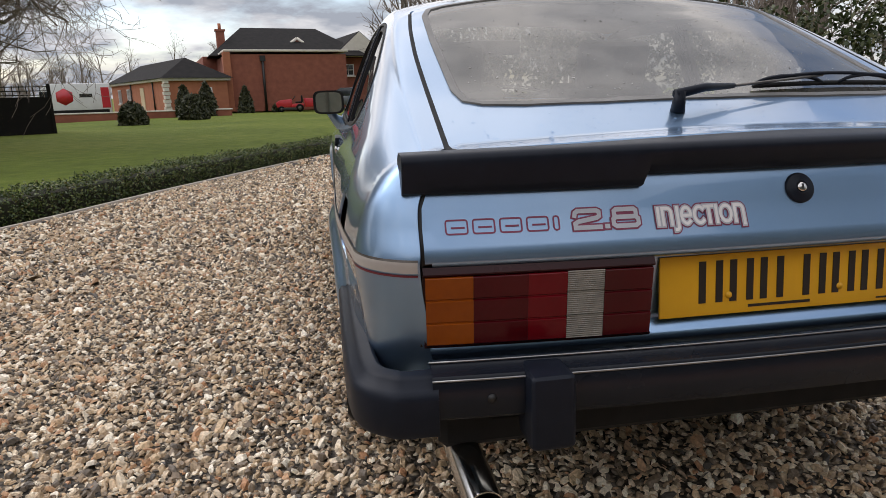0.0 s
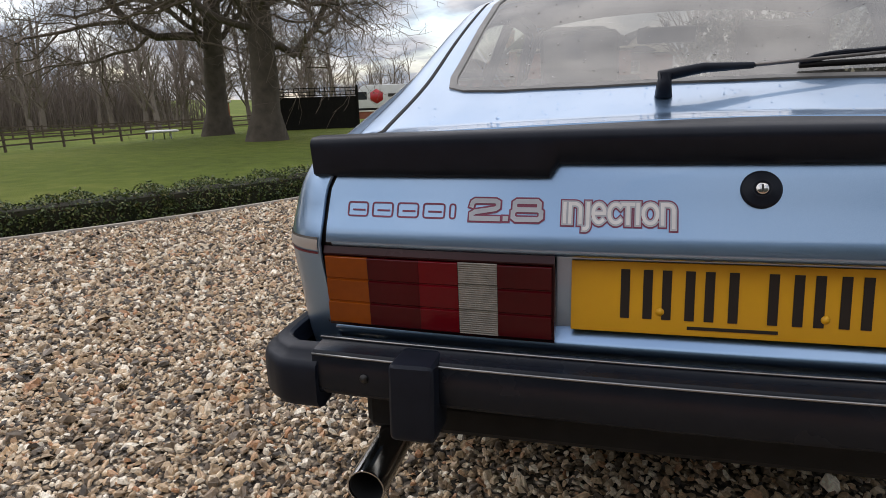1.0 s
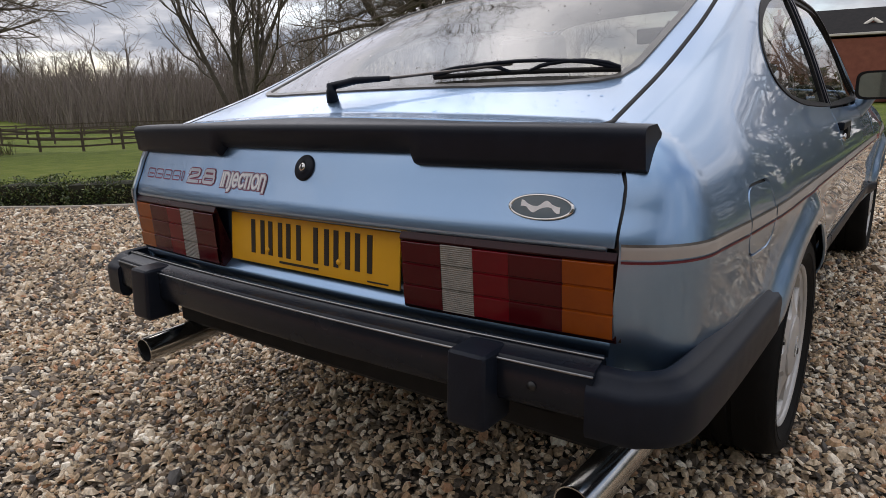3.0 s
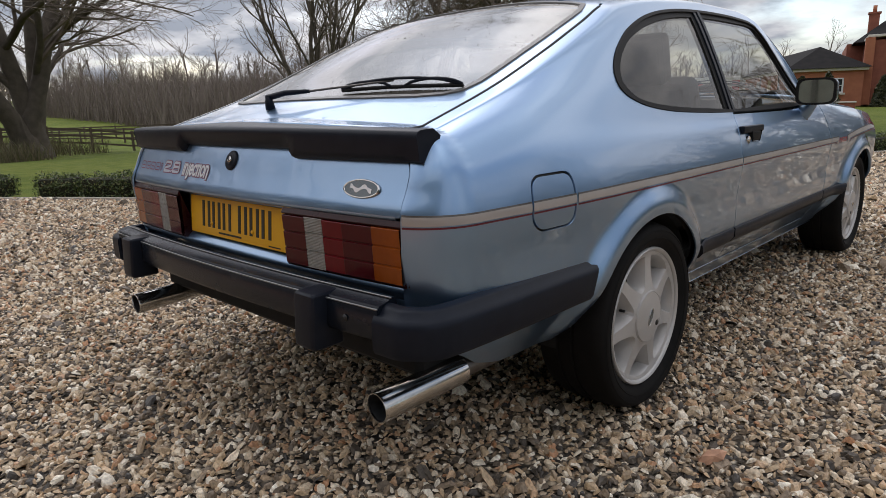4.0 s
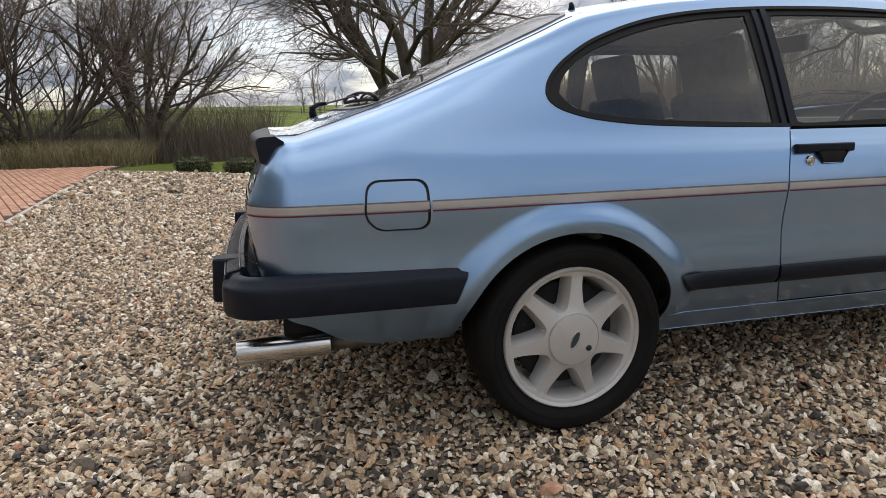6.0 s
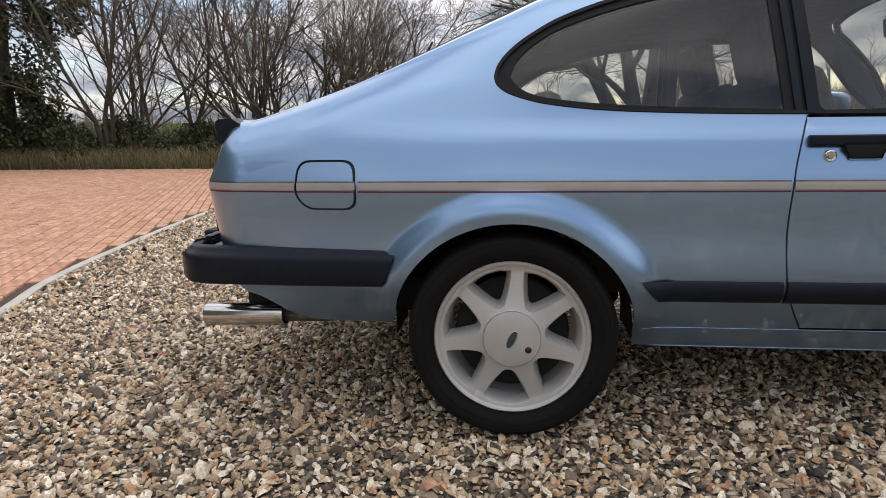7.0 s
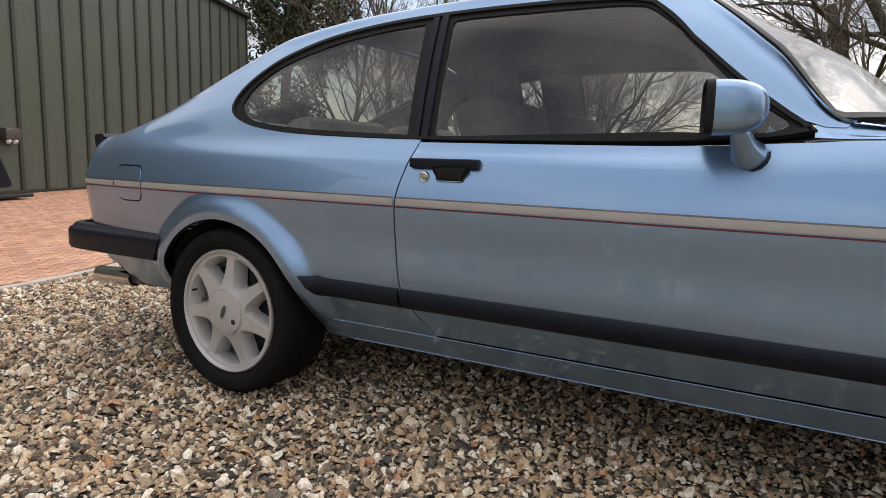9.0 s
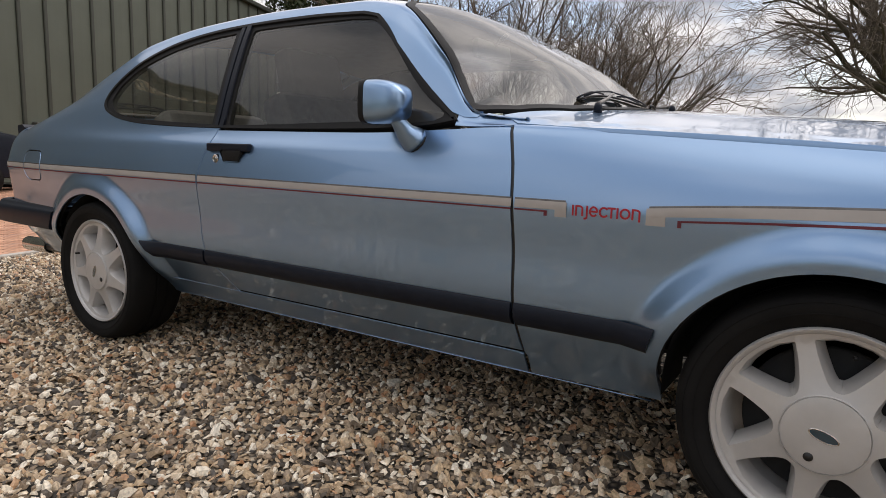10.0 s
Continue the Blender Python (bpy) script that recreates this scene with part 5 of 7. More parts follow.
# ---- exhausts ----
for x0, y0, dx, name in ((-.596, -.094, -.006, "left"), (.647, -.076, .016, "right")):
    ex = empty("exhaust_tailpipe", None, car)
    ex["label"] = "bright exhaust tailpipe"
    d = Vector((dx, .30, .012)).normalized()
    o = Vector((x0, y0, .281 if x0 < 0 else .290))
    V, F = [], []
    prof = [(.0290, .25), (.0335, .25), (.0345, .24), (.0345, .004), (.0335, 0), (.0312, 0), (.0305, .004), (.0300, .20), (.0, .20)]
    a, b = d.cross(Vector((0, 0, 1))).normalized(), None
    b = a.cross(d)
    for r, h in prof:
        for k in range(28):
            t = 2 * math.pi * k / 28
            V.append(o + d * h + a * (r * math.cos(t)) + b * (r * math.sin(t)))
    F = [(i * 28 + k, i * 28 + (k + 1) % 28, (i + 1) * 28 + (k + 1) % 28, (i + 1) * 28 + k) for i in range(len(prof) - 1) for k in range(28)]
    mesh_ob("tailpipe_trim", V[:28 * 7], [f for f in F if max(f) < 28 * 7], CHROME, ex, "chromed tailpipe trim", sharp=40)
    mesh_ob("tailpipe_bore", V[28 * 6:], [tuple(i - 28 * 6 for i in f) for f in F if min(f) >= 28 * 6], LINER, ex)
    V, F = tube_mesh([o + d * .24, o + d * .38, o + d * .38 + Vector((-x0 * .25, .25, .03)), o + d * .38 + Vector((-x0 * .5, .6, .06))], .024, 14)
    mesh_ob("exhaust_pipe", V, F, STEEL, ex, "dull steel pipe")
bm = bmesh.new()
block(bm, 0, .30, .33, .9, .22, .15, .05, 3)
part("silencer", bm, STEEL, car)


# ---- wheels ----
def wheel_face(Q):
    """The rim's outer face over its flat disc: dished a little."""
    a, b = Q[:, 0], Q[:, 1]
    r = np.hypot(a, b)
    x = hermite((0, .07, .078, .13, .178, .194), (.006, .004, .000, -.010, -.014, -.008), r)
    return np.column_stack([x, a, b])


def build_wheel():
    w = empty("wheel")
    prof = [(.200, -.012), (.212, -.006), (.225, .006), (.250, .012), (.265, .008), (.274, -.004), (.281, -.03), (.282, -.07), (.283, -.075), (.278, -.078), (.278, -.086), (.283, -.088), (.283, -.12), (.278, -.122), (.278, -.130), (.282, -.132), (.280, -.175), (.270, -.20), (.25, -.212), (.20, -.195)]
    V, F = lathe(prof, 72)
    tyre = mesh_ob("tyre", V, F, TYRE, w, "black road tyre", sharp=40)
    for rr, h in ((.236, .0095), (.258, .0105)):
        V, F = lathe([(rr - .0012, h), (rr, h + .0016), (rr + .0012, h)], 72)
        mesh_ob("tyre_bead_line", V, F, TYRE, tyre)
    V, F = lathe([(.194, -.016), (.194, -.008), (.198, -.002), (.204, .0), (.208, -.004), (.208, -.014), (.200, -.03), (.196, -.10), (.19, -.18)], 72)
    rim = mesh_ob("rim", V, F, ALLOY, w, "silver-grey seven-spoke alloy rim", sharp=45)
    V, F = lathe([(.194, -.012), (.190, -.016), (.184, -.05), (.176, -.09), (.170, -.10), (.168, -.18)], 72)
    mesh_ob("rim_barrel", V, [tuple(reversed(f)) for f in F], ALLOY, rim, sharp=50)
    holes = []
    for k in range(7):
        t = 2 * math.pi * (k + .5) / 7 + math.pi / 2 - .08
        def at(r, d):
            return (r * math.cos(t + d), r * math.sin(t + d))
        h = [at(.0865, 0), at(.089, -.12), at(.101, -.215), at(.122, -.285), at(.150, -.338), at(.1815, -.358), at(.1855, -.18), at(.1865, 0), at(.1855, .18), at(.1815, .358), at(.150, .338), at(.122, .285), at(.101, .215), at(.089, .12)]
        holes.append(rounded(h, [.006, .006, .01, .01, .01, .005, 0, 0, 0, .005, .01, .01, .01, .006], 4))
    disc = [(.1945 * math.cos(a), .1945 * math.sin(a)) for a in np.linspace(0, 2 * math.pi, 72, endpoint=False)]
    V, F, N = sheet(wheel_face, disc, holes, step=.013, rim=.003)
    spokes = mesh_ob("spokes", V, F, ALLOY, rim, normals=N)
    # pockets between the spokes taper inwards
    for h in holes:
        a = wheel_face(h)
        V, n = [], len(h)
        for d, x in ((0, -.001), (.0025, -.006), (.009, -.030), (.0125, -.052)):
            q = shrink(h, d) if d else h
            V += [(p[0] + x, b_[0], b_[1]) for p, b_ in zip(a, q)]
        F = [(k * n + i, k * n + (i + 1) % n, (k + 1) * n + (i + 1) % n, (k + 1) * n + i) for k in range(3) for i in range(n)]
        mesh_ob("spoke_pocket", V, F, ALLOY, spokes)
    V, F = lathe([(.0785, -.002), (.0785, .002), (.077, .0035), (.0755, .0005), (.0745, .004), (.06, .007), (.03, .0085), (0, .009)], 48)
    cap = mesh_ob("centre_cap", V, F, ALLOY, w, "silver centre cap", sharp=30)
    # no real hole: a flat black disc on the cap stands for its shade
    V, F = lathe([(0, .0094), (.0085, .0094), (.0092, .0070)], 16)
    mesh_ob("cap_hole_shade", [(x, y + .0435, z - .028) for x, y, z in V], F, INK, cap)
    oval(cap, Vector((.0088, 0, 0)), pose(0, 0, 0, 0, 0, 90) @ pose(0, 0, 0, 0, -65, 0), .0275, .0105, .002, False)
    V, F = lathe([(.0, -.070), (.15, -.070), (.155, -.075), (.155, -.085)], 48)
    mesh_ob("brake_drum", V, F, LINER, w, "dark brake disc")
    V, F = tube_mesh([(-.012, -.150, .055), (.004, -.152, .056)], .004, 8)
    mesh_ob("tyre_valve", V, F, RUBBER, w)
    return w


wheel = build_wheel()
wheel.matrix_world = pose(.806, WHEEL_R[0], WHEEL_R[1])
wheel.parent = car
for m in (pose(.792, WHEEL_F[0], WHEEL_F[1], -82), pose(-.806, WHEEL_R[0], WHEEL_R[1], 30, 0, 180), pose(-.792, WHEEL_F[0], WHEEL_F[1], 0, 0, 180)):
    copy_thing(wheel, m)


# ---- door furniture and mirrors ----
MIRROR = mat("mirror", (.85, .86, .87), rough=.02, rough2=.04, metal=1.0)
for s in (1, -1):
    d = doors[s < 0]
    hd = empty("door_handle", None, d)
    hd["label"] = "black pull-up door handle"
    bx = float(body(np.array(flat([(1.65, .795)])))[0][0])
    bm = bmesh.new()
    vs = block(bm, 0, 0, 0, .022, .205, .026, .006, 3)
    bmesh.ops.translate(bm, vec=(s * (bx + .006), 1.652, .7945), verts=bm.verts)
    part("handle_grip", bm, BLACK, hd)
    bm = bmesh.new()
    vs = block(bm, 0, 0, 0, .012, .10, .040, .012, 3)
    for v in vs:
        if v.co.z < 0:
            v.co.y *= .8
    bmesh.ops.translate(bm, vec=(s * (float(body(np.array(flat([(1.65, .765)])))[0][0]) + .003), 1.675, .768), verts=bm.verts)
    part("handle_cup", bm, RUBBER, hd)
    V, F = lathe([(0, .006), (.006, .006), (.007, .004), (.012, .005), (.0145, .003), (.0155, -.004)], 20)
    lx = float(body(np.array(flat([(1.597, .757)])))[0][0])
    mesh_ob("door_lock", [(s * (x + lx + .001), y + 1.597, z + .757) for x, y, z in V], [tuple(reversed(f)) for f in F] if s < 0 else F, CHROME, hd, "bright round key lock", sharp=40)
    # mirror
    mi = empty("door_mirror", None, d)
    mi["label"] = "blue door mirror with black face"
    def head(ts, scale, grow, y_of):
        V, F = [], []
        n = 32
        for t in ts:
            k = scale(t)
            for i in range(n):
                a = 2 * math.pi * i / n
                c, q = math.cos(a), math.sin(a)
                x = math.copysign(abs(c) ** .45, c) * (.074 + grow) * k
                z = math.copysign(abs(q) ** .45, q) * (.056 + grow) * k
                V.append((s * ((.831 if s > 0 else .819) + x), 2.300 + y_of(t) + .20 * x, (.923 if s > 0 else .936) + z))
        F = [(k * n + i, k * n + (i + 1) % n, (k + 1) * n + (i + 1) % n, (k + 1) * n + i) for k in range(len(ts) - 1) for i in range(n)]
        F.append(tuple((len(ts) - 1) * n + i for i in range(n)))
        return V, F if s < 0 else [tuple(reversed(f)) for f in F]

    V, F = head(np.linspace(0, .98, 10), lambda t: (1 - t ** 2.6) ** .38, 0, lambda t: .105 * t)
    mesh_ob("mirror_shell", V, F, PAINT, mi, sharp=60)
    V, F = head((0, .4, 1.0, 1.01, 1.02), lambda t: 1.0 if t < 1.005 else .86, .001, lambda t: -.016 * min(t, 1) + (.008 if t > 1.015 else 0))
    mesh_ob("mirror_bezel", V, [tuple(reversed(f)) for f in F], RUBBER, mi, sharp=40)
    V, F = head((0, 1), lambda t: .86, 0, lambda t: -.009 - .001 * t)
    mesh_ob("mirror_glass", V, [tuple(reversed(f)) for f in F], MIRROR, mi, smooth=False)
    arm = [(.755, 2.374, .826), (.768, 2.370, .835), (.788, 2.362, .850), (.806, 2.356, .872), (.820, 2.350, .892)]
    V, F = tube_mesh([(s * x, y, z) for x, y, z in arm], [.042, .036, .026, .020, .019], 18)
    mesh_ob("mirror_arm", V, F if s > 0 else F, PAINT, mi)
    V, F = tube_mesh([(s * x, y, z) for x, y, z in ((.752, 2.376, .824), (.757, 2.374, .828))], [.0428, .0422], 18)
    mesh_ob("mirror_gasket", V, F, RUBBER, mi)


# ---- wipers and aerial ----
def on_top(x, y, h=0.0):
    p = top(np.array([(x, y)]))[0]
    return Vector((p[0], p[1], p[2] + h))


wp = empty("rear_wiper", None, car)
wp["label"] = "black rear wiper with twin-bow blade"
b0 = on_top(-.122, .205)
V, F = tube_mesh([b0, b0 + Vector((0, -.004, .020)), b0 + Vector((.002, -.004, .040))], [.015, .013, .011], 14)
mesh_ob("wiper_pivot", V, F, BLACK, wp)
arm_a, arm_b = b0 + Vector((0, -.004, .038)), on_top(.30, .328, .026)
V, F = tube_mesh([arm_a - Vector((.008, 0, .004)), arm_a.lerp(arm_b, .15) + Vector((0, 0, .004)), arm_a.lerp(arm_b, .35)], [.010, .009, .0055], 8)
mesh_ob("wiper_arm", V, F, BLACK, wp)
V, F = tube_mesh([arm_a.lerp(arm_b, .34), arm_b], [.0035, .003], 6)
mesh_ob("wiper_rod", V, F, STEEL, wp)
bl0, bl1 = (.11, .302), (.53, .352)
pts = [on_top(bl0[0] + (bl1[0] - bl0[0]) * t, bl0[1] + (bl1[1] - bl0[1]) * t, .010) for t in np.linspace(0, 1, 12)]
V, F = tube_mesh(pts, .0055, 6)
mesh_ob("wiper_rubber", V, F, RUBBER, wp)
for a, b, h in ((.02, .98, .022), (.0, .45, .017), (.55, 1.0, .017)):
    pp = [pts[0].lerp(pts[-1], a + (b - a) * t) + Vector((0, -.002, h * math.sin(math.pi * t) ** .6 + .004)) for t in np.linspace(0, 1, 9)]
    V, F = tube_mesh(pp, .0042, 6)
    mesh_ob("wiper_bow", V, F, BLACK, wp)
def screen_y(x):
    return 2.797 - .27 * x * x


for x0, x1 in ((.47, .00), (-.06, -.52)):
    fw = empty("windscreen_wiper", None, car)
    fw["label"] = "black windscreen wiper"
    b0 = on_top(x0, screen_y(x0) + .030)
    V, F = tube_mesh([b0 - Vector((0, 0, .01)), b0 + Vector((0, 0, .018)), b0 + Vector((0, 0, .026))], [.013, .011, .007], 12)
    mesh_ob("wiper_pivot", V, F, BLACK, fw)
    xm = (x0 + x1) / 2 - .02
    e = on_top(xm, screen_y(xm) - .065, .026)
    V, F = tube_mesh([b0 + Vector((0, 0, .022)), b0.lerp(e, .3) + Vector((0, 0, .014)), b0.lerp(e, .6) + Vector((0, 0, .006)), e], [.007, .006, .0045, .003], 8)
    mesh_ob("wiper_arm", V, F, STEEL, fw)
    pts = [on_top(x0 - .03 + (x1 - x0) * t, screen_y(x0 - .03 + (x1 - x0) * t) - .050 - .03 * math.sin(math.pi * t), .008) for t in np.linspace(0, 1, 11)]
    V, F = tube_mesh(pts, .0035, 6)
    mesh_ob("wiper_blade", V, F, RUBBER, fw)
    for a, b, h in ((.1, .9, .011), (.0, .4, .008), (.6, 1.0, .008)):
        pp = [pts[int(round((a + (b - a) * t) * 10))] + Vector((0, 0, h * math.sin(math.pi * t) + .005)) for t in np.linspace(0, 1, 5)]
        V, F = tube_mesh(pp, .0028, 6)
        mesh_ob("wiper_bow", V, F, BLACK, fw)
b0 = on_top(.373, 1.02)
V, F = tube_mesh([b0 - Vector((0, 0, .004)), b0 + Vector((0, 0, .012)), b0 + Vector((0, -.004, .022))], [.012, .009, .006], 10)
mesh_ob("aerial_stub", V, F, BLACK, car, "black aerial stub on the roof")


# ---- inside ----
inner = empty("cabin", None, car)
inner["label"] = "dark cabin with grey cloth seats"


def seat(x):
    s_ = empty("front_seat", None, inner)
    bm = bmesh.new()
    block(bm, x, 1.98, .44, .50, .50, .16, .05, 3)
    part("seat_cushion", bm, SEAT, s_)
    bm = bmesh.new()
    block(bm, 0, 0, 0, .48, .13, .56, .05, 3, m=pose(x, 1.70, .72, 20))
    part("seat_back", bm, SEAT, s_)
    bm = bmesh.new()
    block(bm, 0, 0, 0, .29, .085, .20, .035, 3, m=pose(x, 1.575, 1.06, 14))
    part("headrest", bm, SEAT, s_)


seat(.345)
seat(-.345)
bm = bmesh.new()
block(bm, 0, 1.20, .44, 1.16, .46, .18, .06, 3)
part("rear_seat_cushion", bm, SEAT, inner)
for x in (-.30, .30):
    bm = bmesh.new()
    block(bm, 0, 0, 0, .54, .13, .46, .06, 3, m=pose(x, .98, .715, 18))
    part("rear_seat_back", bm, SEAT_LIGHT, inner, "grey cloth rear seat back")
bm = bmesh.new()
block(bm, 0, .55, .60, 1.20, .70, .03, .01, 1)
part("load_floor", bm, DASH, inner)
bm = bmesh.new()
block(bm, 0, .70, .80, 1.22, .50, .018, .006, 1)
part("parcel_shelf", bm, DASH, inner)
bm = bmesh.new()
vs = block(bm, 0, 2.60, .76, 1.36, .30, .22, .05, 3)
part("dashboard", bm, DASH, inner)
bm = bmesh.new()
block(bm, .345, 2.46, .86, .42, .10, .09, .03, 2)
part("instrument_hood", bm, DASH, inner)
sw = pose(.345, 2.30, .80, 62)
V, F = [], []
for i in range(40):
    a = 2 * math.pi * i / 40
    for k in range(8):
        b = 2 * math.pi * k / 8
        r = .185 + .013 * math.cos(b)
        V.append(tuple(sw @ Vector((r * math.cos(a), r * math.sin(a), .013 * math.sin(b)))))
F = [(i * 8 + k, ((i + 1) % 40) * 8 + k, ((i + 1) % 40) * 8 + (k + 1) % 8, i * 8 + (k + 1) % 8) for i in range(40) for k in range(8)]
wheel_s = mesh_ob("steering_wheel", V, F, RUBBER, inner, "black three-spoke steering wheel")
bm = bmesh.new()
block(bm, 0, 0, -.01, .12, .10, .03, .012, 2, m=sw)
for a in (0, 180, 270):
    block(bm, .11, 0, 0, .15, .035, .012, .004, 1, m=sw @ pose(0, 0, 0, 0, 0, a))
part("steering_spokes", bm, DASH, wheel_s)
V, F = tube_mesh([sw @ Vector((0, 0, 0)), sw @ Vector((0, 0, -.22))], .03, 10)
mesh_ob("steering_column", V, F, DASH, wheel_s)
bm = bmesh.new()
block(bm, 0, 0, 0, .25, .03, .07, .012, 2, m=pose(0, 2.17, 1.175, 8))
part("interior_mirror", bm, DASH, inner)
V, F = tube_mesh([(0, 2.18, 1.20), (0, 2.23, 1.235)], .008, 8)
mesh_ob("mirror_stalk", V, F, DASH, inner)
# headlining under the roof and pillars
hl = [(1.03, 11 * LW), (1.02, 9.3 * LW), (1.05, 8.6 * LW), (1.3, 8.5 * LW), (2.05, 8.5 * LW), (2.12, 9.2 * LW), (2.11, 11 * LW)]
for side in (False, True):
    V, F, N = sheet(body, hl, (), .06, -.03, 0)
    if side:
        V, F, N = mirrored(V, F, N)
    mesh_ob("headlining", V, F, HEADLINER, inner, "grey headlining")
    trim = [(.60, 6.0 * LW), (2.42, 6.0 * LW), (2.36, 7.0 * LW), (2.12, 8.55 * LW), (1.02, 8.62 * LW), (.60, 8.7 * LW)]
    V, F, N = sheet(body, trim, [flat(DLO)], .04, -.026, 0)
    if side:
        V, F, N = mirrored(V, F, N)
    mesh_ob("pillar_trim", V, F, TRIM, inner, "dark grey pillar and side trim")


# ---- plants ----
BARK = mat("grey_brown_bark", (.115, .094, .072), (.065, .053, .041), 4, .95, bump=.01, bscale=14)
TWIG = mat("brown_twigs", (.19, .150, .118), (.125, .098, .078), 3, .95)
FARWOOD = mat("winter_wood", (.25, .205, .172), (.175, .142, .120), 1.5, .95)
BOXLEAF = ramp_mat("box_leaves", [(0, (.028, .050, .012)), (.5, (.064, .096, .022)), (.85, (.125, .15, .036)), (1, (.20, .17, .07))], .5, 30, 0, "island", .2)
IVYLEAF = ramp_mat("ivy_leaves", [(0, (.018, .030, .009)), (.6, (.045, .062, .016)), (1, (.11, .10, .04))], .5, 20, 0, "island", .2)
DRYGRASS = ramp_mat("dry_stems", [(0, (.09, .075, .04)), (.5, (.17, .135, .075)), (1, (.07, .09, .025))], .9, 20, 0, "island", .2)
STRAW = ramp_mat("straw_and_weeds", [(0, (.14, .12, .055)), (.45, (.27, .215, .12)), (.75, (.36, .29, .17)), (1, (.10, .13, .04))], .9, 20, 0, "island", .2)
# near-black filler: the shade deep between the leaves, put into the colour
HEDGECORE = mat("shaded_hedge_inside", (.014, .020, .006), (.03, .024, .014), 8, .95)


def grow(rng, base, lean_, trunk_h, r0, levels, spread=.55, kids=(4, 4, 4, 4), ratio=.62, wig=.16, up=.12, stems=1, first=.35, twig_r=.006, segs=None, branch=(.45, .68), fan=(), low=()):
    """Limbs of a bare tree: a list of (points, radii)."""
    out = []
    ups = up if isinstance(up, tuple) else (up * .6,)
    spr = spread if isinstance(spread, tuple) else (spread,)

    def limb(p, d, length, r, lev):
        n = (segs or (5, 5, 4, 3, 2, 2))[min(lev, 5)]
        pts, rad = [p], [r]
        q = p
        r_end = max(twig_r * .5, r * (.45 if lev < levels else .3))
        for i in range(1, n + 1):
            d = (d + Vector(rng.normal(0, (wig[min(lev, len(wig) - 1)] if isinstance(wig, tuple) else wig) * (.16 if lev == 0 and stems == 1 else 1), 3)) + Vector((0, 0, (ups[min(lev, len(ups) - 1)] if lev else .05)))).normalized()
            q = q + d * (length / n)
            pts.append(q); rad.append(r + (r_end - r) * i / n)
        out.append((pts, rad, lev))
        if lev >= levels:
            return
        k = kids[min(lev, len(kids) - 1)]
        for j in range(k):
            t = first + (1 - first) * (j + rng.uniform(.1, .9)) / k if lev == 0 else .2 + .8 * (j + rng.uniform(.1, .9)) / k
            i = min(n - 1, int(t * n)); f = t * n - i
            s = pts[i].lerp(pts[i + 1], min(1, f))
            dd = (pts[i + 1] - pts[i]).normalized()
            side = Vector(rng.normal(0, 1, 3)); side = (side - dd * side.dot(dd)).normalized()
            a = spr[min(lev, len(spr) - 1)] * rng.uniform(.7, 1.4)
            nd = (dd * math.cos(a) + side * math.sin(a)).normalized()
            limb(s, nd, length * ratio * rng.uniform(.75, 1.2) * (1.15 - .35 * t if lev else 1.1 - .2 * t), max(twig_r * .7, (r + (r_end - r) * t) * rng.uniform(*(branch if lev == 0 else (.45, .68)))), lev + 1)

    for s_ in range(stems):
        a = 2 * math.pi * s_ / max(1, stems) + rng.uniform(-.4, .4)
        d = Vector((lean_ * math.cos(a), lean_ * math.sin(a), 1)).normalized()
        if fan:
            d = Vector((*fan[s_], 1)).normalized()
        for h, dx, dy, dz, ln, r in low:
            limb(Vector((d.x * h, d.y * h, h)), Vector((dx, dy, dz)).normalized(), ln, r, 1)
        limb(Vector(base) + Vector((.6 * r0 * math.cos(a), .6 * r0 * math.sin(a), 0)) * (stems > 1), d, trunk_h, r0 * (1 if stems == 1 else .75), 0)
    return out


def limbs_mesh(limbs, big=7, cut=None, small=5):
    """Tubes for the limbs that cut lets through, as arrays of triangles."""
    V, F = [], []
    for pts, rad, lev in limbs:
        if cut and not cut(lev):
            continue
        sides = big if lev == 0 else small if lev < 3 else 3
        o = len(V)
        for i, p in enumerate(pts):
            d = (pts[min(i + 1, len(pts) - 1)] - pts[max(i - 1, 0)]).normalized()
            a = d.cross(Vector((.31, .17, .94)) if abs(d.z) < .9 else Vector((.94, .2, .1))).normalized()
            b = d.cross(a)
            flare = 1.5 if (lev == 0 and i == 0) else 1.0
            for k in range(sides):
                t = 2 * math.pi * k / sides
                V.append(p + (a * math.cos(t) + b * math.sin(t)) * (rad[i] * flare))
        for i in range(len(pts) - 1):
            for k in range(sides):
                q = (k + 1) % sides
                A, B, C, D = o + i * sides + k, o + (i + 1) * sides + k, o + (i + 1) * sides + q, o + i * sides + q
                F += [(A, C, B), (A, D, C)]
    return np.array([tuple(v) for v in V]), np.array(F)


def tree(name, label, pos, seed, **kw):
    """A bare tree: trunk with main limbs, and a crown of twigs."""
    rng = np.random.default_rng(seed)
    x, y = pos
    t = tagged(empty(name, pose(x, y, float(height(x, y)) - .05)), label, "tree")
    limbs = grow(rng, (0, 0, 0), **kw)
    V, F = limbs_mesh(limbs, 9, lambda l: l <= 1)
    big_mesh("trunk", V, F, BARK, t, True)
    V, F = limbs_mesh(limbs, 7, lambda l: l > 1)
    big_mesh("crown", V, F, TWIG, t, False)
    return t


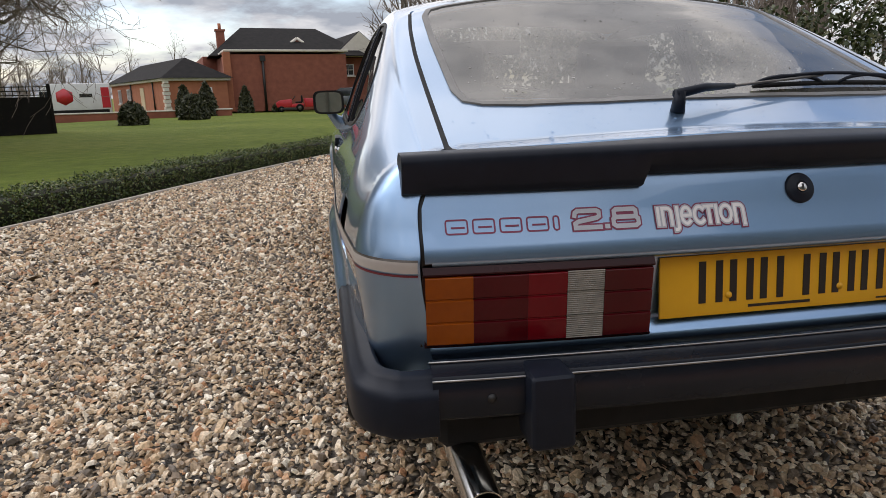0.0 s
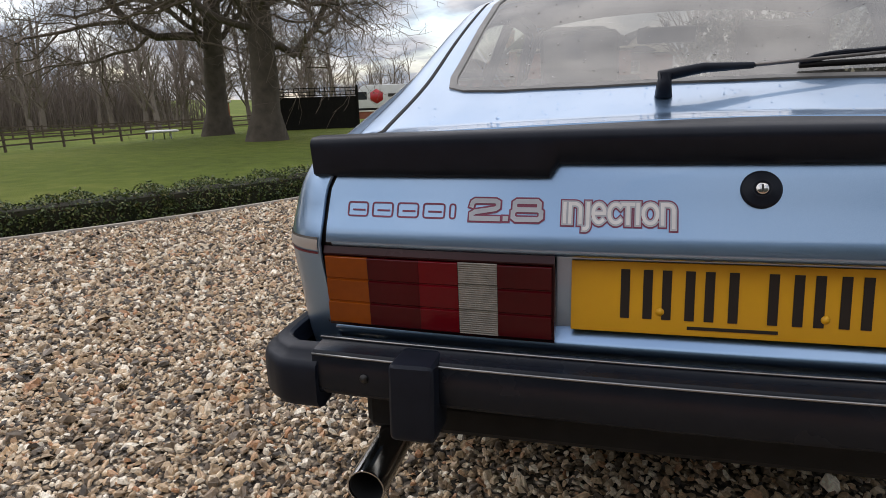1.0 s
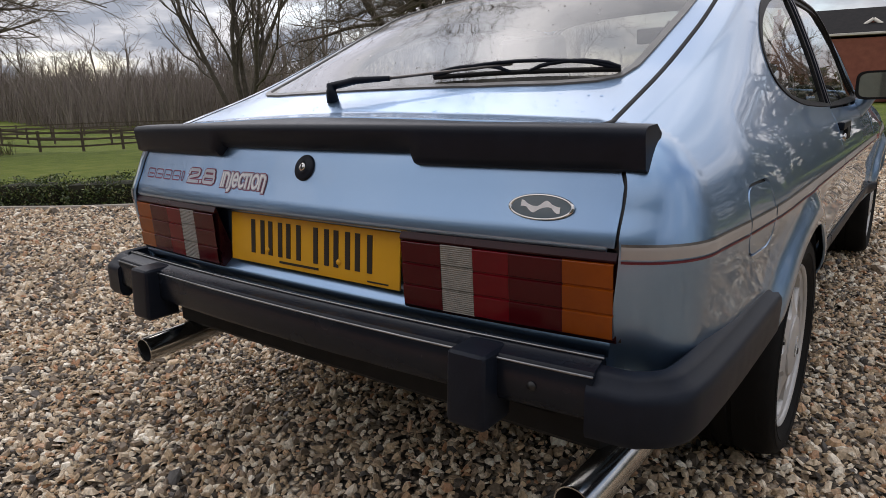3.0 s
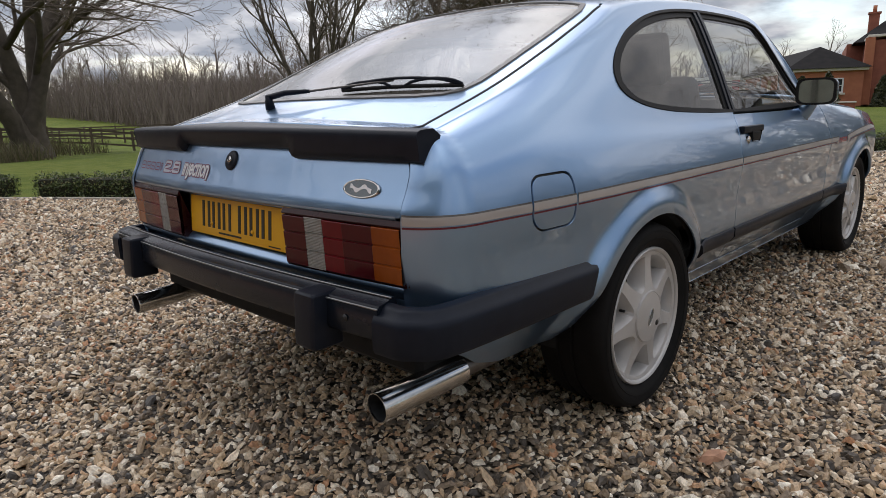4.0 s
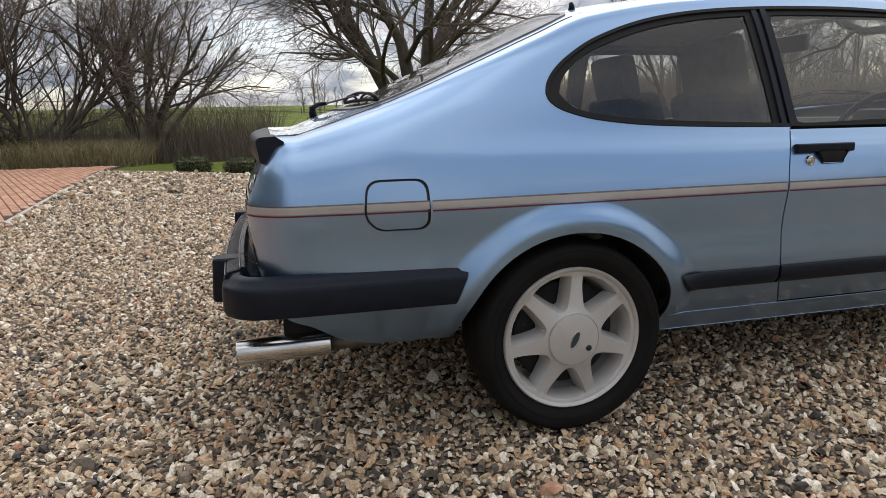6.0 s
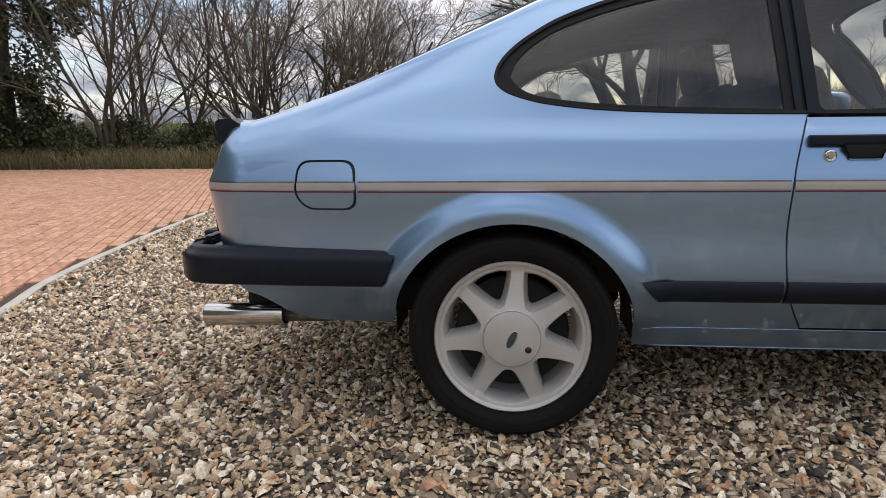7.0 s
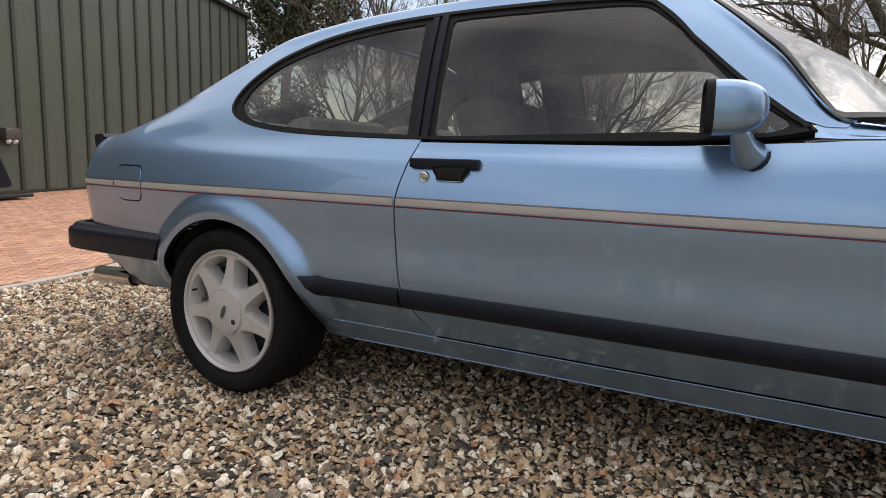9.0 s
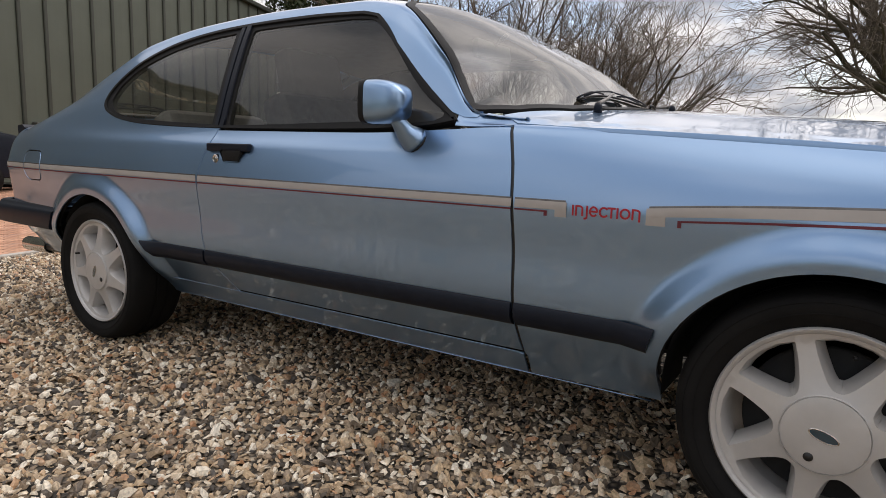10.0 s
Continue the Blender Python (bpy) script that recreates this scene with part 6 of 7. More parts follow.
OAK = dict(lean_=.03, levels=5, kids=(17, 9, 6, 5, 2), ratio=.58, spread=(1.10, .80, .85, .85), first=.36, branch=(.18, .34), up=(.02, .04, .01, .0, .02), wig=(.20, .26, .32, .34, .30, .25), segs=(9, 9, 6, 4, 3, 2))
tree("oak_tree", "large bare oak with a thick grey trunk on the lawn", (-9.5, 15.0), 3, trunk_h=7.5, r0=.41, twig_r=.0075, low=((2.5, .88, .48, .18, 5.6, .125), (3.2, .62, -.5, .40, 4.8, .10), (3.5, .3, .9, .35, 4.8, .10)), **OAK)
tree("oak_tree", "large bare oak with a long low limb and grey trunk", (-14.4, 20.0), 8, trunk_h=8.0, r0=.42, twig_r=.0085, low=((3.4, -.84, -.54, .28, 8.0, .16), (3.2, .8, .4, .35, 5.0, .11), (3.8, -.3, -.95, .4, 5.5, .12)), **OAK)
tree("alder_tree", "tall bare tree with several dark stems behind the fence", (-34.4, 25.0), 12, lean_=.17, trunk_h=10.5, r0=.25, levels=4, kids=(7, 5, 4, 4), ratio=.50, spread=.55, stems=5, first=.3, up=.16, twig_r=.014)
tree("willow_tree", "bare spreading tree with several dark stems by the fence", (-26.0, 5.85), 21, lean_=.4, trunk_h=8.0, r0=.50, levels=5, kids=(6, 6, 5, 4, 3), ratio=.60, spread=(.85, .7, .65, .6), stems=4, fan=((-.05, -.25), (.08, -.08), (-.08, .22), (.05, .60)), branch=(.35, .55), first=.28, up=(.04, .03, .02, -.02), wig=.15, twig_r=.009)
tree("bare_shrub", "tall leafless shrub with many thin stems", (-19.0, -3.8), 31, lean_=.60, trunk_h=4.6, r0=.115, levels=4, kids=(6, 5, 4, 3), ratio=.60, spread=.55, stems=9, first=.2, up=.08, wig=.17, twig_r=.008)
tree("bare_shrub", "tall leafless shrub with many thin stems", (-17.0, -6.2), 32, lean_=.55, trunk_h=4.2, r0=.10, levels=4, kids=(6, 5, 4, 3), ratio=.6, spread=.55, stems=8, first=.2, up=.10, wig=.17, twig_r=.008)
for i, (px, py, h) in enumerate(((-16.8, -9.0, 6.5), (-15.2, -10.8, 7.5), (-18.5, -8.0, 7.0), (-19.5, -12.0, 8.0), (-24, -9.5, 8), (-22.5, -14.5, 9))):
    tree("bare_tree", "slender leafless tree at the yard's edge", (px, py), 40 + i, lean_=.12, trunk_h=h, r0=.085, levels=4, kids=(11, 6, 4, 3), ratio=.42, spread=.65, first=.12, up=.12, wig=.15, stems=2 + i % 3, twig_r=.005)


def leaves(P, size, rng, flatten=0.0):
    """Small folded leaves at points P, turned at random."""
    n = len(P)
    d = rng.normal(0, 1, (n, 3)); d /= np.linalg.norm(d, axis=1, keepdims=True)
    e = rng.normal(0, 1, (n, 3)); e -= d * (d * e).sum(1, keepdims=True); e /= np.linalg.norm(e, axis=1, keepdims=True)
    s = (size * rng.uniform(.6, 1.3, n))[:, None]
    A, B, C, D = P - d * s, P + e * s * .55, P + d * s, P - e * s * .55
    V = np.stack([A, B, C, D], 1).reshape(-1, 3)
    F = (np.array([(0, 1, 2), (0, 2, 3)])[None] + (np.arange(n) * 4)[:, None, None]).reshape(-1, 3)
    return V, F


def hedge_piece(a, b, w, h, seed, per_m2=2600, ends=True):
    """One clipped box bush or run of hedge between two plan points."""
    rng = np.random.default_rng(seed)
    a, b = np.array(a, float), np.array(b, float)
    Lh = np.linalg.norm(b - a)
    t = (b - a) / Lh
    nn = np.array((-t[1], t[0]))
    mid = (a + b) / 2
    z0 = float(height(*mid)) - .03
    hd = tagged(empty("box_hedge", Matrix.Translation((mid[0], mid[1], z0))), "low clipped green box hedge behind the edging board", "hedge", "box hedges along the drive")
    bm = bmesh.new()
    ang = math.degrees(math.atan2(t[1], t[0]))
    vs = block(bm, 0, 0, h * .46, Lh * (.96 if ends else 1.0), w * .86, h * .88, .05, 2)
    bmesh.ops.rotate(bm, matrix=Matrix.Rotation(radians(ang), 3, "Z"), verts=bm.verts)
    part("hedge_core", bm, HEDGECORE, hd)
    area = 2 * Lh * h + Lh * w + 2 * w * h
    n = int(area * per_m2)
    u, v, k = rng.uniform(-.5, .5, n), rng.uniform(0, 1, n), rng.uniform(0, 1, n)
    X, Y, Z = np.zeros(n), np.zeros(n), np.zeros(n)
    f1, f2 = Lh * h / area, (2 * Lh * h) / area
    f3 = f2 + Lh * w / area
    s1, s2, s3 = k < f1, (k >= f1) & (k < f2), (k >= f2) & (k < f3)
    s4 = k >= f3
    X[:] = u * Lh
    Y[s1], Z[s1] = -w / 2, v[s1] * h
    Y[s2], Z[s2] = w / 2, v[s2] * h
    Y[s3], Z[s3] = (v[s3] - .5) * w, h
    X[s4] = np.sign(u[s4]) * Lh / 2
    Y[s4], Z[s4] = rng.uniform(-.5, .5, s4.sum()) * w, v[s4] * h
    # clipped edges are rounded and uneven
    q = np.maximum(np.abs(X) / (Lh / 2) * ends, np.abs(Y) / (w / 2))
    Z -= .05 * (q > .93) * (Z > h * .8)
    lump = .025 * np.sin(X * 9 + seed) + .02 * np.sin(X * 23 + 2 * seed)
    Z += lump * (Z > h * .7)
    Y *= 1 + 1.2 * lump / w
    P = np.column_stack([X * t[0] + Y * nn[0], X * t[1] + Y * nn[1], Z]) + rng.normal(0, .016, (n, 3))
    P[:, 2] = np.maximum(P[:, 2], .02)
    V, F = leaves(P, .0145, rng)
    big_mesh("leaves", V, F, BOXLEAF, hd)


# the hedge follows the edging board: continuous at first, then single bushes
def along(line, s0, s1, off):
    L_ = np.array(line)
    d = np.concatenate([[0], np.cumsum(np.linalg.norm(np.diff(L_, axis=0), axis=1))])
    def at(s):
        return np.array([np.interp(s, d, L_[:, 0]), np.interp(s, d, L_[:, 1])])
    a, b = at(s0), at(s1)
    t = (b - a) / np.linalg.norm(b - a)
    nn = np.array((t[1], -t[0]))
    return a + nn * off, b + nn * off, d[-1]


KL = along(KERB_LINE, 0, 1, 0)[2]
s_ = 3.0
seed = 100
gaps_from = 22.3
while s_ < gaps_from:
    a, b, _ = along(KERB_LINE, s_, s_ + 1.30, .36)
    hedge_piece(a, b, .40, .255, seed, 3800 if s_ > 9 else 2200, False)
    s_ += 1.30; seed += 1
while s_ < KL - 1.2:
    ln = (.48, .72, .62, .42, .75)[seed % 5]
    a, b, _ = along(KERB_LINE, s_, s_ + ln, .36)
    hedge_piece(a, b, .36, .265, seed, 3600)
    s_ += ln + ((.45, .55, .70)[seed % 3] if s_ > 24.5 else .16); seed += 1

# ivy-clad tree and scrub at the yard's edge


def ivy_clump(name, label, blobs, n, size, seed, material=IVYLEAF, cat="shrub"):
    rng = np.random.default_rng(seed)
    cx, cy = blobs[0][0], blobs[0][1]
    t = tagged(empty(name, pose(cx, cy, 0)), label, cat)
    P = []
    wsum = sum(b[3] * b[3] for b in blobs)
    for x, y, z, r, hz in blobs:
        k = int(n * r * r / wsum)
        d = rng.normal(0, 1, (k, 3)); d /= np.linalg.norm(d, axis=1, keepdims=True)
        rr = r * rng.uniform(.35, 1.05, (k, 1)) ** .6
        q = d * rr * (1, 1, hz / r) + (x - cx, y - cy, z)
        P.append(q[(noise_field(q * 1.7) > -.10)])
    P = np.vstack(P)
    P = P[P[:, 2] > 0.02]
    V, F = leaves(P, size, rng)
    big_mesh("foliage", V, F, material, t)
    return t


def noise_field(P):
    return np.sin(P[:, 0] * 2.1 + 1.3 * np.sin(P[:, 1] * 1.7)) * np.sin(P[:, 1] * 2.4 + P[:, 2]) + .6 * np.sin(P[:, 2] * 2.9 + P[:, 0] * 1.1) * np.sin(P[:, 0] * 3.7 - P[:, 1] * 2.2)


iv = ivy_clump("ivy_clad_tree", "ivy-covered tree beside the green barn", [(-15.6, -14.2, 3.6, 1.5, 3.2), (-15.2, -13.4, 1.4, 1.2, 1.3), (-16.2, -13.0, 5.5, 1.4, 1.8), (-16.0, -15.0, 6.4, 1.5, 1.5)], 46000, .075, 5, cat="tree")
V, F = tube_mesh([(0, 0, -.1), (.1, .1, 3), (-.1, .2, 6), (-.4, 0, 9)], [.22, .18, .13, .06], 9)
mesh_ob("trunk", V, F, BARK, iv)
ivy_clump("evergreen_bush", "dark evergreen scrub at the yard's edge", [(-14.9, -11.7, .6, .75, .7), (-15.6, -10.6, .7, .9, .8), (-15.2, -9.2, .4, .7, .45), (-16.4, -8.6, .6, .9, .7)], 22000, .05, 6)
ivy_clump("evergreen_bush", "dark evergreen scrub at the yard's edge", [(-14.9, -7.6, .3, .6, .4), (-15.4, -6.4, .35, .7, .4)], 7000, .045, 7)


def brush(name, label, x0, x1, y0, y1, n, hmin, hmax, seed, material, w=.006, lean_=.35):
    """Rough stems and dead grass."""
    rng = np.random.default_rng(seed)
    x, y = rng.uniform(x0, x1, n), rng.uniform(y0, y1, n)
    z = height(x, y) - .02
    h = rng.uniform(hmin, hmax, n)
    dx, dy = rng.normal(0, lean_, n) * h, rng.normal(0, lean_, n) * h
    a = rng.uniform(0, math.pi, n)
    wx, wy = w * np.cos(a), w * np.sin(a)
    V = np.stack([np.stack([x - wx, y - wy, z], -1), np.stack([x + wx, y + wy, z], -1), np.stack([x + dx * .4 + wx * .7, y + dy * .4 + wy * .7, z + h * .6], -1), np.stack([x + dx * .4 - wx * .7, y + dy * .4 - wy * .7, z + h * .6], -1), np.stack([x + dx, y + dy, z + h], -1)], 1).reshape(-1, 3)
    F = (np.array([(0, 1, 2), (0, 2, 3), (3, 2, 4)])[None] + (np.arange(n) * 5)[:, None, None]).reshape(-1, 3)
    return tagged(big_mesh(name, V, F, material), label, "undergrowth", kind="stuff")


ivy_clump("evergreen_bush", "dark evergreen scrub at the yard's edge", [(-16.4, -16.4, .7, 1.2, 1.3), (-17.6, -17.6, .8, 1.4, 1.2)], 9000, .06, 15)
ivy_clump("evergreen_hedge", "tall dark evergreen hedge beyond the drive", [(x, 33 - .45 * x, 1.6, 1.9, 2.6 + .5 * (x % 3)) for x in range(4, 30, 2)], 46000, .14, 17, cat="hedge")
brush("bramble", "brown bramble and saplings beside the barn", -19, -14.6, -18.5, -13.6, 3500, .5, 2.2, 16, TWIG, .006, .3)
brush("dead_grass", "dry grass and bramble stems at the yard's edge", -17.0, -13.7, -14, -3.2, 22000, .12, .75, 9, STRAW, .009, .5)
brush("scrub", "brown scrub along the ditch by the fence", -37, -26, -14, 9, 12000, .2, .9, 10, DRYGRASS, .010)
brush("rough_grass", "brown rough grass and weeds below the fence", -27, -18, -9, 4.5, 20000, .2, .7, 14, DRYGRASS, .009)
brush("bramble", "brown bramble and saplings under the trees", -24, -16.0, -16, 0, 15000, .4, 2.4, 11, TWIG, .006, .35)

# far woods: many bare trees as one mass
def woods():
    rng = np.random.default_rng(55)
    kinds = []
    for k in range(5):
        lim = grow(np.random.default_rng(200 + k), (0, 0, 0), .10, 8.5, .19, 3, kids=(12, 5, 3), ratio=.42, spread=.6, first=.12, up=.12, stems=1, twig_r=.026, segs=(4, 2, 1, 1, 1, 1))
        kinds.append(limbs_mesh(lim, 4, None, 3))
    Vs, Fs, o = [], [], 0
    spots = []
    for i in range(170):
        yaw = radians(rng.uniform(24, 80))
        r = rng.uniform(78, 130) + 25 * max(0, math.degrees(yaw) - 70) / 14
        spots.append((-math.sin(yaw) * r, math.cos(yaw) * r, rng.uniform(.85, 1.45) * (1 if yaw < 1.0 else .72)))
    for i in range(34):
        yaw = radians(rng.uniform(78, 128))
        r = rng.uniform(135, 190)
        spots.append((-math.sin(yaw) * r, math.cos(yaw) * r, rng.uniform(.6, 1.1)))
    for i in range(26):
        yaw = radians(rng.uniform(-4, 24))
        r = rng.uniform(85, 120)
        spots.append((-math.sin(yaw) * r, math.cos(yaw) * r, rng.uniform(.6, .95)))
    for i in range(70):
        yaw = radians(rng.uniform(5, 60) if i < 52 else rng.uniform(55, 125))
        r = rng.uniform(33 if i < 52 else 27, 52)
        spots.append((math.sin(yaw) * r, math.cos(yaw) * r, rng.uniform(.7, 1.15)))
    for x, y, s in spots:
        V, F = kinds[rng.integers(5)]
        a = rng.uniform(0, 6.28)
        c, n = math.cos(a) * s, math.sin(a) * s
        Q = np.column_stack([V[:, 0] * c - V[:, 1] * n + x, V[:, 0] * n + V[:, 1] * c + y, V[:, 2] * s + float(height(x, y)) - .1])
        Vs.append(Q); Fs.append(F + o); o += len(V)
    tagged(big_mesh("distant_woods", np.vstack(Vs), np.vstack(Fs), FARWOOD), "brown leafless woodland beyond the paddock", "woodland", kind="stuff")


woods()
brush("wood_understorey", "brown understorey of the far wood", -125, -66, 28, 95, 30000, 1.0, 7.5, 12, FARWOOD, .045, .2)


# ---- fences ----
FENCE = mat("weathered_fence_timber", (.115, .085, .06), (.075, .056, .042), 5, .95, bump=.004, bscale=40)
_bm = bmesh.new(); block(_bm, 0, 0, 0, 1, 1, 1)
UNIT = bpy.data.meshes.new("timber"); _bm.to_mesh(UNIT); _bm.free()
UNIT.materials.append(FENCE)


def timber(name, m, parent):
    ob = new(name, UNIT)
    ob.parent = parent
    ob.matrix_basis = m
    return ob


def fence(pts, label, pitch=1.9, hgt=1.12):
    f = tagged(empty("post_and_rail_fence", pose(pts[0][0], pts[0][1], 0)), label, "fence", "paddock fences")
    inv = f.matrix_world.inverted()
    L_ = np.array(pts, float)
    d = np.concatenate([[0], np.cumsum(np.linalg.norm(np.diff(L_, axis=0), axis=1))])
    n = int(d[-1] / pitch)
    ps = [Vector((float(np.interp(s, d, L_[:, 0])), float(np.interp(s, d, L_[:, 1])), 0)) for s in np.linspace(0, d[-1], n + 1)]
    for p in ps:
        p.z = float(height(p.x, p.y))
    rr = random.Random(n)
    for i, p in enumerate(ps):
        timber("post", inv @ Matrix.Translation(p + Vector((0, 0, hgt / 2 - .05))) @ pose(0, 0, 0, rr.uniform(-2, 2), rr.uniform(-2, 2), 0) @ Matrix.Diagonal((.12, .10, hgt + .1, 1)), f)
        if i < n:
            q = ps[i + 1]
            v = q - p
            for k, h in enumerate((.36, .70, 1.02)):
                mid = (p + q) / 2 + Vector((0, 0, h + rr.uniform(-.015, .015)))
                timber("rail", inv @ Matrix.Translation(mid) @ v.to_track_quat("X", "Z").to_matrix().to_4x4() @ Matrix.Diagonal((v.length + .05, .04, .095, 1)), f)


fence([(-37, -24), (-36, -6), (-35, 8), (-33, 20), (-34, 30)], "weathered brown post and rail fence round the paddock")
fence([(-34, 30), (-30, 46), (-21, 58)], "weathered brown post and rail fence below the oaks")
fence([(-62, 14), (-56, 30), (-50, 46), (-40, 60)], "weathered brown post and rail fence across the paddock", 2.4)
fence([(-38, 22), (-62, 14), (-90, 4)], "weathered brown post and rail fence across the paddock", 2.4)
fence([(-150, -60), (-152, -20), (-150, 20), (-146, 50)], "brown fence along the far ridge", 4.0, 1.5)


# ---- green barn ----
BARN = mat("olive_green_steel_sheet", (.092, .106, .082), (.078, .091, .070), 1.2, .45, .6, fine=.1, metal=.0)
# the ribs' shaded sides are put into this darker copy of the sheet green
BARN_R = mat("shaded_green_rib", (.040, .046, .034), (.032, .037, .028), 2, .5)
BARN_D = mat("dark_green_trim", (.030, .036, .024), rough=.5)


def barn():
    A = np.array((-12.75, -13.15)); B = A + 22.0 * np.array((.9202, .3915))
    L_ = np.linalg.norm(B - A)
    t = (B - A) / L_
    m = Matrix.Translation((A[0], A[1], 0)) @ Matrix.Rotation(math.atan2(t[1], t[0]), 4, "Z")
    bn = tagged(empty("barn", m), "olive green ribbed steel barn beside the brick yard", "barn")
    H, D, pitch = 5.0, 14.0, .60
    bm_ = bmesh.new(); block(bm_, 0, 0, H / 2 + .03, .085, .05, H - .06, .012, 1)
    rib_mesh = bpy.data.meshes.new("rib"); bm_.to_mesh(rib_mesh); bm_.free()
    rib_mesh.materials.append(BARN_R)

    def ribbed(length, mm, name):
        """A wall of flat sheets, each bowed a little, with a rib over every joint, its shade put into a darker green.
        """
        V, n = [], int(length / pitch)
        xs = []
        for i in range(n):
            xs += [((i + k / 4) * pitch, .010 * math.sin(math.pi * k / 4)) for k in range(4)]
        xs.append((n * pitch, 0))
        for x, y in xs:
            for z in (.05, H):
                V.append(mm @ Vector((x, y, z)))
        F = [(2 * i, 2 * i + 2, 2 * i + 3, 2 * i + 1) for i in range(len(xs) - 1)]
        wall = mesh_ob(name, V, F, BARN, bn, "ribbed olive green wall sheeting", smooth=False)
        for i in range(n + 1):
            r = new("rib", rib_mesh)
            r.parent = wall
            r.matrix_basis = mm @ Matrix.Translation((i * pitch, .012, 0))
    ribbed(L_, Matrix.Identity(4), "front_wall")
    ribbed(D, Matrix.Rotation(radians(-90), 4, "Z"), "end_wall")
    bm = bmesh.new()
    block(bm, L_ / 2, -D / 2 - .05, H / 2, L_ - .3, D - .3, H - .2)
    part("barn_core", bm, BARN_D, bn)
    bm = bmesh.new()
    block(bm, -.01, -.02, H / 2, .10, .10, H, .005, 1)
    part("corner_flashing", bm, BARN_D, bn, "dark green corner flashing")
    bm = bmesh.new()
    block(bm, L_ / 2, .07, H + .03, L_ + .3, .14, .13, .02, 1)
    part("gutter", bm, BARN_D, bn, "dark gutter")
    V = [(-.2, .1, H + .03), (L_ + .1, .1, H + .03), (L_ + .1, -D / 2, H + 1.7), (-.2, -D / 2, H + 1.7), (L_ + .1, -D - .1, H + .03), (-.2, -D - .1, H + .03)]
    V += [(x, y, z + .06) for x, y, z in V]
    mesh_ob("barn_roof", V, [(0, 1, 2, 3), (3, 2, 4, 5), (9, 8, 7, 6), (11, 10, 8, 9), (0, 6, 7, 1), (5, 4, 10, 11), (0, 3, 9, 6), (3, 5, 11, 9), (1, 7, 8, 2), (2, 8, 10, 4)], BARN_D, bn, smooth=False)
    mesh_ob("gable", [(-.02, 0, H), (-.02, -D, H), (-.02, -D / 2, H + 1.68)], [(0, 2, 1)], BARN, bn, smooth=False)
    bm = bmesh.new()
    block(bm, L_ / 2, .015, .03, L_, .06, .08)
    part("base_flashing", bm, BARN_D, bn)


barn()


# ---- house ----
WALLBRICK = mat("red_house_brick", (.30, .105, .065), (.22, .075, .05), 2.5, .9, bump=.004, bscale=30)
WALLORANGE = mat("orange_house_brick", (.42, .16, .085), (.34, .125, .07), 2.5, .9, bump=.004, bscale=30)
SLATE = mat("dark_slate", (.018, .0175, .018), (.028, .026, .025), 3, .95, spec=.15, bump=.004, bscale=25)
CREAM = mat("cream_stone_trim", (.66, .62, .54), (.58, .54, .47), 4, .8)
DOORC = mat("cream_door_paint", (.62, .50, .33), rough=.5)
PANE = mat("dark_window_pane", (.03, .035, .04), rough=.08, coat=.4)


def hip_roof(name, x0, x1, y0, y1, z0, z1, parent, over=.35, inset=None):
    x0, x1, y0, y1 = x0 - over, x1 + over, y0 - over, y1 + over
    w, d = x1 - x0, y1 - y0
    k = inset or min(w, d) / 2
    if w >= d:
        r = [(x0 + k, (y0 + y1) / 2, z1), (x1 - k, (y0 + y1) / 2, z1)]
        F = [(0, 1, 5, 4), (1, 2, 5), (2, 3, 4, 5), (3, 0, 4)]
    else:
        r = [((x0 + x1) / 2, y0 + k, z1), ((x0 + x1) / 2, y1 - k, z1)]
        F = [(0, 1, 4), (1, 2, 5, 4), (2, 3, 5), (3, 0, 4, 5)]
    V = [(x0, y0, z0), (x1, y0, z0), (x1, y1, z0), (x0, y1, z0)] + r
    F.append((3, 2, 1, 0))
    return mesh_ob(name, V, F, SLATE, parent, "dark slate hipped roof", smooth=False)


def window(parent, x, y, z, w, h, face):
    """A sash window; face: 'y' looks to -y, 'x' looks to -x."""
    wd = empty("window", None, parent)
    def bx(cx, cz, sw, sh, dep, out):
        return (x + cx, y - out, z + cz, sw, dep, sh) if face == "y" else (x - out, y + cx, z + cz, dep, sw, sh)
    bm = bmesh.new(); block(bm, *bx(0, 0, w, h, .04, .0)); part("pane", bm, PANE, wd)
    bm = bmesh.new()
    for cx, cz, sw, sh in ((-w / 2, 0, .08, h + .08), (w / 2, 0, .08, h + .08), (0, h / 2, w, .08), (0, -h / 2, w, .08), (0, 0, w, .05), (0, 0, .04, h)):
        block(bm, *bx(cx, cz, sw, sh, .08, .03))
    part("window_frame", bm, WHITE, wd, "white sash frame")
    bm = bmesh.new(); block(bm, *bx(0, -h / 2 - .1, w + .3, .12, .16, .05)); part("sill", bm, CREAM, wd)


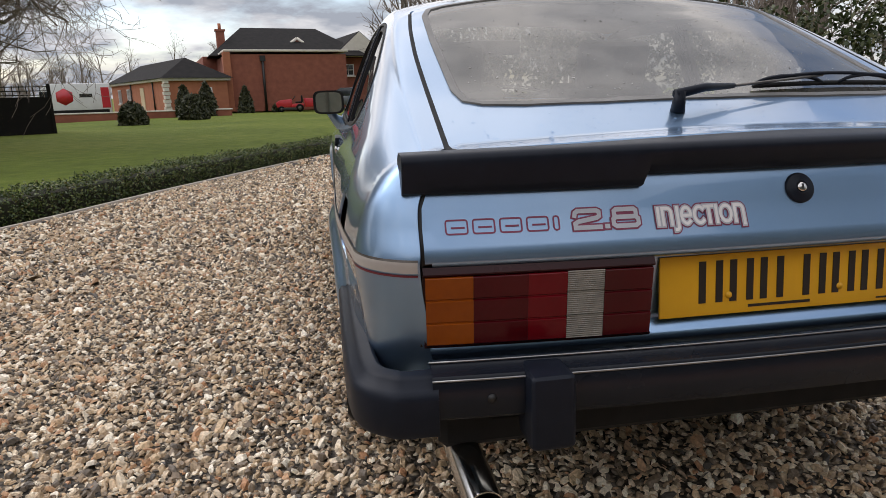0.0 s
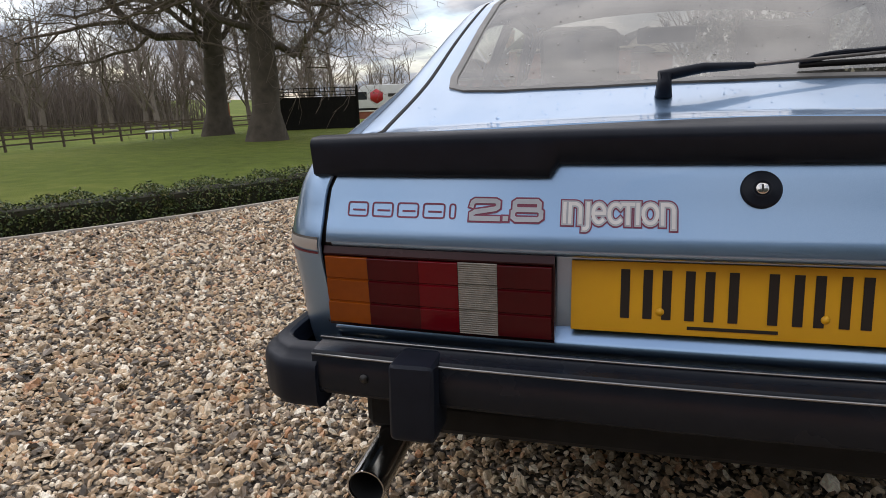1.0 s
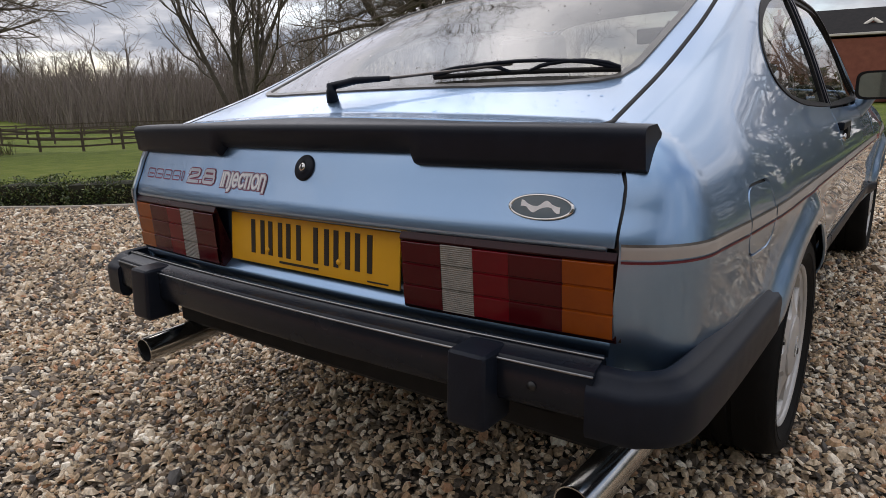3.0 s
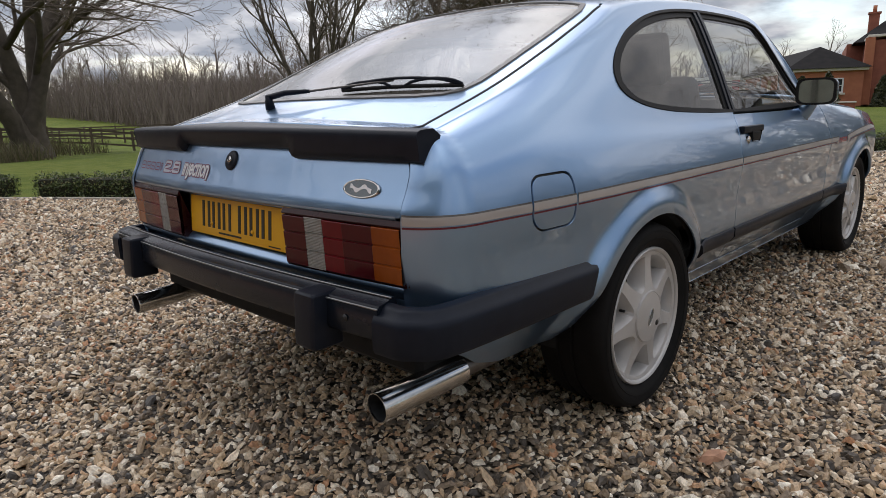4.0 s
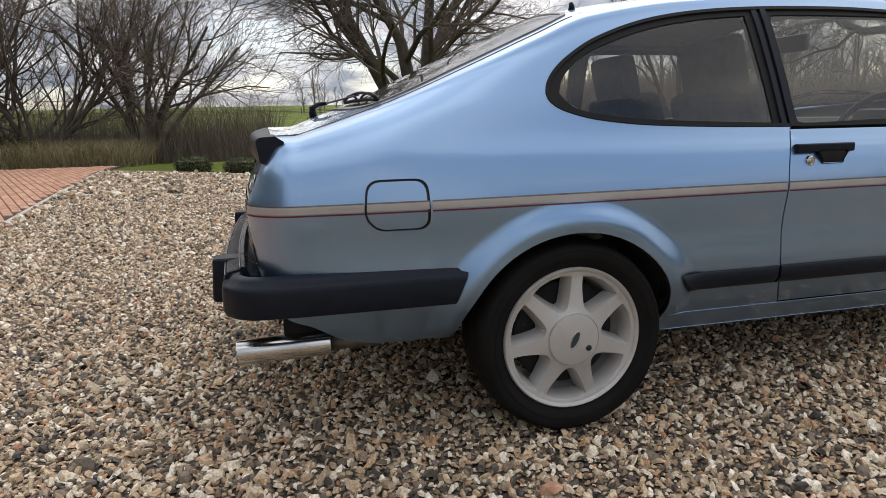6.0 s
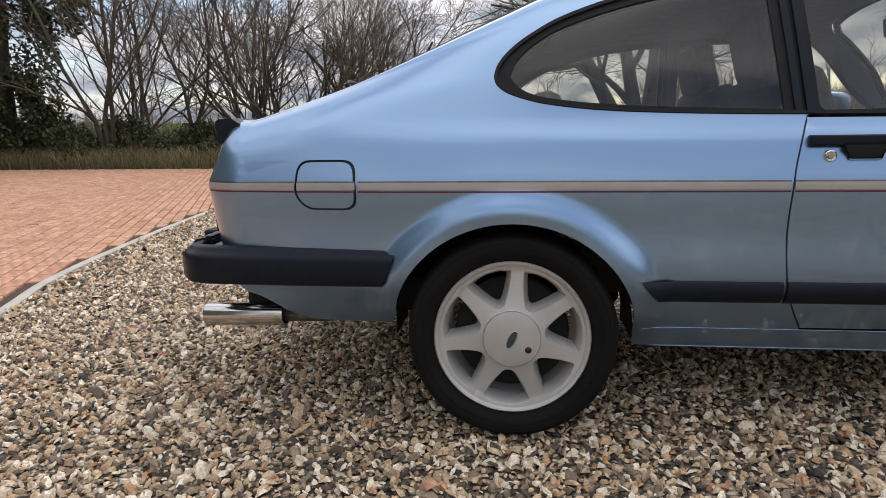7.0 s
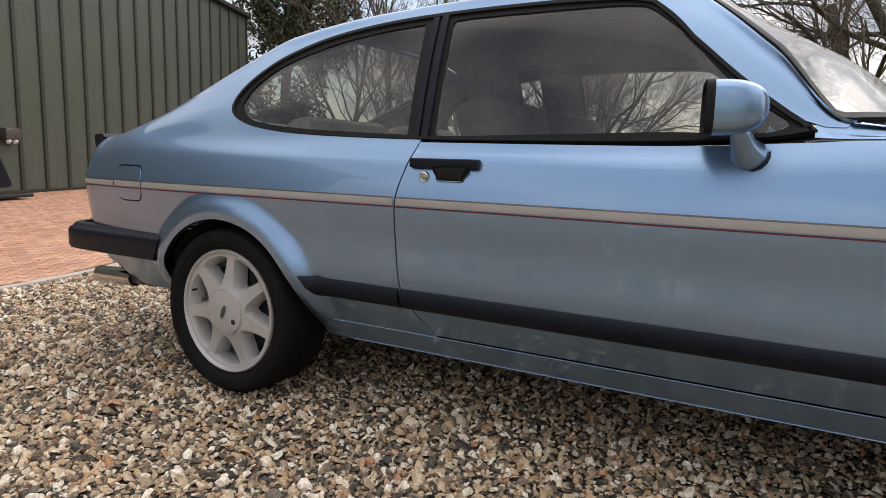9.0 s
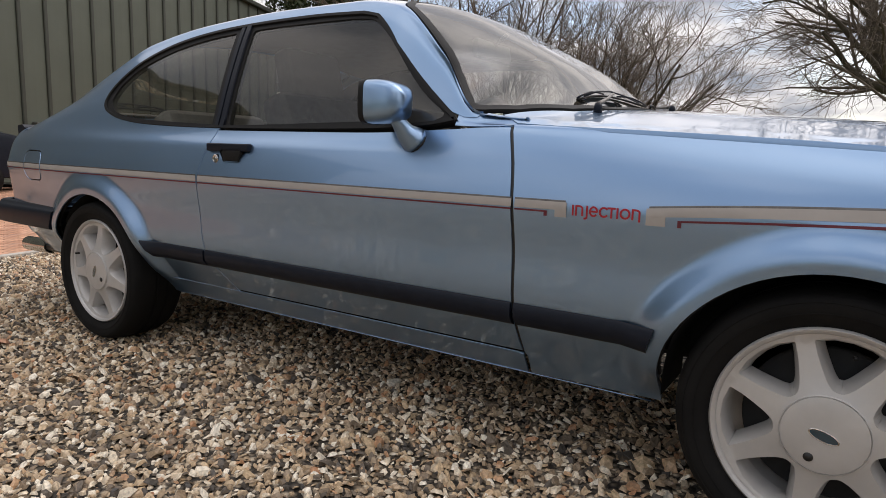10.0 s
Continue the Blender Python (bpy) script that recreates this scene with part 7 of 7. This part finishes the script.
def house():
    # garage wing: its long wall looks to the drive's far end
    m = pose(-11.1, 43.6, .06, 0, 0, 28) @ Matrix.Diagonal((1, 1, .90, 1))
    g = tagged(empty("garage_wing", m), "low red brick garage wing with slate roof", "building")
    bm = bmesh.new(); block(bm, 2.0, 8.0, 1.2, 4.0, 16, 2.4); part("brick_wall", bm, WALLORANGE, g)
    bm = bmesh.new(); block(bm, 2.0, 8.0, 2.45, 4.4, 16.4, .20, .03, 1); part("eaves_trim", bm, CREAM, g, "cream eaves board")
    hip_roof("roof", 0, 4.0, 0, 16, 2.55, 4.1, g)
    for k in range(9):
        bm = bmesh.new()
        block(bm, .02, .02, .14 + .27 * k, (.42 if k % 2 else .30), (.30 if k % 2 else .42), .24, .01, 1)
        part("quoin", bm, CREAM, g, "cream corner stone")
    bm = bmesh.new(); block(bm, -.01, 6.0, 1.0, .06, 1.0, 2.0); part("door", bm, DOORC, g, "cream painted door")
    for y in (10, 13):
        window(g, -.02, y, 1.4, .7, 1.1, "x")
    window(g, 2.6, -.01, 1.4, .6, .9, "y")
    for y in (2.8, 9.0):
        V, F = tube_mesh([(-.08, y, 0), (-.08, y, 2.4)], .05, 8)
        mesh_ob("downpipe", V, F, INK, g)
    bm = bmesh.new()
    for y in (9, 10.2):
        block(bm, 0, 0, 0, .5, .7, .06, .01, 1, m=pose(.75, y, 3.15, 0, -35, 0))
    part("roof_light", bm, CREAM, g)
    # main house
    m = pose(-7.6, 46.4, .06, 0, 0, 14) @ Matrix.Diagonal((1, 1, .92, 1))
    h = tagged(empty("house", m), "large red brick house with dark slate roof and white gable", "house")
    bm = bmesh.new(); block(bm, 4.2, 6.5, 2.1, 8.4, 13, 4.2); part("brick_wall", bm, WALLBRICK, h)
    bm = bmesh.new(); block(bm, 4.2, 6.5, 4.46, 8.7, 13.3, .16, .02, 1); part("parapet", bm, CREAM, h, "cream parapet coping")
    bm = bmesh.new(); block(bm, .0, .0, 2.2, .5, .5, 4.3, .02, 1); part("corner_pilaster", bm, WALLORANGE, h)
    hip_roof("roof", -.4, 11.0, 4, 14, 4.35, 7.05, h, inset=3.0)
    bm = bmesh.new(); block(bm, 5.2, 13, 2.2, 12.4, 11.6, 4.6); part("rear_block", bm, WALLBRICK, h)
    for y in (3.0, 6.0, 9.0):
        window(h, -.02, y, 1.7, .8, 2.0, "x")
    bm = bmesh.new()
    block(bm, .4, 6.6, 5.6, .6, .6, 1.9, .02, 1); block(bm, .4, 6.6, 6.55, .75, .75, .14)
    part("chimney", bm, WALLBRICK, h)
    V, F = tube_mesh([(.4, 6.6, 6.6), (.4, 6.6, 7.1)], .12, 10)
    mesh_ob("chimney_pot", V, F, WALLORANGE, h)
    # dormer pediment
    V = [(4.4, 6.3, 4.55), (8.0, 6.3, 4.55), (6.2, 6.3, 5.9), (4.4, 8.5, 4.55), (8.0, 8.5, 4.55), (6.2, 8.5, 5.9)]
    mesh_ob("pediment", V, [(0, 1, 2), (0, 2, 5, 3), (1, 4, 5, 2)], WALLBRICK, h, smooth=False)
    for a, b in (((4.3, 6.25, 4.5), (6.2, 6.25, 5.95)), ((8.1, 6.25, 4.5), (6.2, 6.25, 5.95)), ((4.3, 6.25, 4.55), (8.1, 6.25, 4.55))):
        V, F = tube_mesh([a, b], .12, 6)
        mesh_ob("pediment_trim", V, F, CREAM, h)
    V, F = lathe([(0, -.02), (.26, -.02), (.30, .02)], 20, "y")
    mesh_ob("round_plaque", [(x + 6.2, y + 6.24, z + 5.05) for x, y, z in V], F, CREAM, h)
    # pale gable and portico
    V = [(8.7, 4.6, 4.3), (13.2, 4.6, 4.3), (10.9, 4.6, 6.4), (8.7, 12, 4.3), (13.2, 12, 4.3), (10.9, 12, 6.4)]
    G = V[:3] + [(x, y + .25, z) for x, y, z in V[:3]]
    mesh_ob("pale_gable", G, [(0, 1, 2), (3, 5, 4), (0, 3, 4, 1), (1, 4, 5, 2), (2, 5, 3, 0)], CREAM, h, "cream boarded gable", smooth=False)
    mesh_ob("gable_roof", [(x, y, z + .05) for x, y, z in V], [(0, 2, 5, 3), (1, 4, 5, 2)], SLATE, h, smooth=False)
    bm = bmesh.new(); block(bm, 10.9, 8.5, 2.1, 4.2, 7, 4.3); part("gable_wall", bm, WALLBRICK, h)
    for z in (1.2, 3.2):
        window(h, 9.9, 4.98, z, .9, .9, "y")
    V, F = tube_mesh([(2.4, -.1, 0), (2.4, -.1, 3.9)], .09, 8)
    mesh_ob("downpipe", V, F, INK, h)
    bm = bmesh.new(); block(bm, 2.4, -.1, 3.9, .35, .2, .4); part("hopper", bm, INK, h)


house()


# ---- garden things between drive and house ----
YEW = ramp_mat("yew_leaves", [(0, (.020, .026, .011)), (.6, (.048, .054, .022)), (1, (.085, .080, .036))], .6, 20, 0, "island", .2)


def topiary(x, y, r, h, shape, seed):
    rng = np.random.default_rng(seed)
    t = tagged(empty("topiary_bush", pose(x, y, float(height(x, y)) - .02)), "dark clipped yew " + ("cone" if shape == "cone" else "dome") + " on the lawn", "bush", "clipped yews by the house")
    n = 1600
    u, a = rng.uniform(0, 1, n), rng.uniform(0, 2 * math.pi, n)
    if shape == "cone":
        rr, z = r * (1 - u ** 2.2), u * h
    else:
        rr, z = r * np.sqrt(np.maximum(0, 1 - (u * 1.0) ** 2.6)), u * h
    P = np.column_stack([rr * np.cos(a), rr * np.sin(a), z]) + rng.normal(0, .03, (n, 3))
    V, F = leaves(P, .10, rng)
    big_mesh("foliage", V, F, YEW, t)
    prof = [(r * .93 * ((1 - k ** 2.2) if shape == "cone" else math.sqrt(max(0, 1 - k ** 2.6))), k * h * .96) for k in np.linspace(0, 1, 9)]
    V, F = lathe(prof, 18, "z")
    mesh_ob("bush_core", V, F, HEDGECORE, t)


for i, (x, y, r, h, s) in enumerate(((-9.4, 29.7, .55, .95, "dome"), (-7.7, 34.2, .68, 1.25, "dome"), (-8.9, 38.0, .50, 1.75, "cone"), (-7.8, 38.6, .55, 1.9, "cone"), (-12.2, 38.5, .4, .5, "dome"), (-6.35, 44.6, .48, 1.75, "cone"), (-4.4, 45.2, .28, .5, "dome"), (-1.0, 47.0, .35, .8, "cone"))):
    topiary(x, y, r, h, s, 300 + i)

# low garden wall before the garage
V, F = [], []
bm = bmesh.new()
block(bm, 0, 0, .16, 13, .3, .42)
bmesh.ops.transform(bm, matrix=pose(-12.8, 37.2, 0, 0, 0, 14), verts=bm.verts)
gw = tagged(part("garden_wall", bm, WALLBRICK), "low red brick garden wall", "wall")
bm = bmesh.new()
block(bm, 0, 0, .40, 13.1, .38, .07, .01, 1)
bmesh.ops.transform(bm, matrix=pose(-12.8, 37.2, 0, 0, 0, 14), verts=bm.verts)
part("wall_coping", bm, CREAM, gw)


def far_wheel(parent, x, y, r, w):
    V, F = lathe([(r * .5, -w / 2), (r * .95, -w / 2), (r, -w * .3), (r, w * .3), (r * .95, w / 2), (r * .5, w / 2)], 20, "y")
    t = mesh_ob("wheel", [(a + x, b + y, c + r) for a, b, c in V], F, TYRE, parent)
    V, F = lathe([(0, -w * .4), (r * .52, -w * .45), (r * .52, w * .45), (0, w * .4)], 16, "y")
    mesh_ob("hub", [(a + x, b + y, c + r) for a, b, c in V], F, STEEL, t)


def extrude_side(bm, prof, w, bevel=.05):
    """A body from its side profile (x, z), w wide along y."""
    a = [bm.verts.new((x, -w / 2, z)) for x, z in prof]
    b = [bm.verts.new((x, w / 2, z)) for x, z in prof]
    n = len(prof)
    bm.faces.new(a); bm.faces.new(list(reversed(b)))
    for i in range(n):
        bm.faces.new((a[(i + 1) % n], a[i], b[i], b[(i + 1) % n]))
    bmesh.ops.recalc_face_normals(bm, faces=bm.faces)
    bmesh.ops.bevel(bm, geom=[e for e in bm.edges], offset=bevel, segments=2, affect="EDGES", profile=.6)


VANWHITE = mat("white_van_paint", (.70, .70, .70), (.62, .62, .61), 2, .3, coat=.5)
SIGNRED = mat("bright_red_paint", (.52, .02, .03), (.44, .015, .025), 3, .35, coat=.4)
van = tagged(empty("delivery_van", pose(-20.1, 52.6, float(height(-20.1, 52.6)), 0, 0, 196)), "white delivery van with red panels parked by the house", "van")
bm = bmesh.new()
extrude_side(bm, [(-2.8, .35), (2.6, .35), (2.75, .9), (2.2, 1.25), (1.6, 2.3), (1.2, 2.5), (-2.8, 2.5)], 1.95, .08)
part("van_body", bm, VANWHITE, van)
for sy in (-1, 1):
    bm = bmesh.new(); block(bm, 1.45, sy * .975, 1.62, .75, .03, .65, .01, 1); part("cab_window", bm, PANE, van)
    V, F = lathe([(.0, sy * .985), (.62, sy * .985), (.62, sy * .97)], 6, "y")
    mesh_ob("red_hexagon", [(x + .25, y, z + 1.55) for x, y, z in V], F, SIGNRED, van, "plain red hexagon sign")
    bm = bmesh.new(); block(bm, -2.45, sy * .975, 1.45, .55, .03, 1.5, .01, 1); part("red_panel", bm, SIGNRED, van)
    bm = bmesh.new(); block(bm, -1.15, sy * .975, 1.62, .85, .02, .26); part("sign_bar", bm, INK, van)
    bm = bmesh.new(); block(bm, -.1, sy * .972, .48, 5.0, .03, .22, .01, 1); part("van_sill", bm, RUBBER, van, "dark plastic sill")
    for x in (-1.8, 1.75):
        far_wheel(van, x, sy * .85, .35, .24)

mower = tagged(empty("ride_on_mower", pose(-3.2, 44.6, 0, 0, 0, 184)), "red ride-on mower with grass collector by the house", "mower")
bm = bmesh.new(); extrude_side(bm, [(.1, .32), (1.15, .32), (1.2, .62), (.95, .78), (.15, .84)], .6, .05); part("bonnet", bm, SIGNRED, mower)
bm = bmesh.new(); block(bm, -.25, 0, .42, .8, .75, .22, .05, 2); part("chassis", bm, SIGNRED, mower)
bm = bmesh.new(); block(bm, -.3, 0, .62, .45, .45, .12, .04, 2); block(bm, -.52, 0, .85, .12, .45, .45, .04, 2); part("seat", bm, RUBBER, mower)
bm = bmesh.new(); extrude_side(bm, [(-1.35, .30), (-.7, .30), (-.65, .9), (-1.25, .85)], .95, .06); part("grass_box", bm, SIGNRED, mower)
V, F = tube_mesh([(.1, 0, .8), (-.08, 0, 1.02)], .03, 8); mesh_ob("steering_column", V, F, INK, mower)
bm = bmesh.new(); block(bm, .35, 0, .20, .95, 1.0, .14, .04, 2); part("cutting_deck", bm, INK, mower)
for x, r in ((.85, .20), (-.35, .26)):
    for sy in (-.38, .38):
        far_wheel(mower, x, sy, r, .18)

GREYCAR = mat("grey_car_paint", (.14, .15, .16), (.11, .12, .13), 3, .3, metal=.4, coat=.6)
suv = tagged(empty("parked_car", pose(.35, 47.0, 0, 0, 0, 172)), "grey estate car parked before the house", "car")
bm = bmesh.new(); extrude_side(bm, [(-2.1, .35), (2.1, .35), (2.2, .75), (1.2, .95), (-2.15, .98)], 1.75, .08); part("car_body", bm, GREYCAR, suv)
bm = bmesh.new(); extrude_side(bm, [(-2.0, .95), (1.15, .93), (.4, 1.48), (-1.7, 1.5)], 1.5, .06); part("glasshouse", bm, PANE, suv)
bm = bmesh.new(); block(bm, -.65, 0, 1.50, 1.95, 1.4, .06, .02, 2); part("car_roof", bm, GREYCAR, suv)
for x in (-1.35, 1.35):
    for sy in (-.78, .78):
        far_wheel(suv, x, sy, .32, .2)

# dark timber screen with trellis top under the oaks
SCREEN = mat("dark_stained_timber", (.010, .009, .008), (.016, .014, .012), 4, .8, spec=.2)
scr = tagged(empty("timber_screen", pose(-11.3, 21.6, 0, 0, 0, 24)), "dark stained timber enclosure with trellis top", "screen")
for i in range(22):
    bm = bmesh.new(); block(bm, -1.6 + i * .15, 0, .58, .1496, .03, 1.2); part("board", bm, SCREEN, scr)
for i in range(12):
    bm = bmesh.new(); block(bm, 1.66, .1 + i * .15, .58, .03, .1496, 1.2); part("board", bm, SCREEN, scr)
    bm = bmesh.new(); block(bm, -1.68, .1 + i * .15, .58, .03, .1496, 1.2); part("board", bm, SCREEN, scr)
for k in range(3):
    bm = bmesh.new(); block(bm, 0, 0, 1.24 + k * .13, 3.35, .03, .03); part("trellis_bar", bm, SCREEN, scr)
for i in range(18):
    bm = bmesh.new(); block(bm, -1.62 + i * .19, .0, 1.37, .025, .025, .34); part("trellis_bar", bm, SCREEN, scr)
for x in (-1.66, 1.66):
    bm = bmesh.new(); block(bm, x, 0, .79, .10, .10, 1.60, .01, 1); part("corner_post", bm, SCREEN, scr)

# brick pier with a stone ball, and a flat white cover
pier = tagged(empty("gate_pier", pose(-16.4, 23.4, float(height(-16.4, 23.4)))), "red brick gate pier with stone finial", "pier")
bm = bmesh.new(); block(bm, 0, 0, .6, .45, .45, 1.3, .01, 1); part("brick_pier", bm, WALLORANGE, pier)
bm = bmesh.new(); block(bm, 0, 0, 1.29, .58, .58, .10, .02, 1); part("cap_stone", bm, CREAM, pier)
V, F = lathe([(.16, 1.33), (.10, 1.40), (.14, 1.46), (.19, 1.55), (.17, 1.65), (.06, 1.72), (0, 1.73)], 16, "z")
mesh_ob("stone_finial", V, F, CREAM, pier)
lowz = float(height(-17.6, 21.0))
tray = tagged(empty("garden_table", pose(-17.6, 21.0, lowz)), "low round white garden table on the lawn", "table")
V, F = lathe([(0, .34), (.58, .34), (.62, .32), (.62, .28), (.55, .26), (0, .26)], 28, "z")
mesh_ob("table_top", V, F, WHITE, tray)
for a in range(3):
    V, F = tube_mesh([(.4 * math.cos(a * 2.1), .4 * math.sin(a * 2.1), -.02), (.35 * math.cos(a * 2.1), .35 * math.sin(a * 2.1), .28)], .03, 8)
    mesh_ob("leg", V, F, WHITE, tray)

# things at the barn's foot
_t = Vector((.9202, .3915, 0)); _n = Vector((-.3915, .9202, 0)); _A = Vector((-12.75, -13.15, 0))
_rot = Matrix.Rotation(math.atan2(.3915, .9202), 4, "Z")
lm = tagged(empty("wall_light", Matrix.Translation(_A + _t * 9.9 + _n * .03 + Vector((0, 0, 1.02))) @ _rot), "grey twin floodlight fixed to the barn wall", "light")
bm = bmesh.new(); block(bm, 0, .06, 0, .34, .14, .20, .03, 2); part("lamp_body", bm, STEEL, lm)
for x in (-.06, .09):
    V, F = lathe([(0, .03), (.035, .02), (.045, -.02)], 14, "y")
    mesh_ob("lamp_head", [(a + x, b + .10, c - .12) for a, b, c in V], F, WHITE, lm)
tr = tagged(empty("black_trailer", Matrix.Translation(_A + _t * 12.0 + _n * .8) @ _rot), "small black covered trailer on the brick yard", "trailer")
bm = bmesh.new(); extrude_side(bm, [(-.75, .22), (.8, .22), (.8, .80), (.2, .95), (-.45, .85)], .9, .08); part("trailer_body", bm, BLACK, tr)
bm = bmesh.new(); block(bm, -.95, 0, .07, .8, .5, .05, .01, 1); part("ramp", bm, INK, tr)
for sy in (-.5, .5):
    far_wheel(tr, .3, sy, .22, .14)


# ---- bricks of the yard ----
def brick_yard():
    rng = np.random.default_rng(9)
    ang = math.atan2(.3915, .9202)
    c, s = math.cos(ang), math.sin(ang)
    Lb, Wb, gap, top_z = .205, .100, .011, .012
    # unit brick with worn top edges
    hx, hy, e = (Lb - gap) / 2, (Wb - gap) / 2, .006
    U = np.array([(-hx, -hy, -.02), (hx, -hy, -.02), (hx, hy, -.02), (-hx, hy, -.02),
                  (-hx, -hy, top_z - .005), (hx, -hy, top_z - .005), (hx, hy, top_z - .005), (-hx, hy, top_z - .005),
                  (-hx + e, -hy + e, top_z), (hx - e, -hy + e, top_z), (hx - e, hy - e, top_z), (-hx + e, hy - e, top_z)])
    Q = []
    for a in (0, 4):
        for i in range(4):
            j = (i + 1) % 4
            Q.append((a + i, a + j, a + 4 + j, a + 4 + i))
    Q.append((8, 9, 10, 11))
    Q = np.array(Q)
    place = []
    for r in range(-140, 60):
        for k in range(-110, 70):
            u, v = (k + .5 * (r % 2)) * Lb, r * Wb
            place.append((u * c - v * s, u * s + v * c))
    P = np.array(place)
    inner_poly = [(x, y - .11) for x, y in YARD_LINE if x < 8.5] + [(8.5, -7), (-3, -12), (-13.3, -14.6), (-13.3, -3.5)]
    P = P[inside(inner_poly, P)]
    near = (P[:, 0] > -1.75) & (P[:, 0] < .75) & (P[:, 1] > -4.05)
    idx = np.flatnonzero(near)
    idx = idx[np.argsort(-P[idx, 1])][:300]
    mask = np.zeros(len(P), bool); mask[idx] = True
    me = bpy.data.meshes.new("brick")
    me.from_pydata([tuple(v) for v in U], [], [tuple(int(i) for i in q) for q in Q])
    me.materials.append(BRICK_O)
    for x, y in P[mask]:
        b = new("brick", me)
        b.parent = yard
        b.matrix_basis = pose(x, y, rng.uniform(-.002, .002), rng.normal(0, .5), rng.normal(0, .4), math.degrees(ang) + rng.normal(0, .5))
    R = P[~mask]
    n = len(R)
    X = U[None, :, 0] * c - U[None, :, 1] * s + R[:, 0:1]
    Y = U[None, :, 0] * s + U[None, :, 1] * c + R[:, 1:2]
    tx, ty = rng.normal(0, .010, (n, 1)), rng.normal(0, .014, (n, 1))
    Z = U[None, :, 2] + tx * U[None, :, 0] + ty * U[None, :, 1] + rng.uniform(-.002, .002, (n, 1))
    V = np.stack([X, Y, Z], -1).reshape(-1, 3)
    F = (Q[None] + (np.arange(n) * 12)[:, None, None]).reshape(-1, 4)
    ob = big_mesh("brick_paving", V, F, BRICK, yard)
    tagged(ob, kind="stuff")


brick_yard()
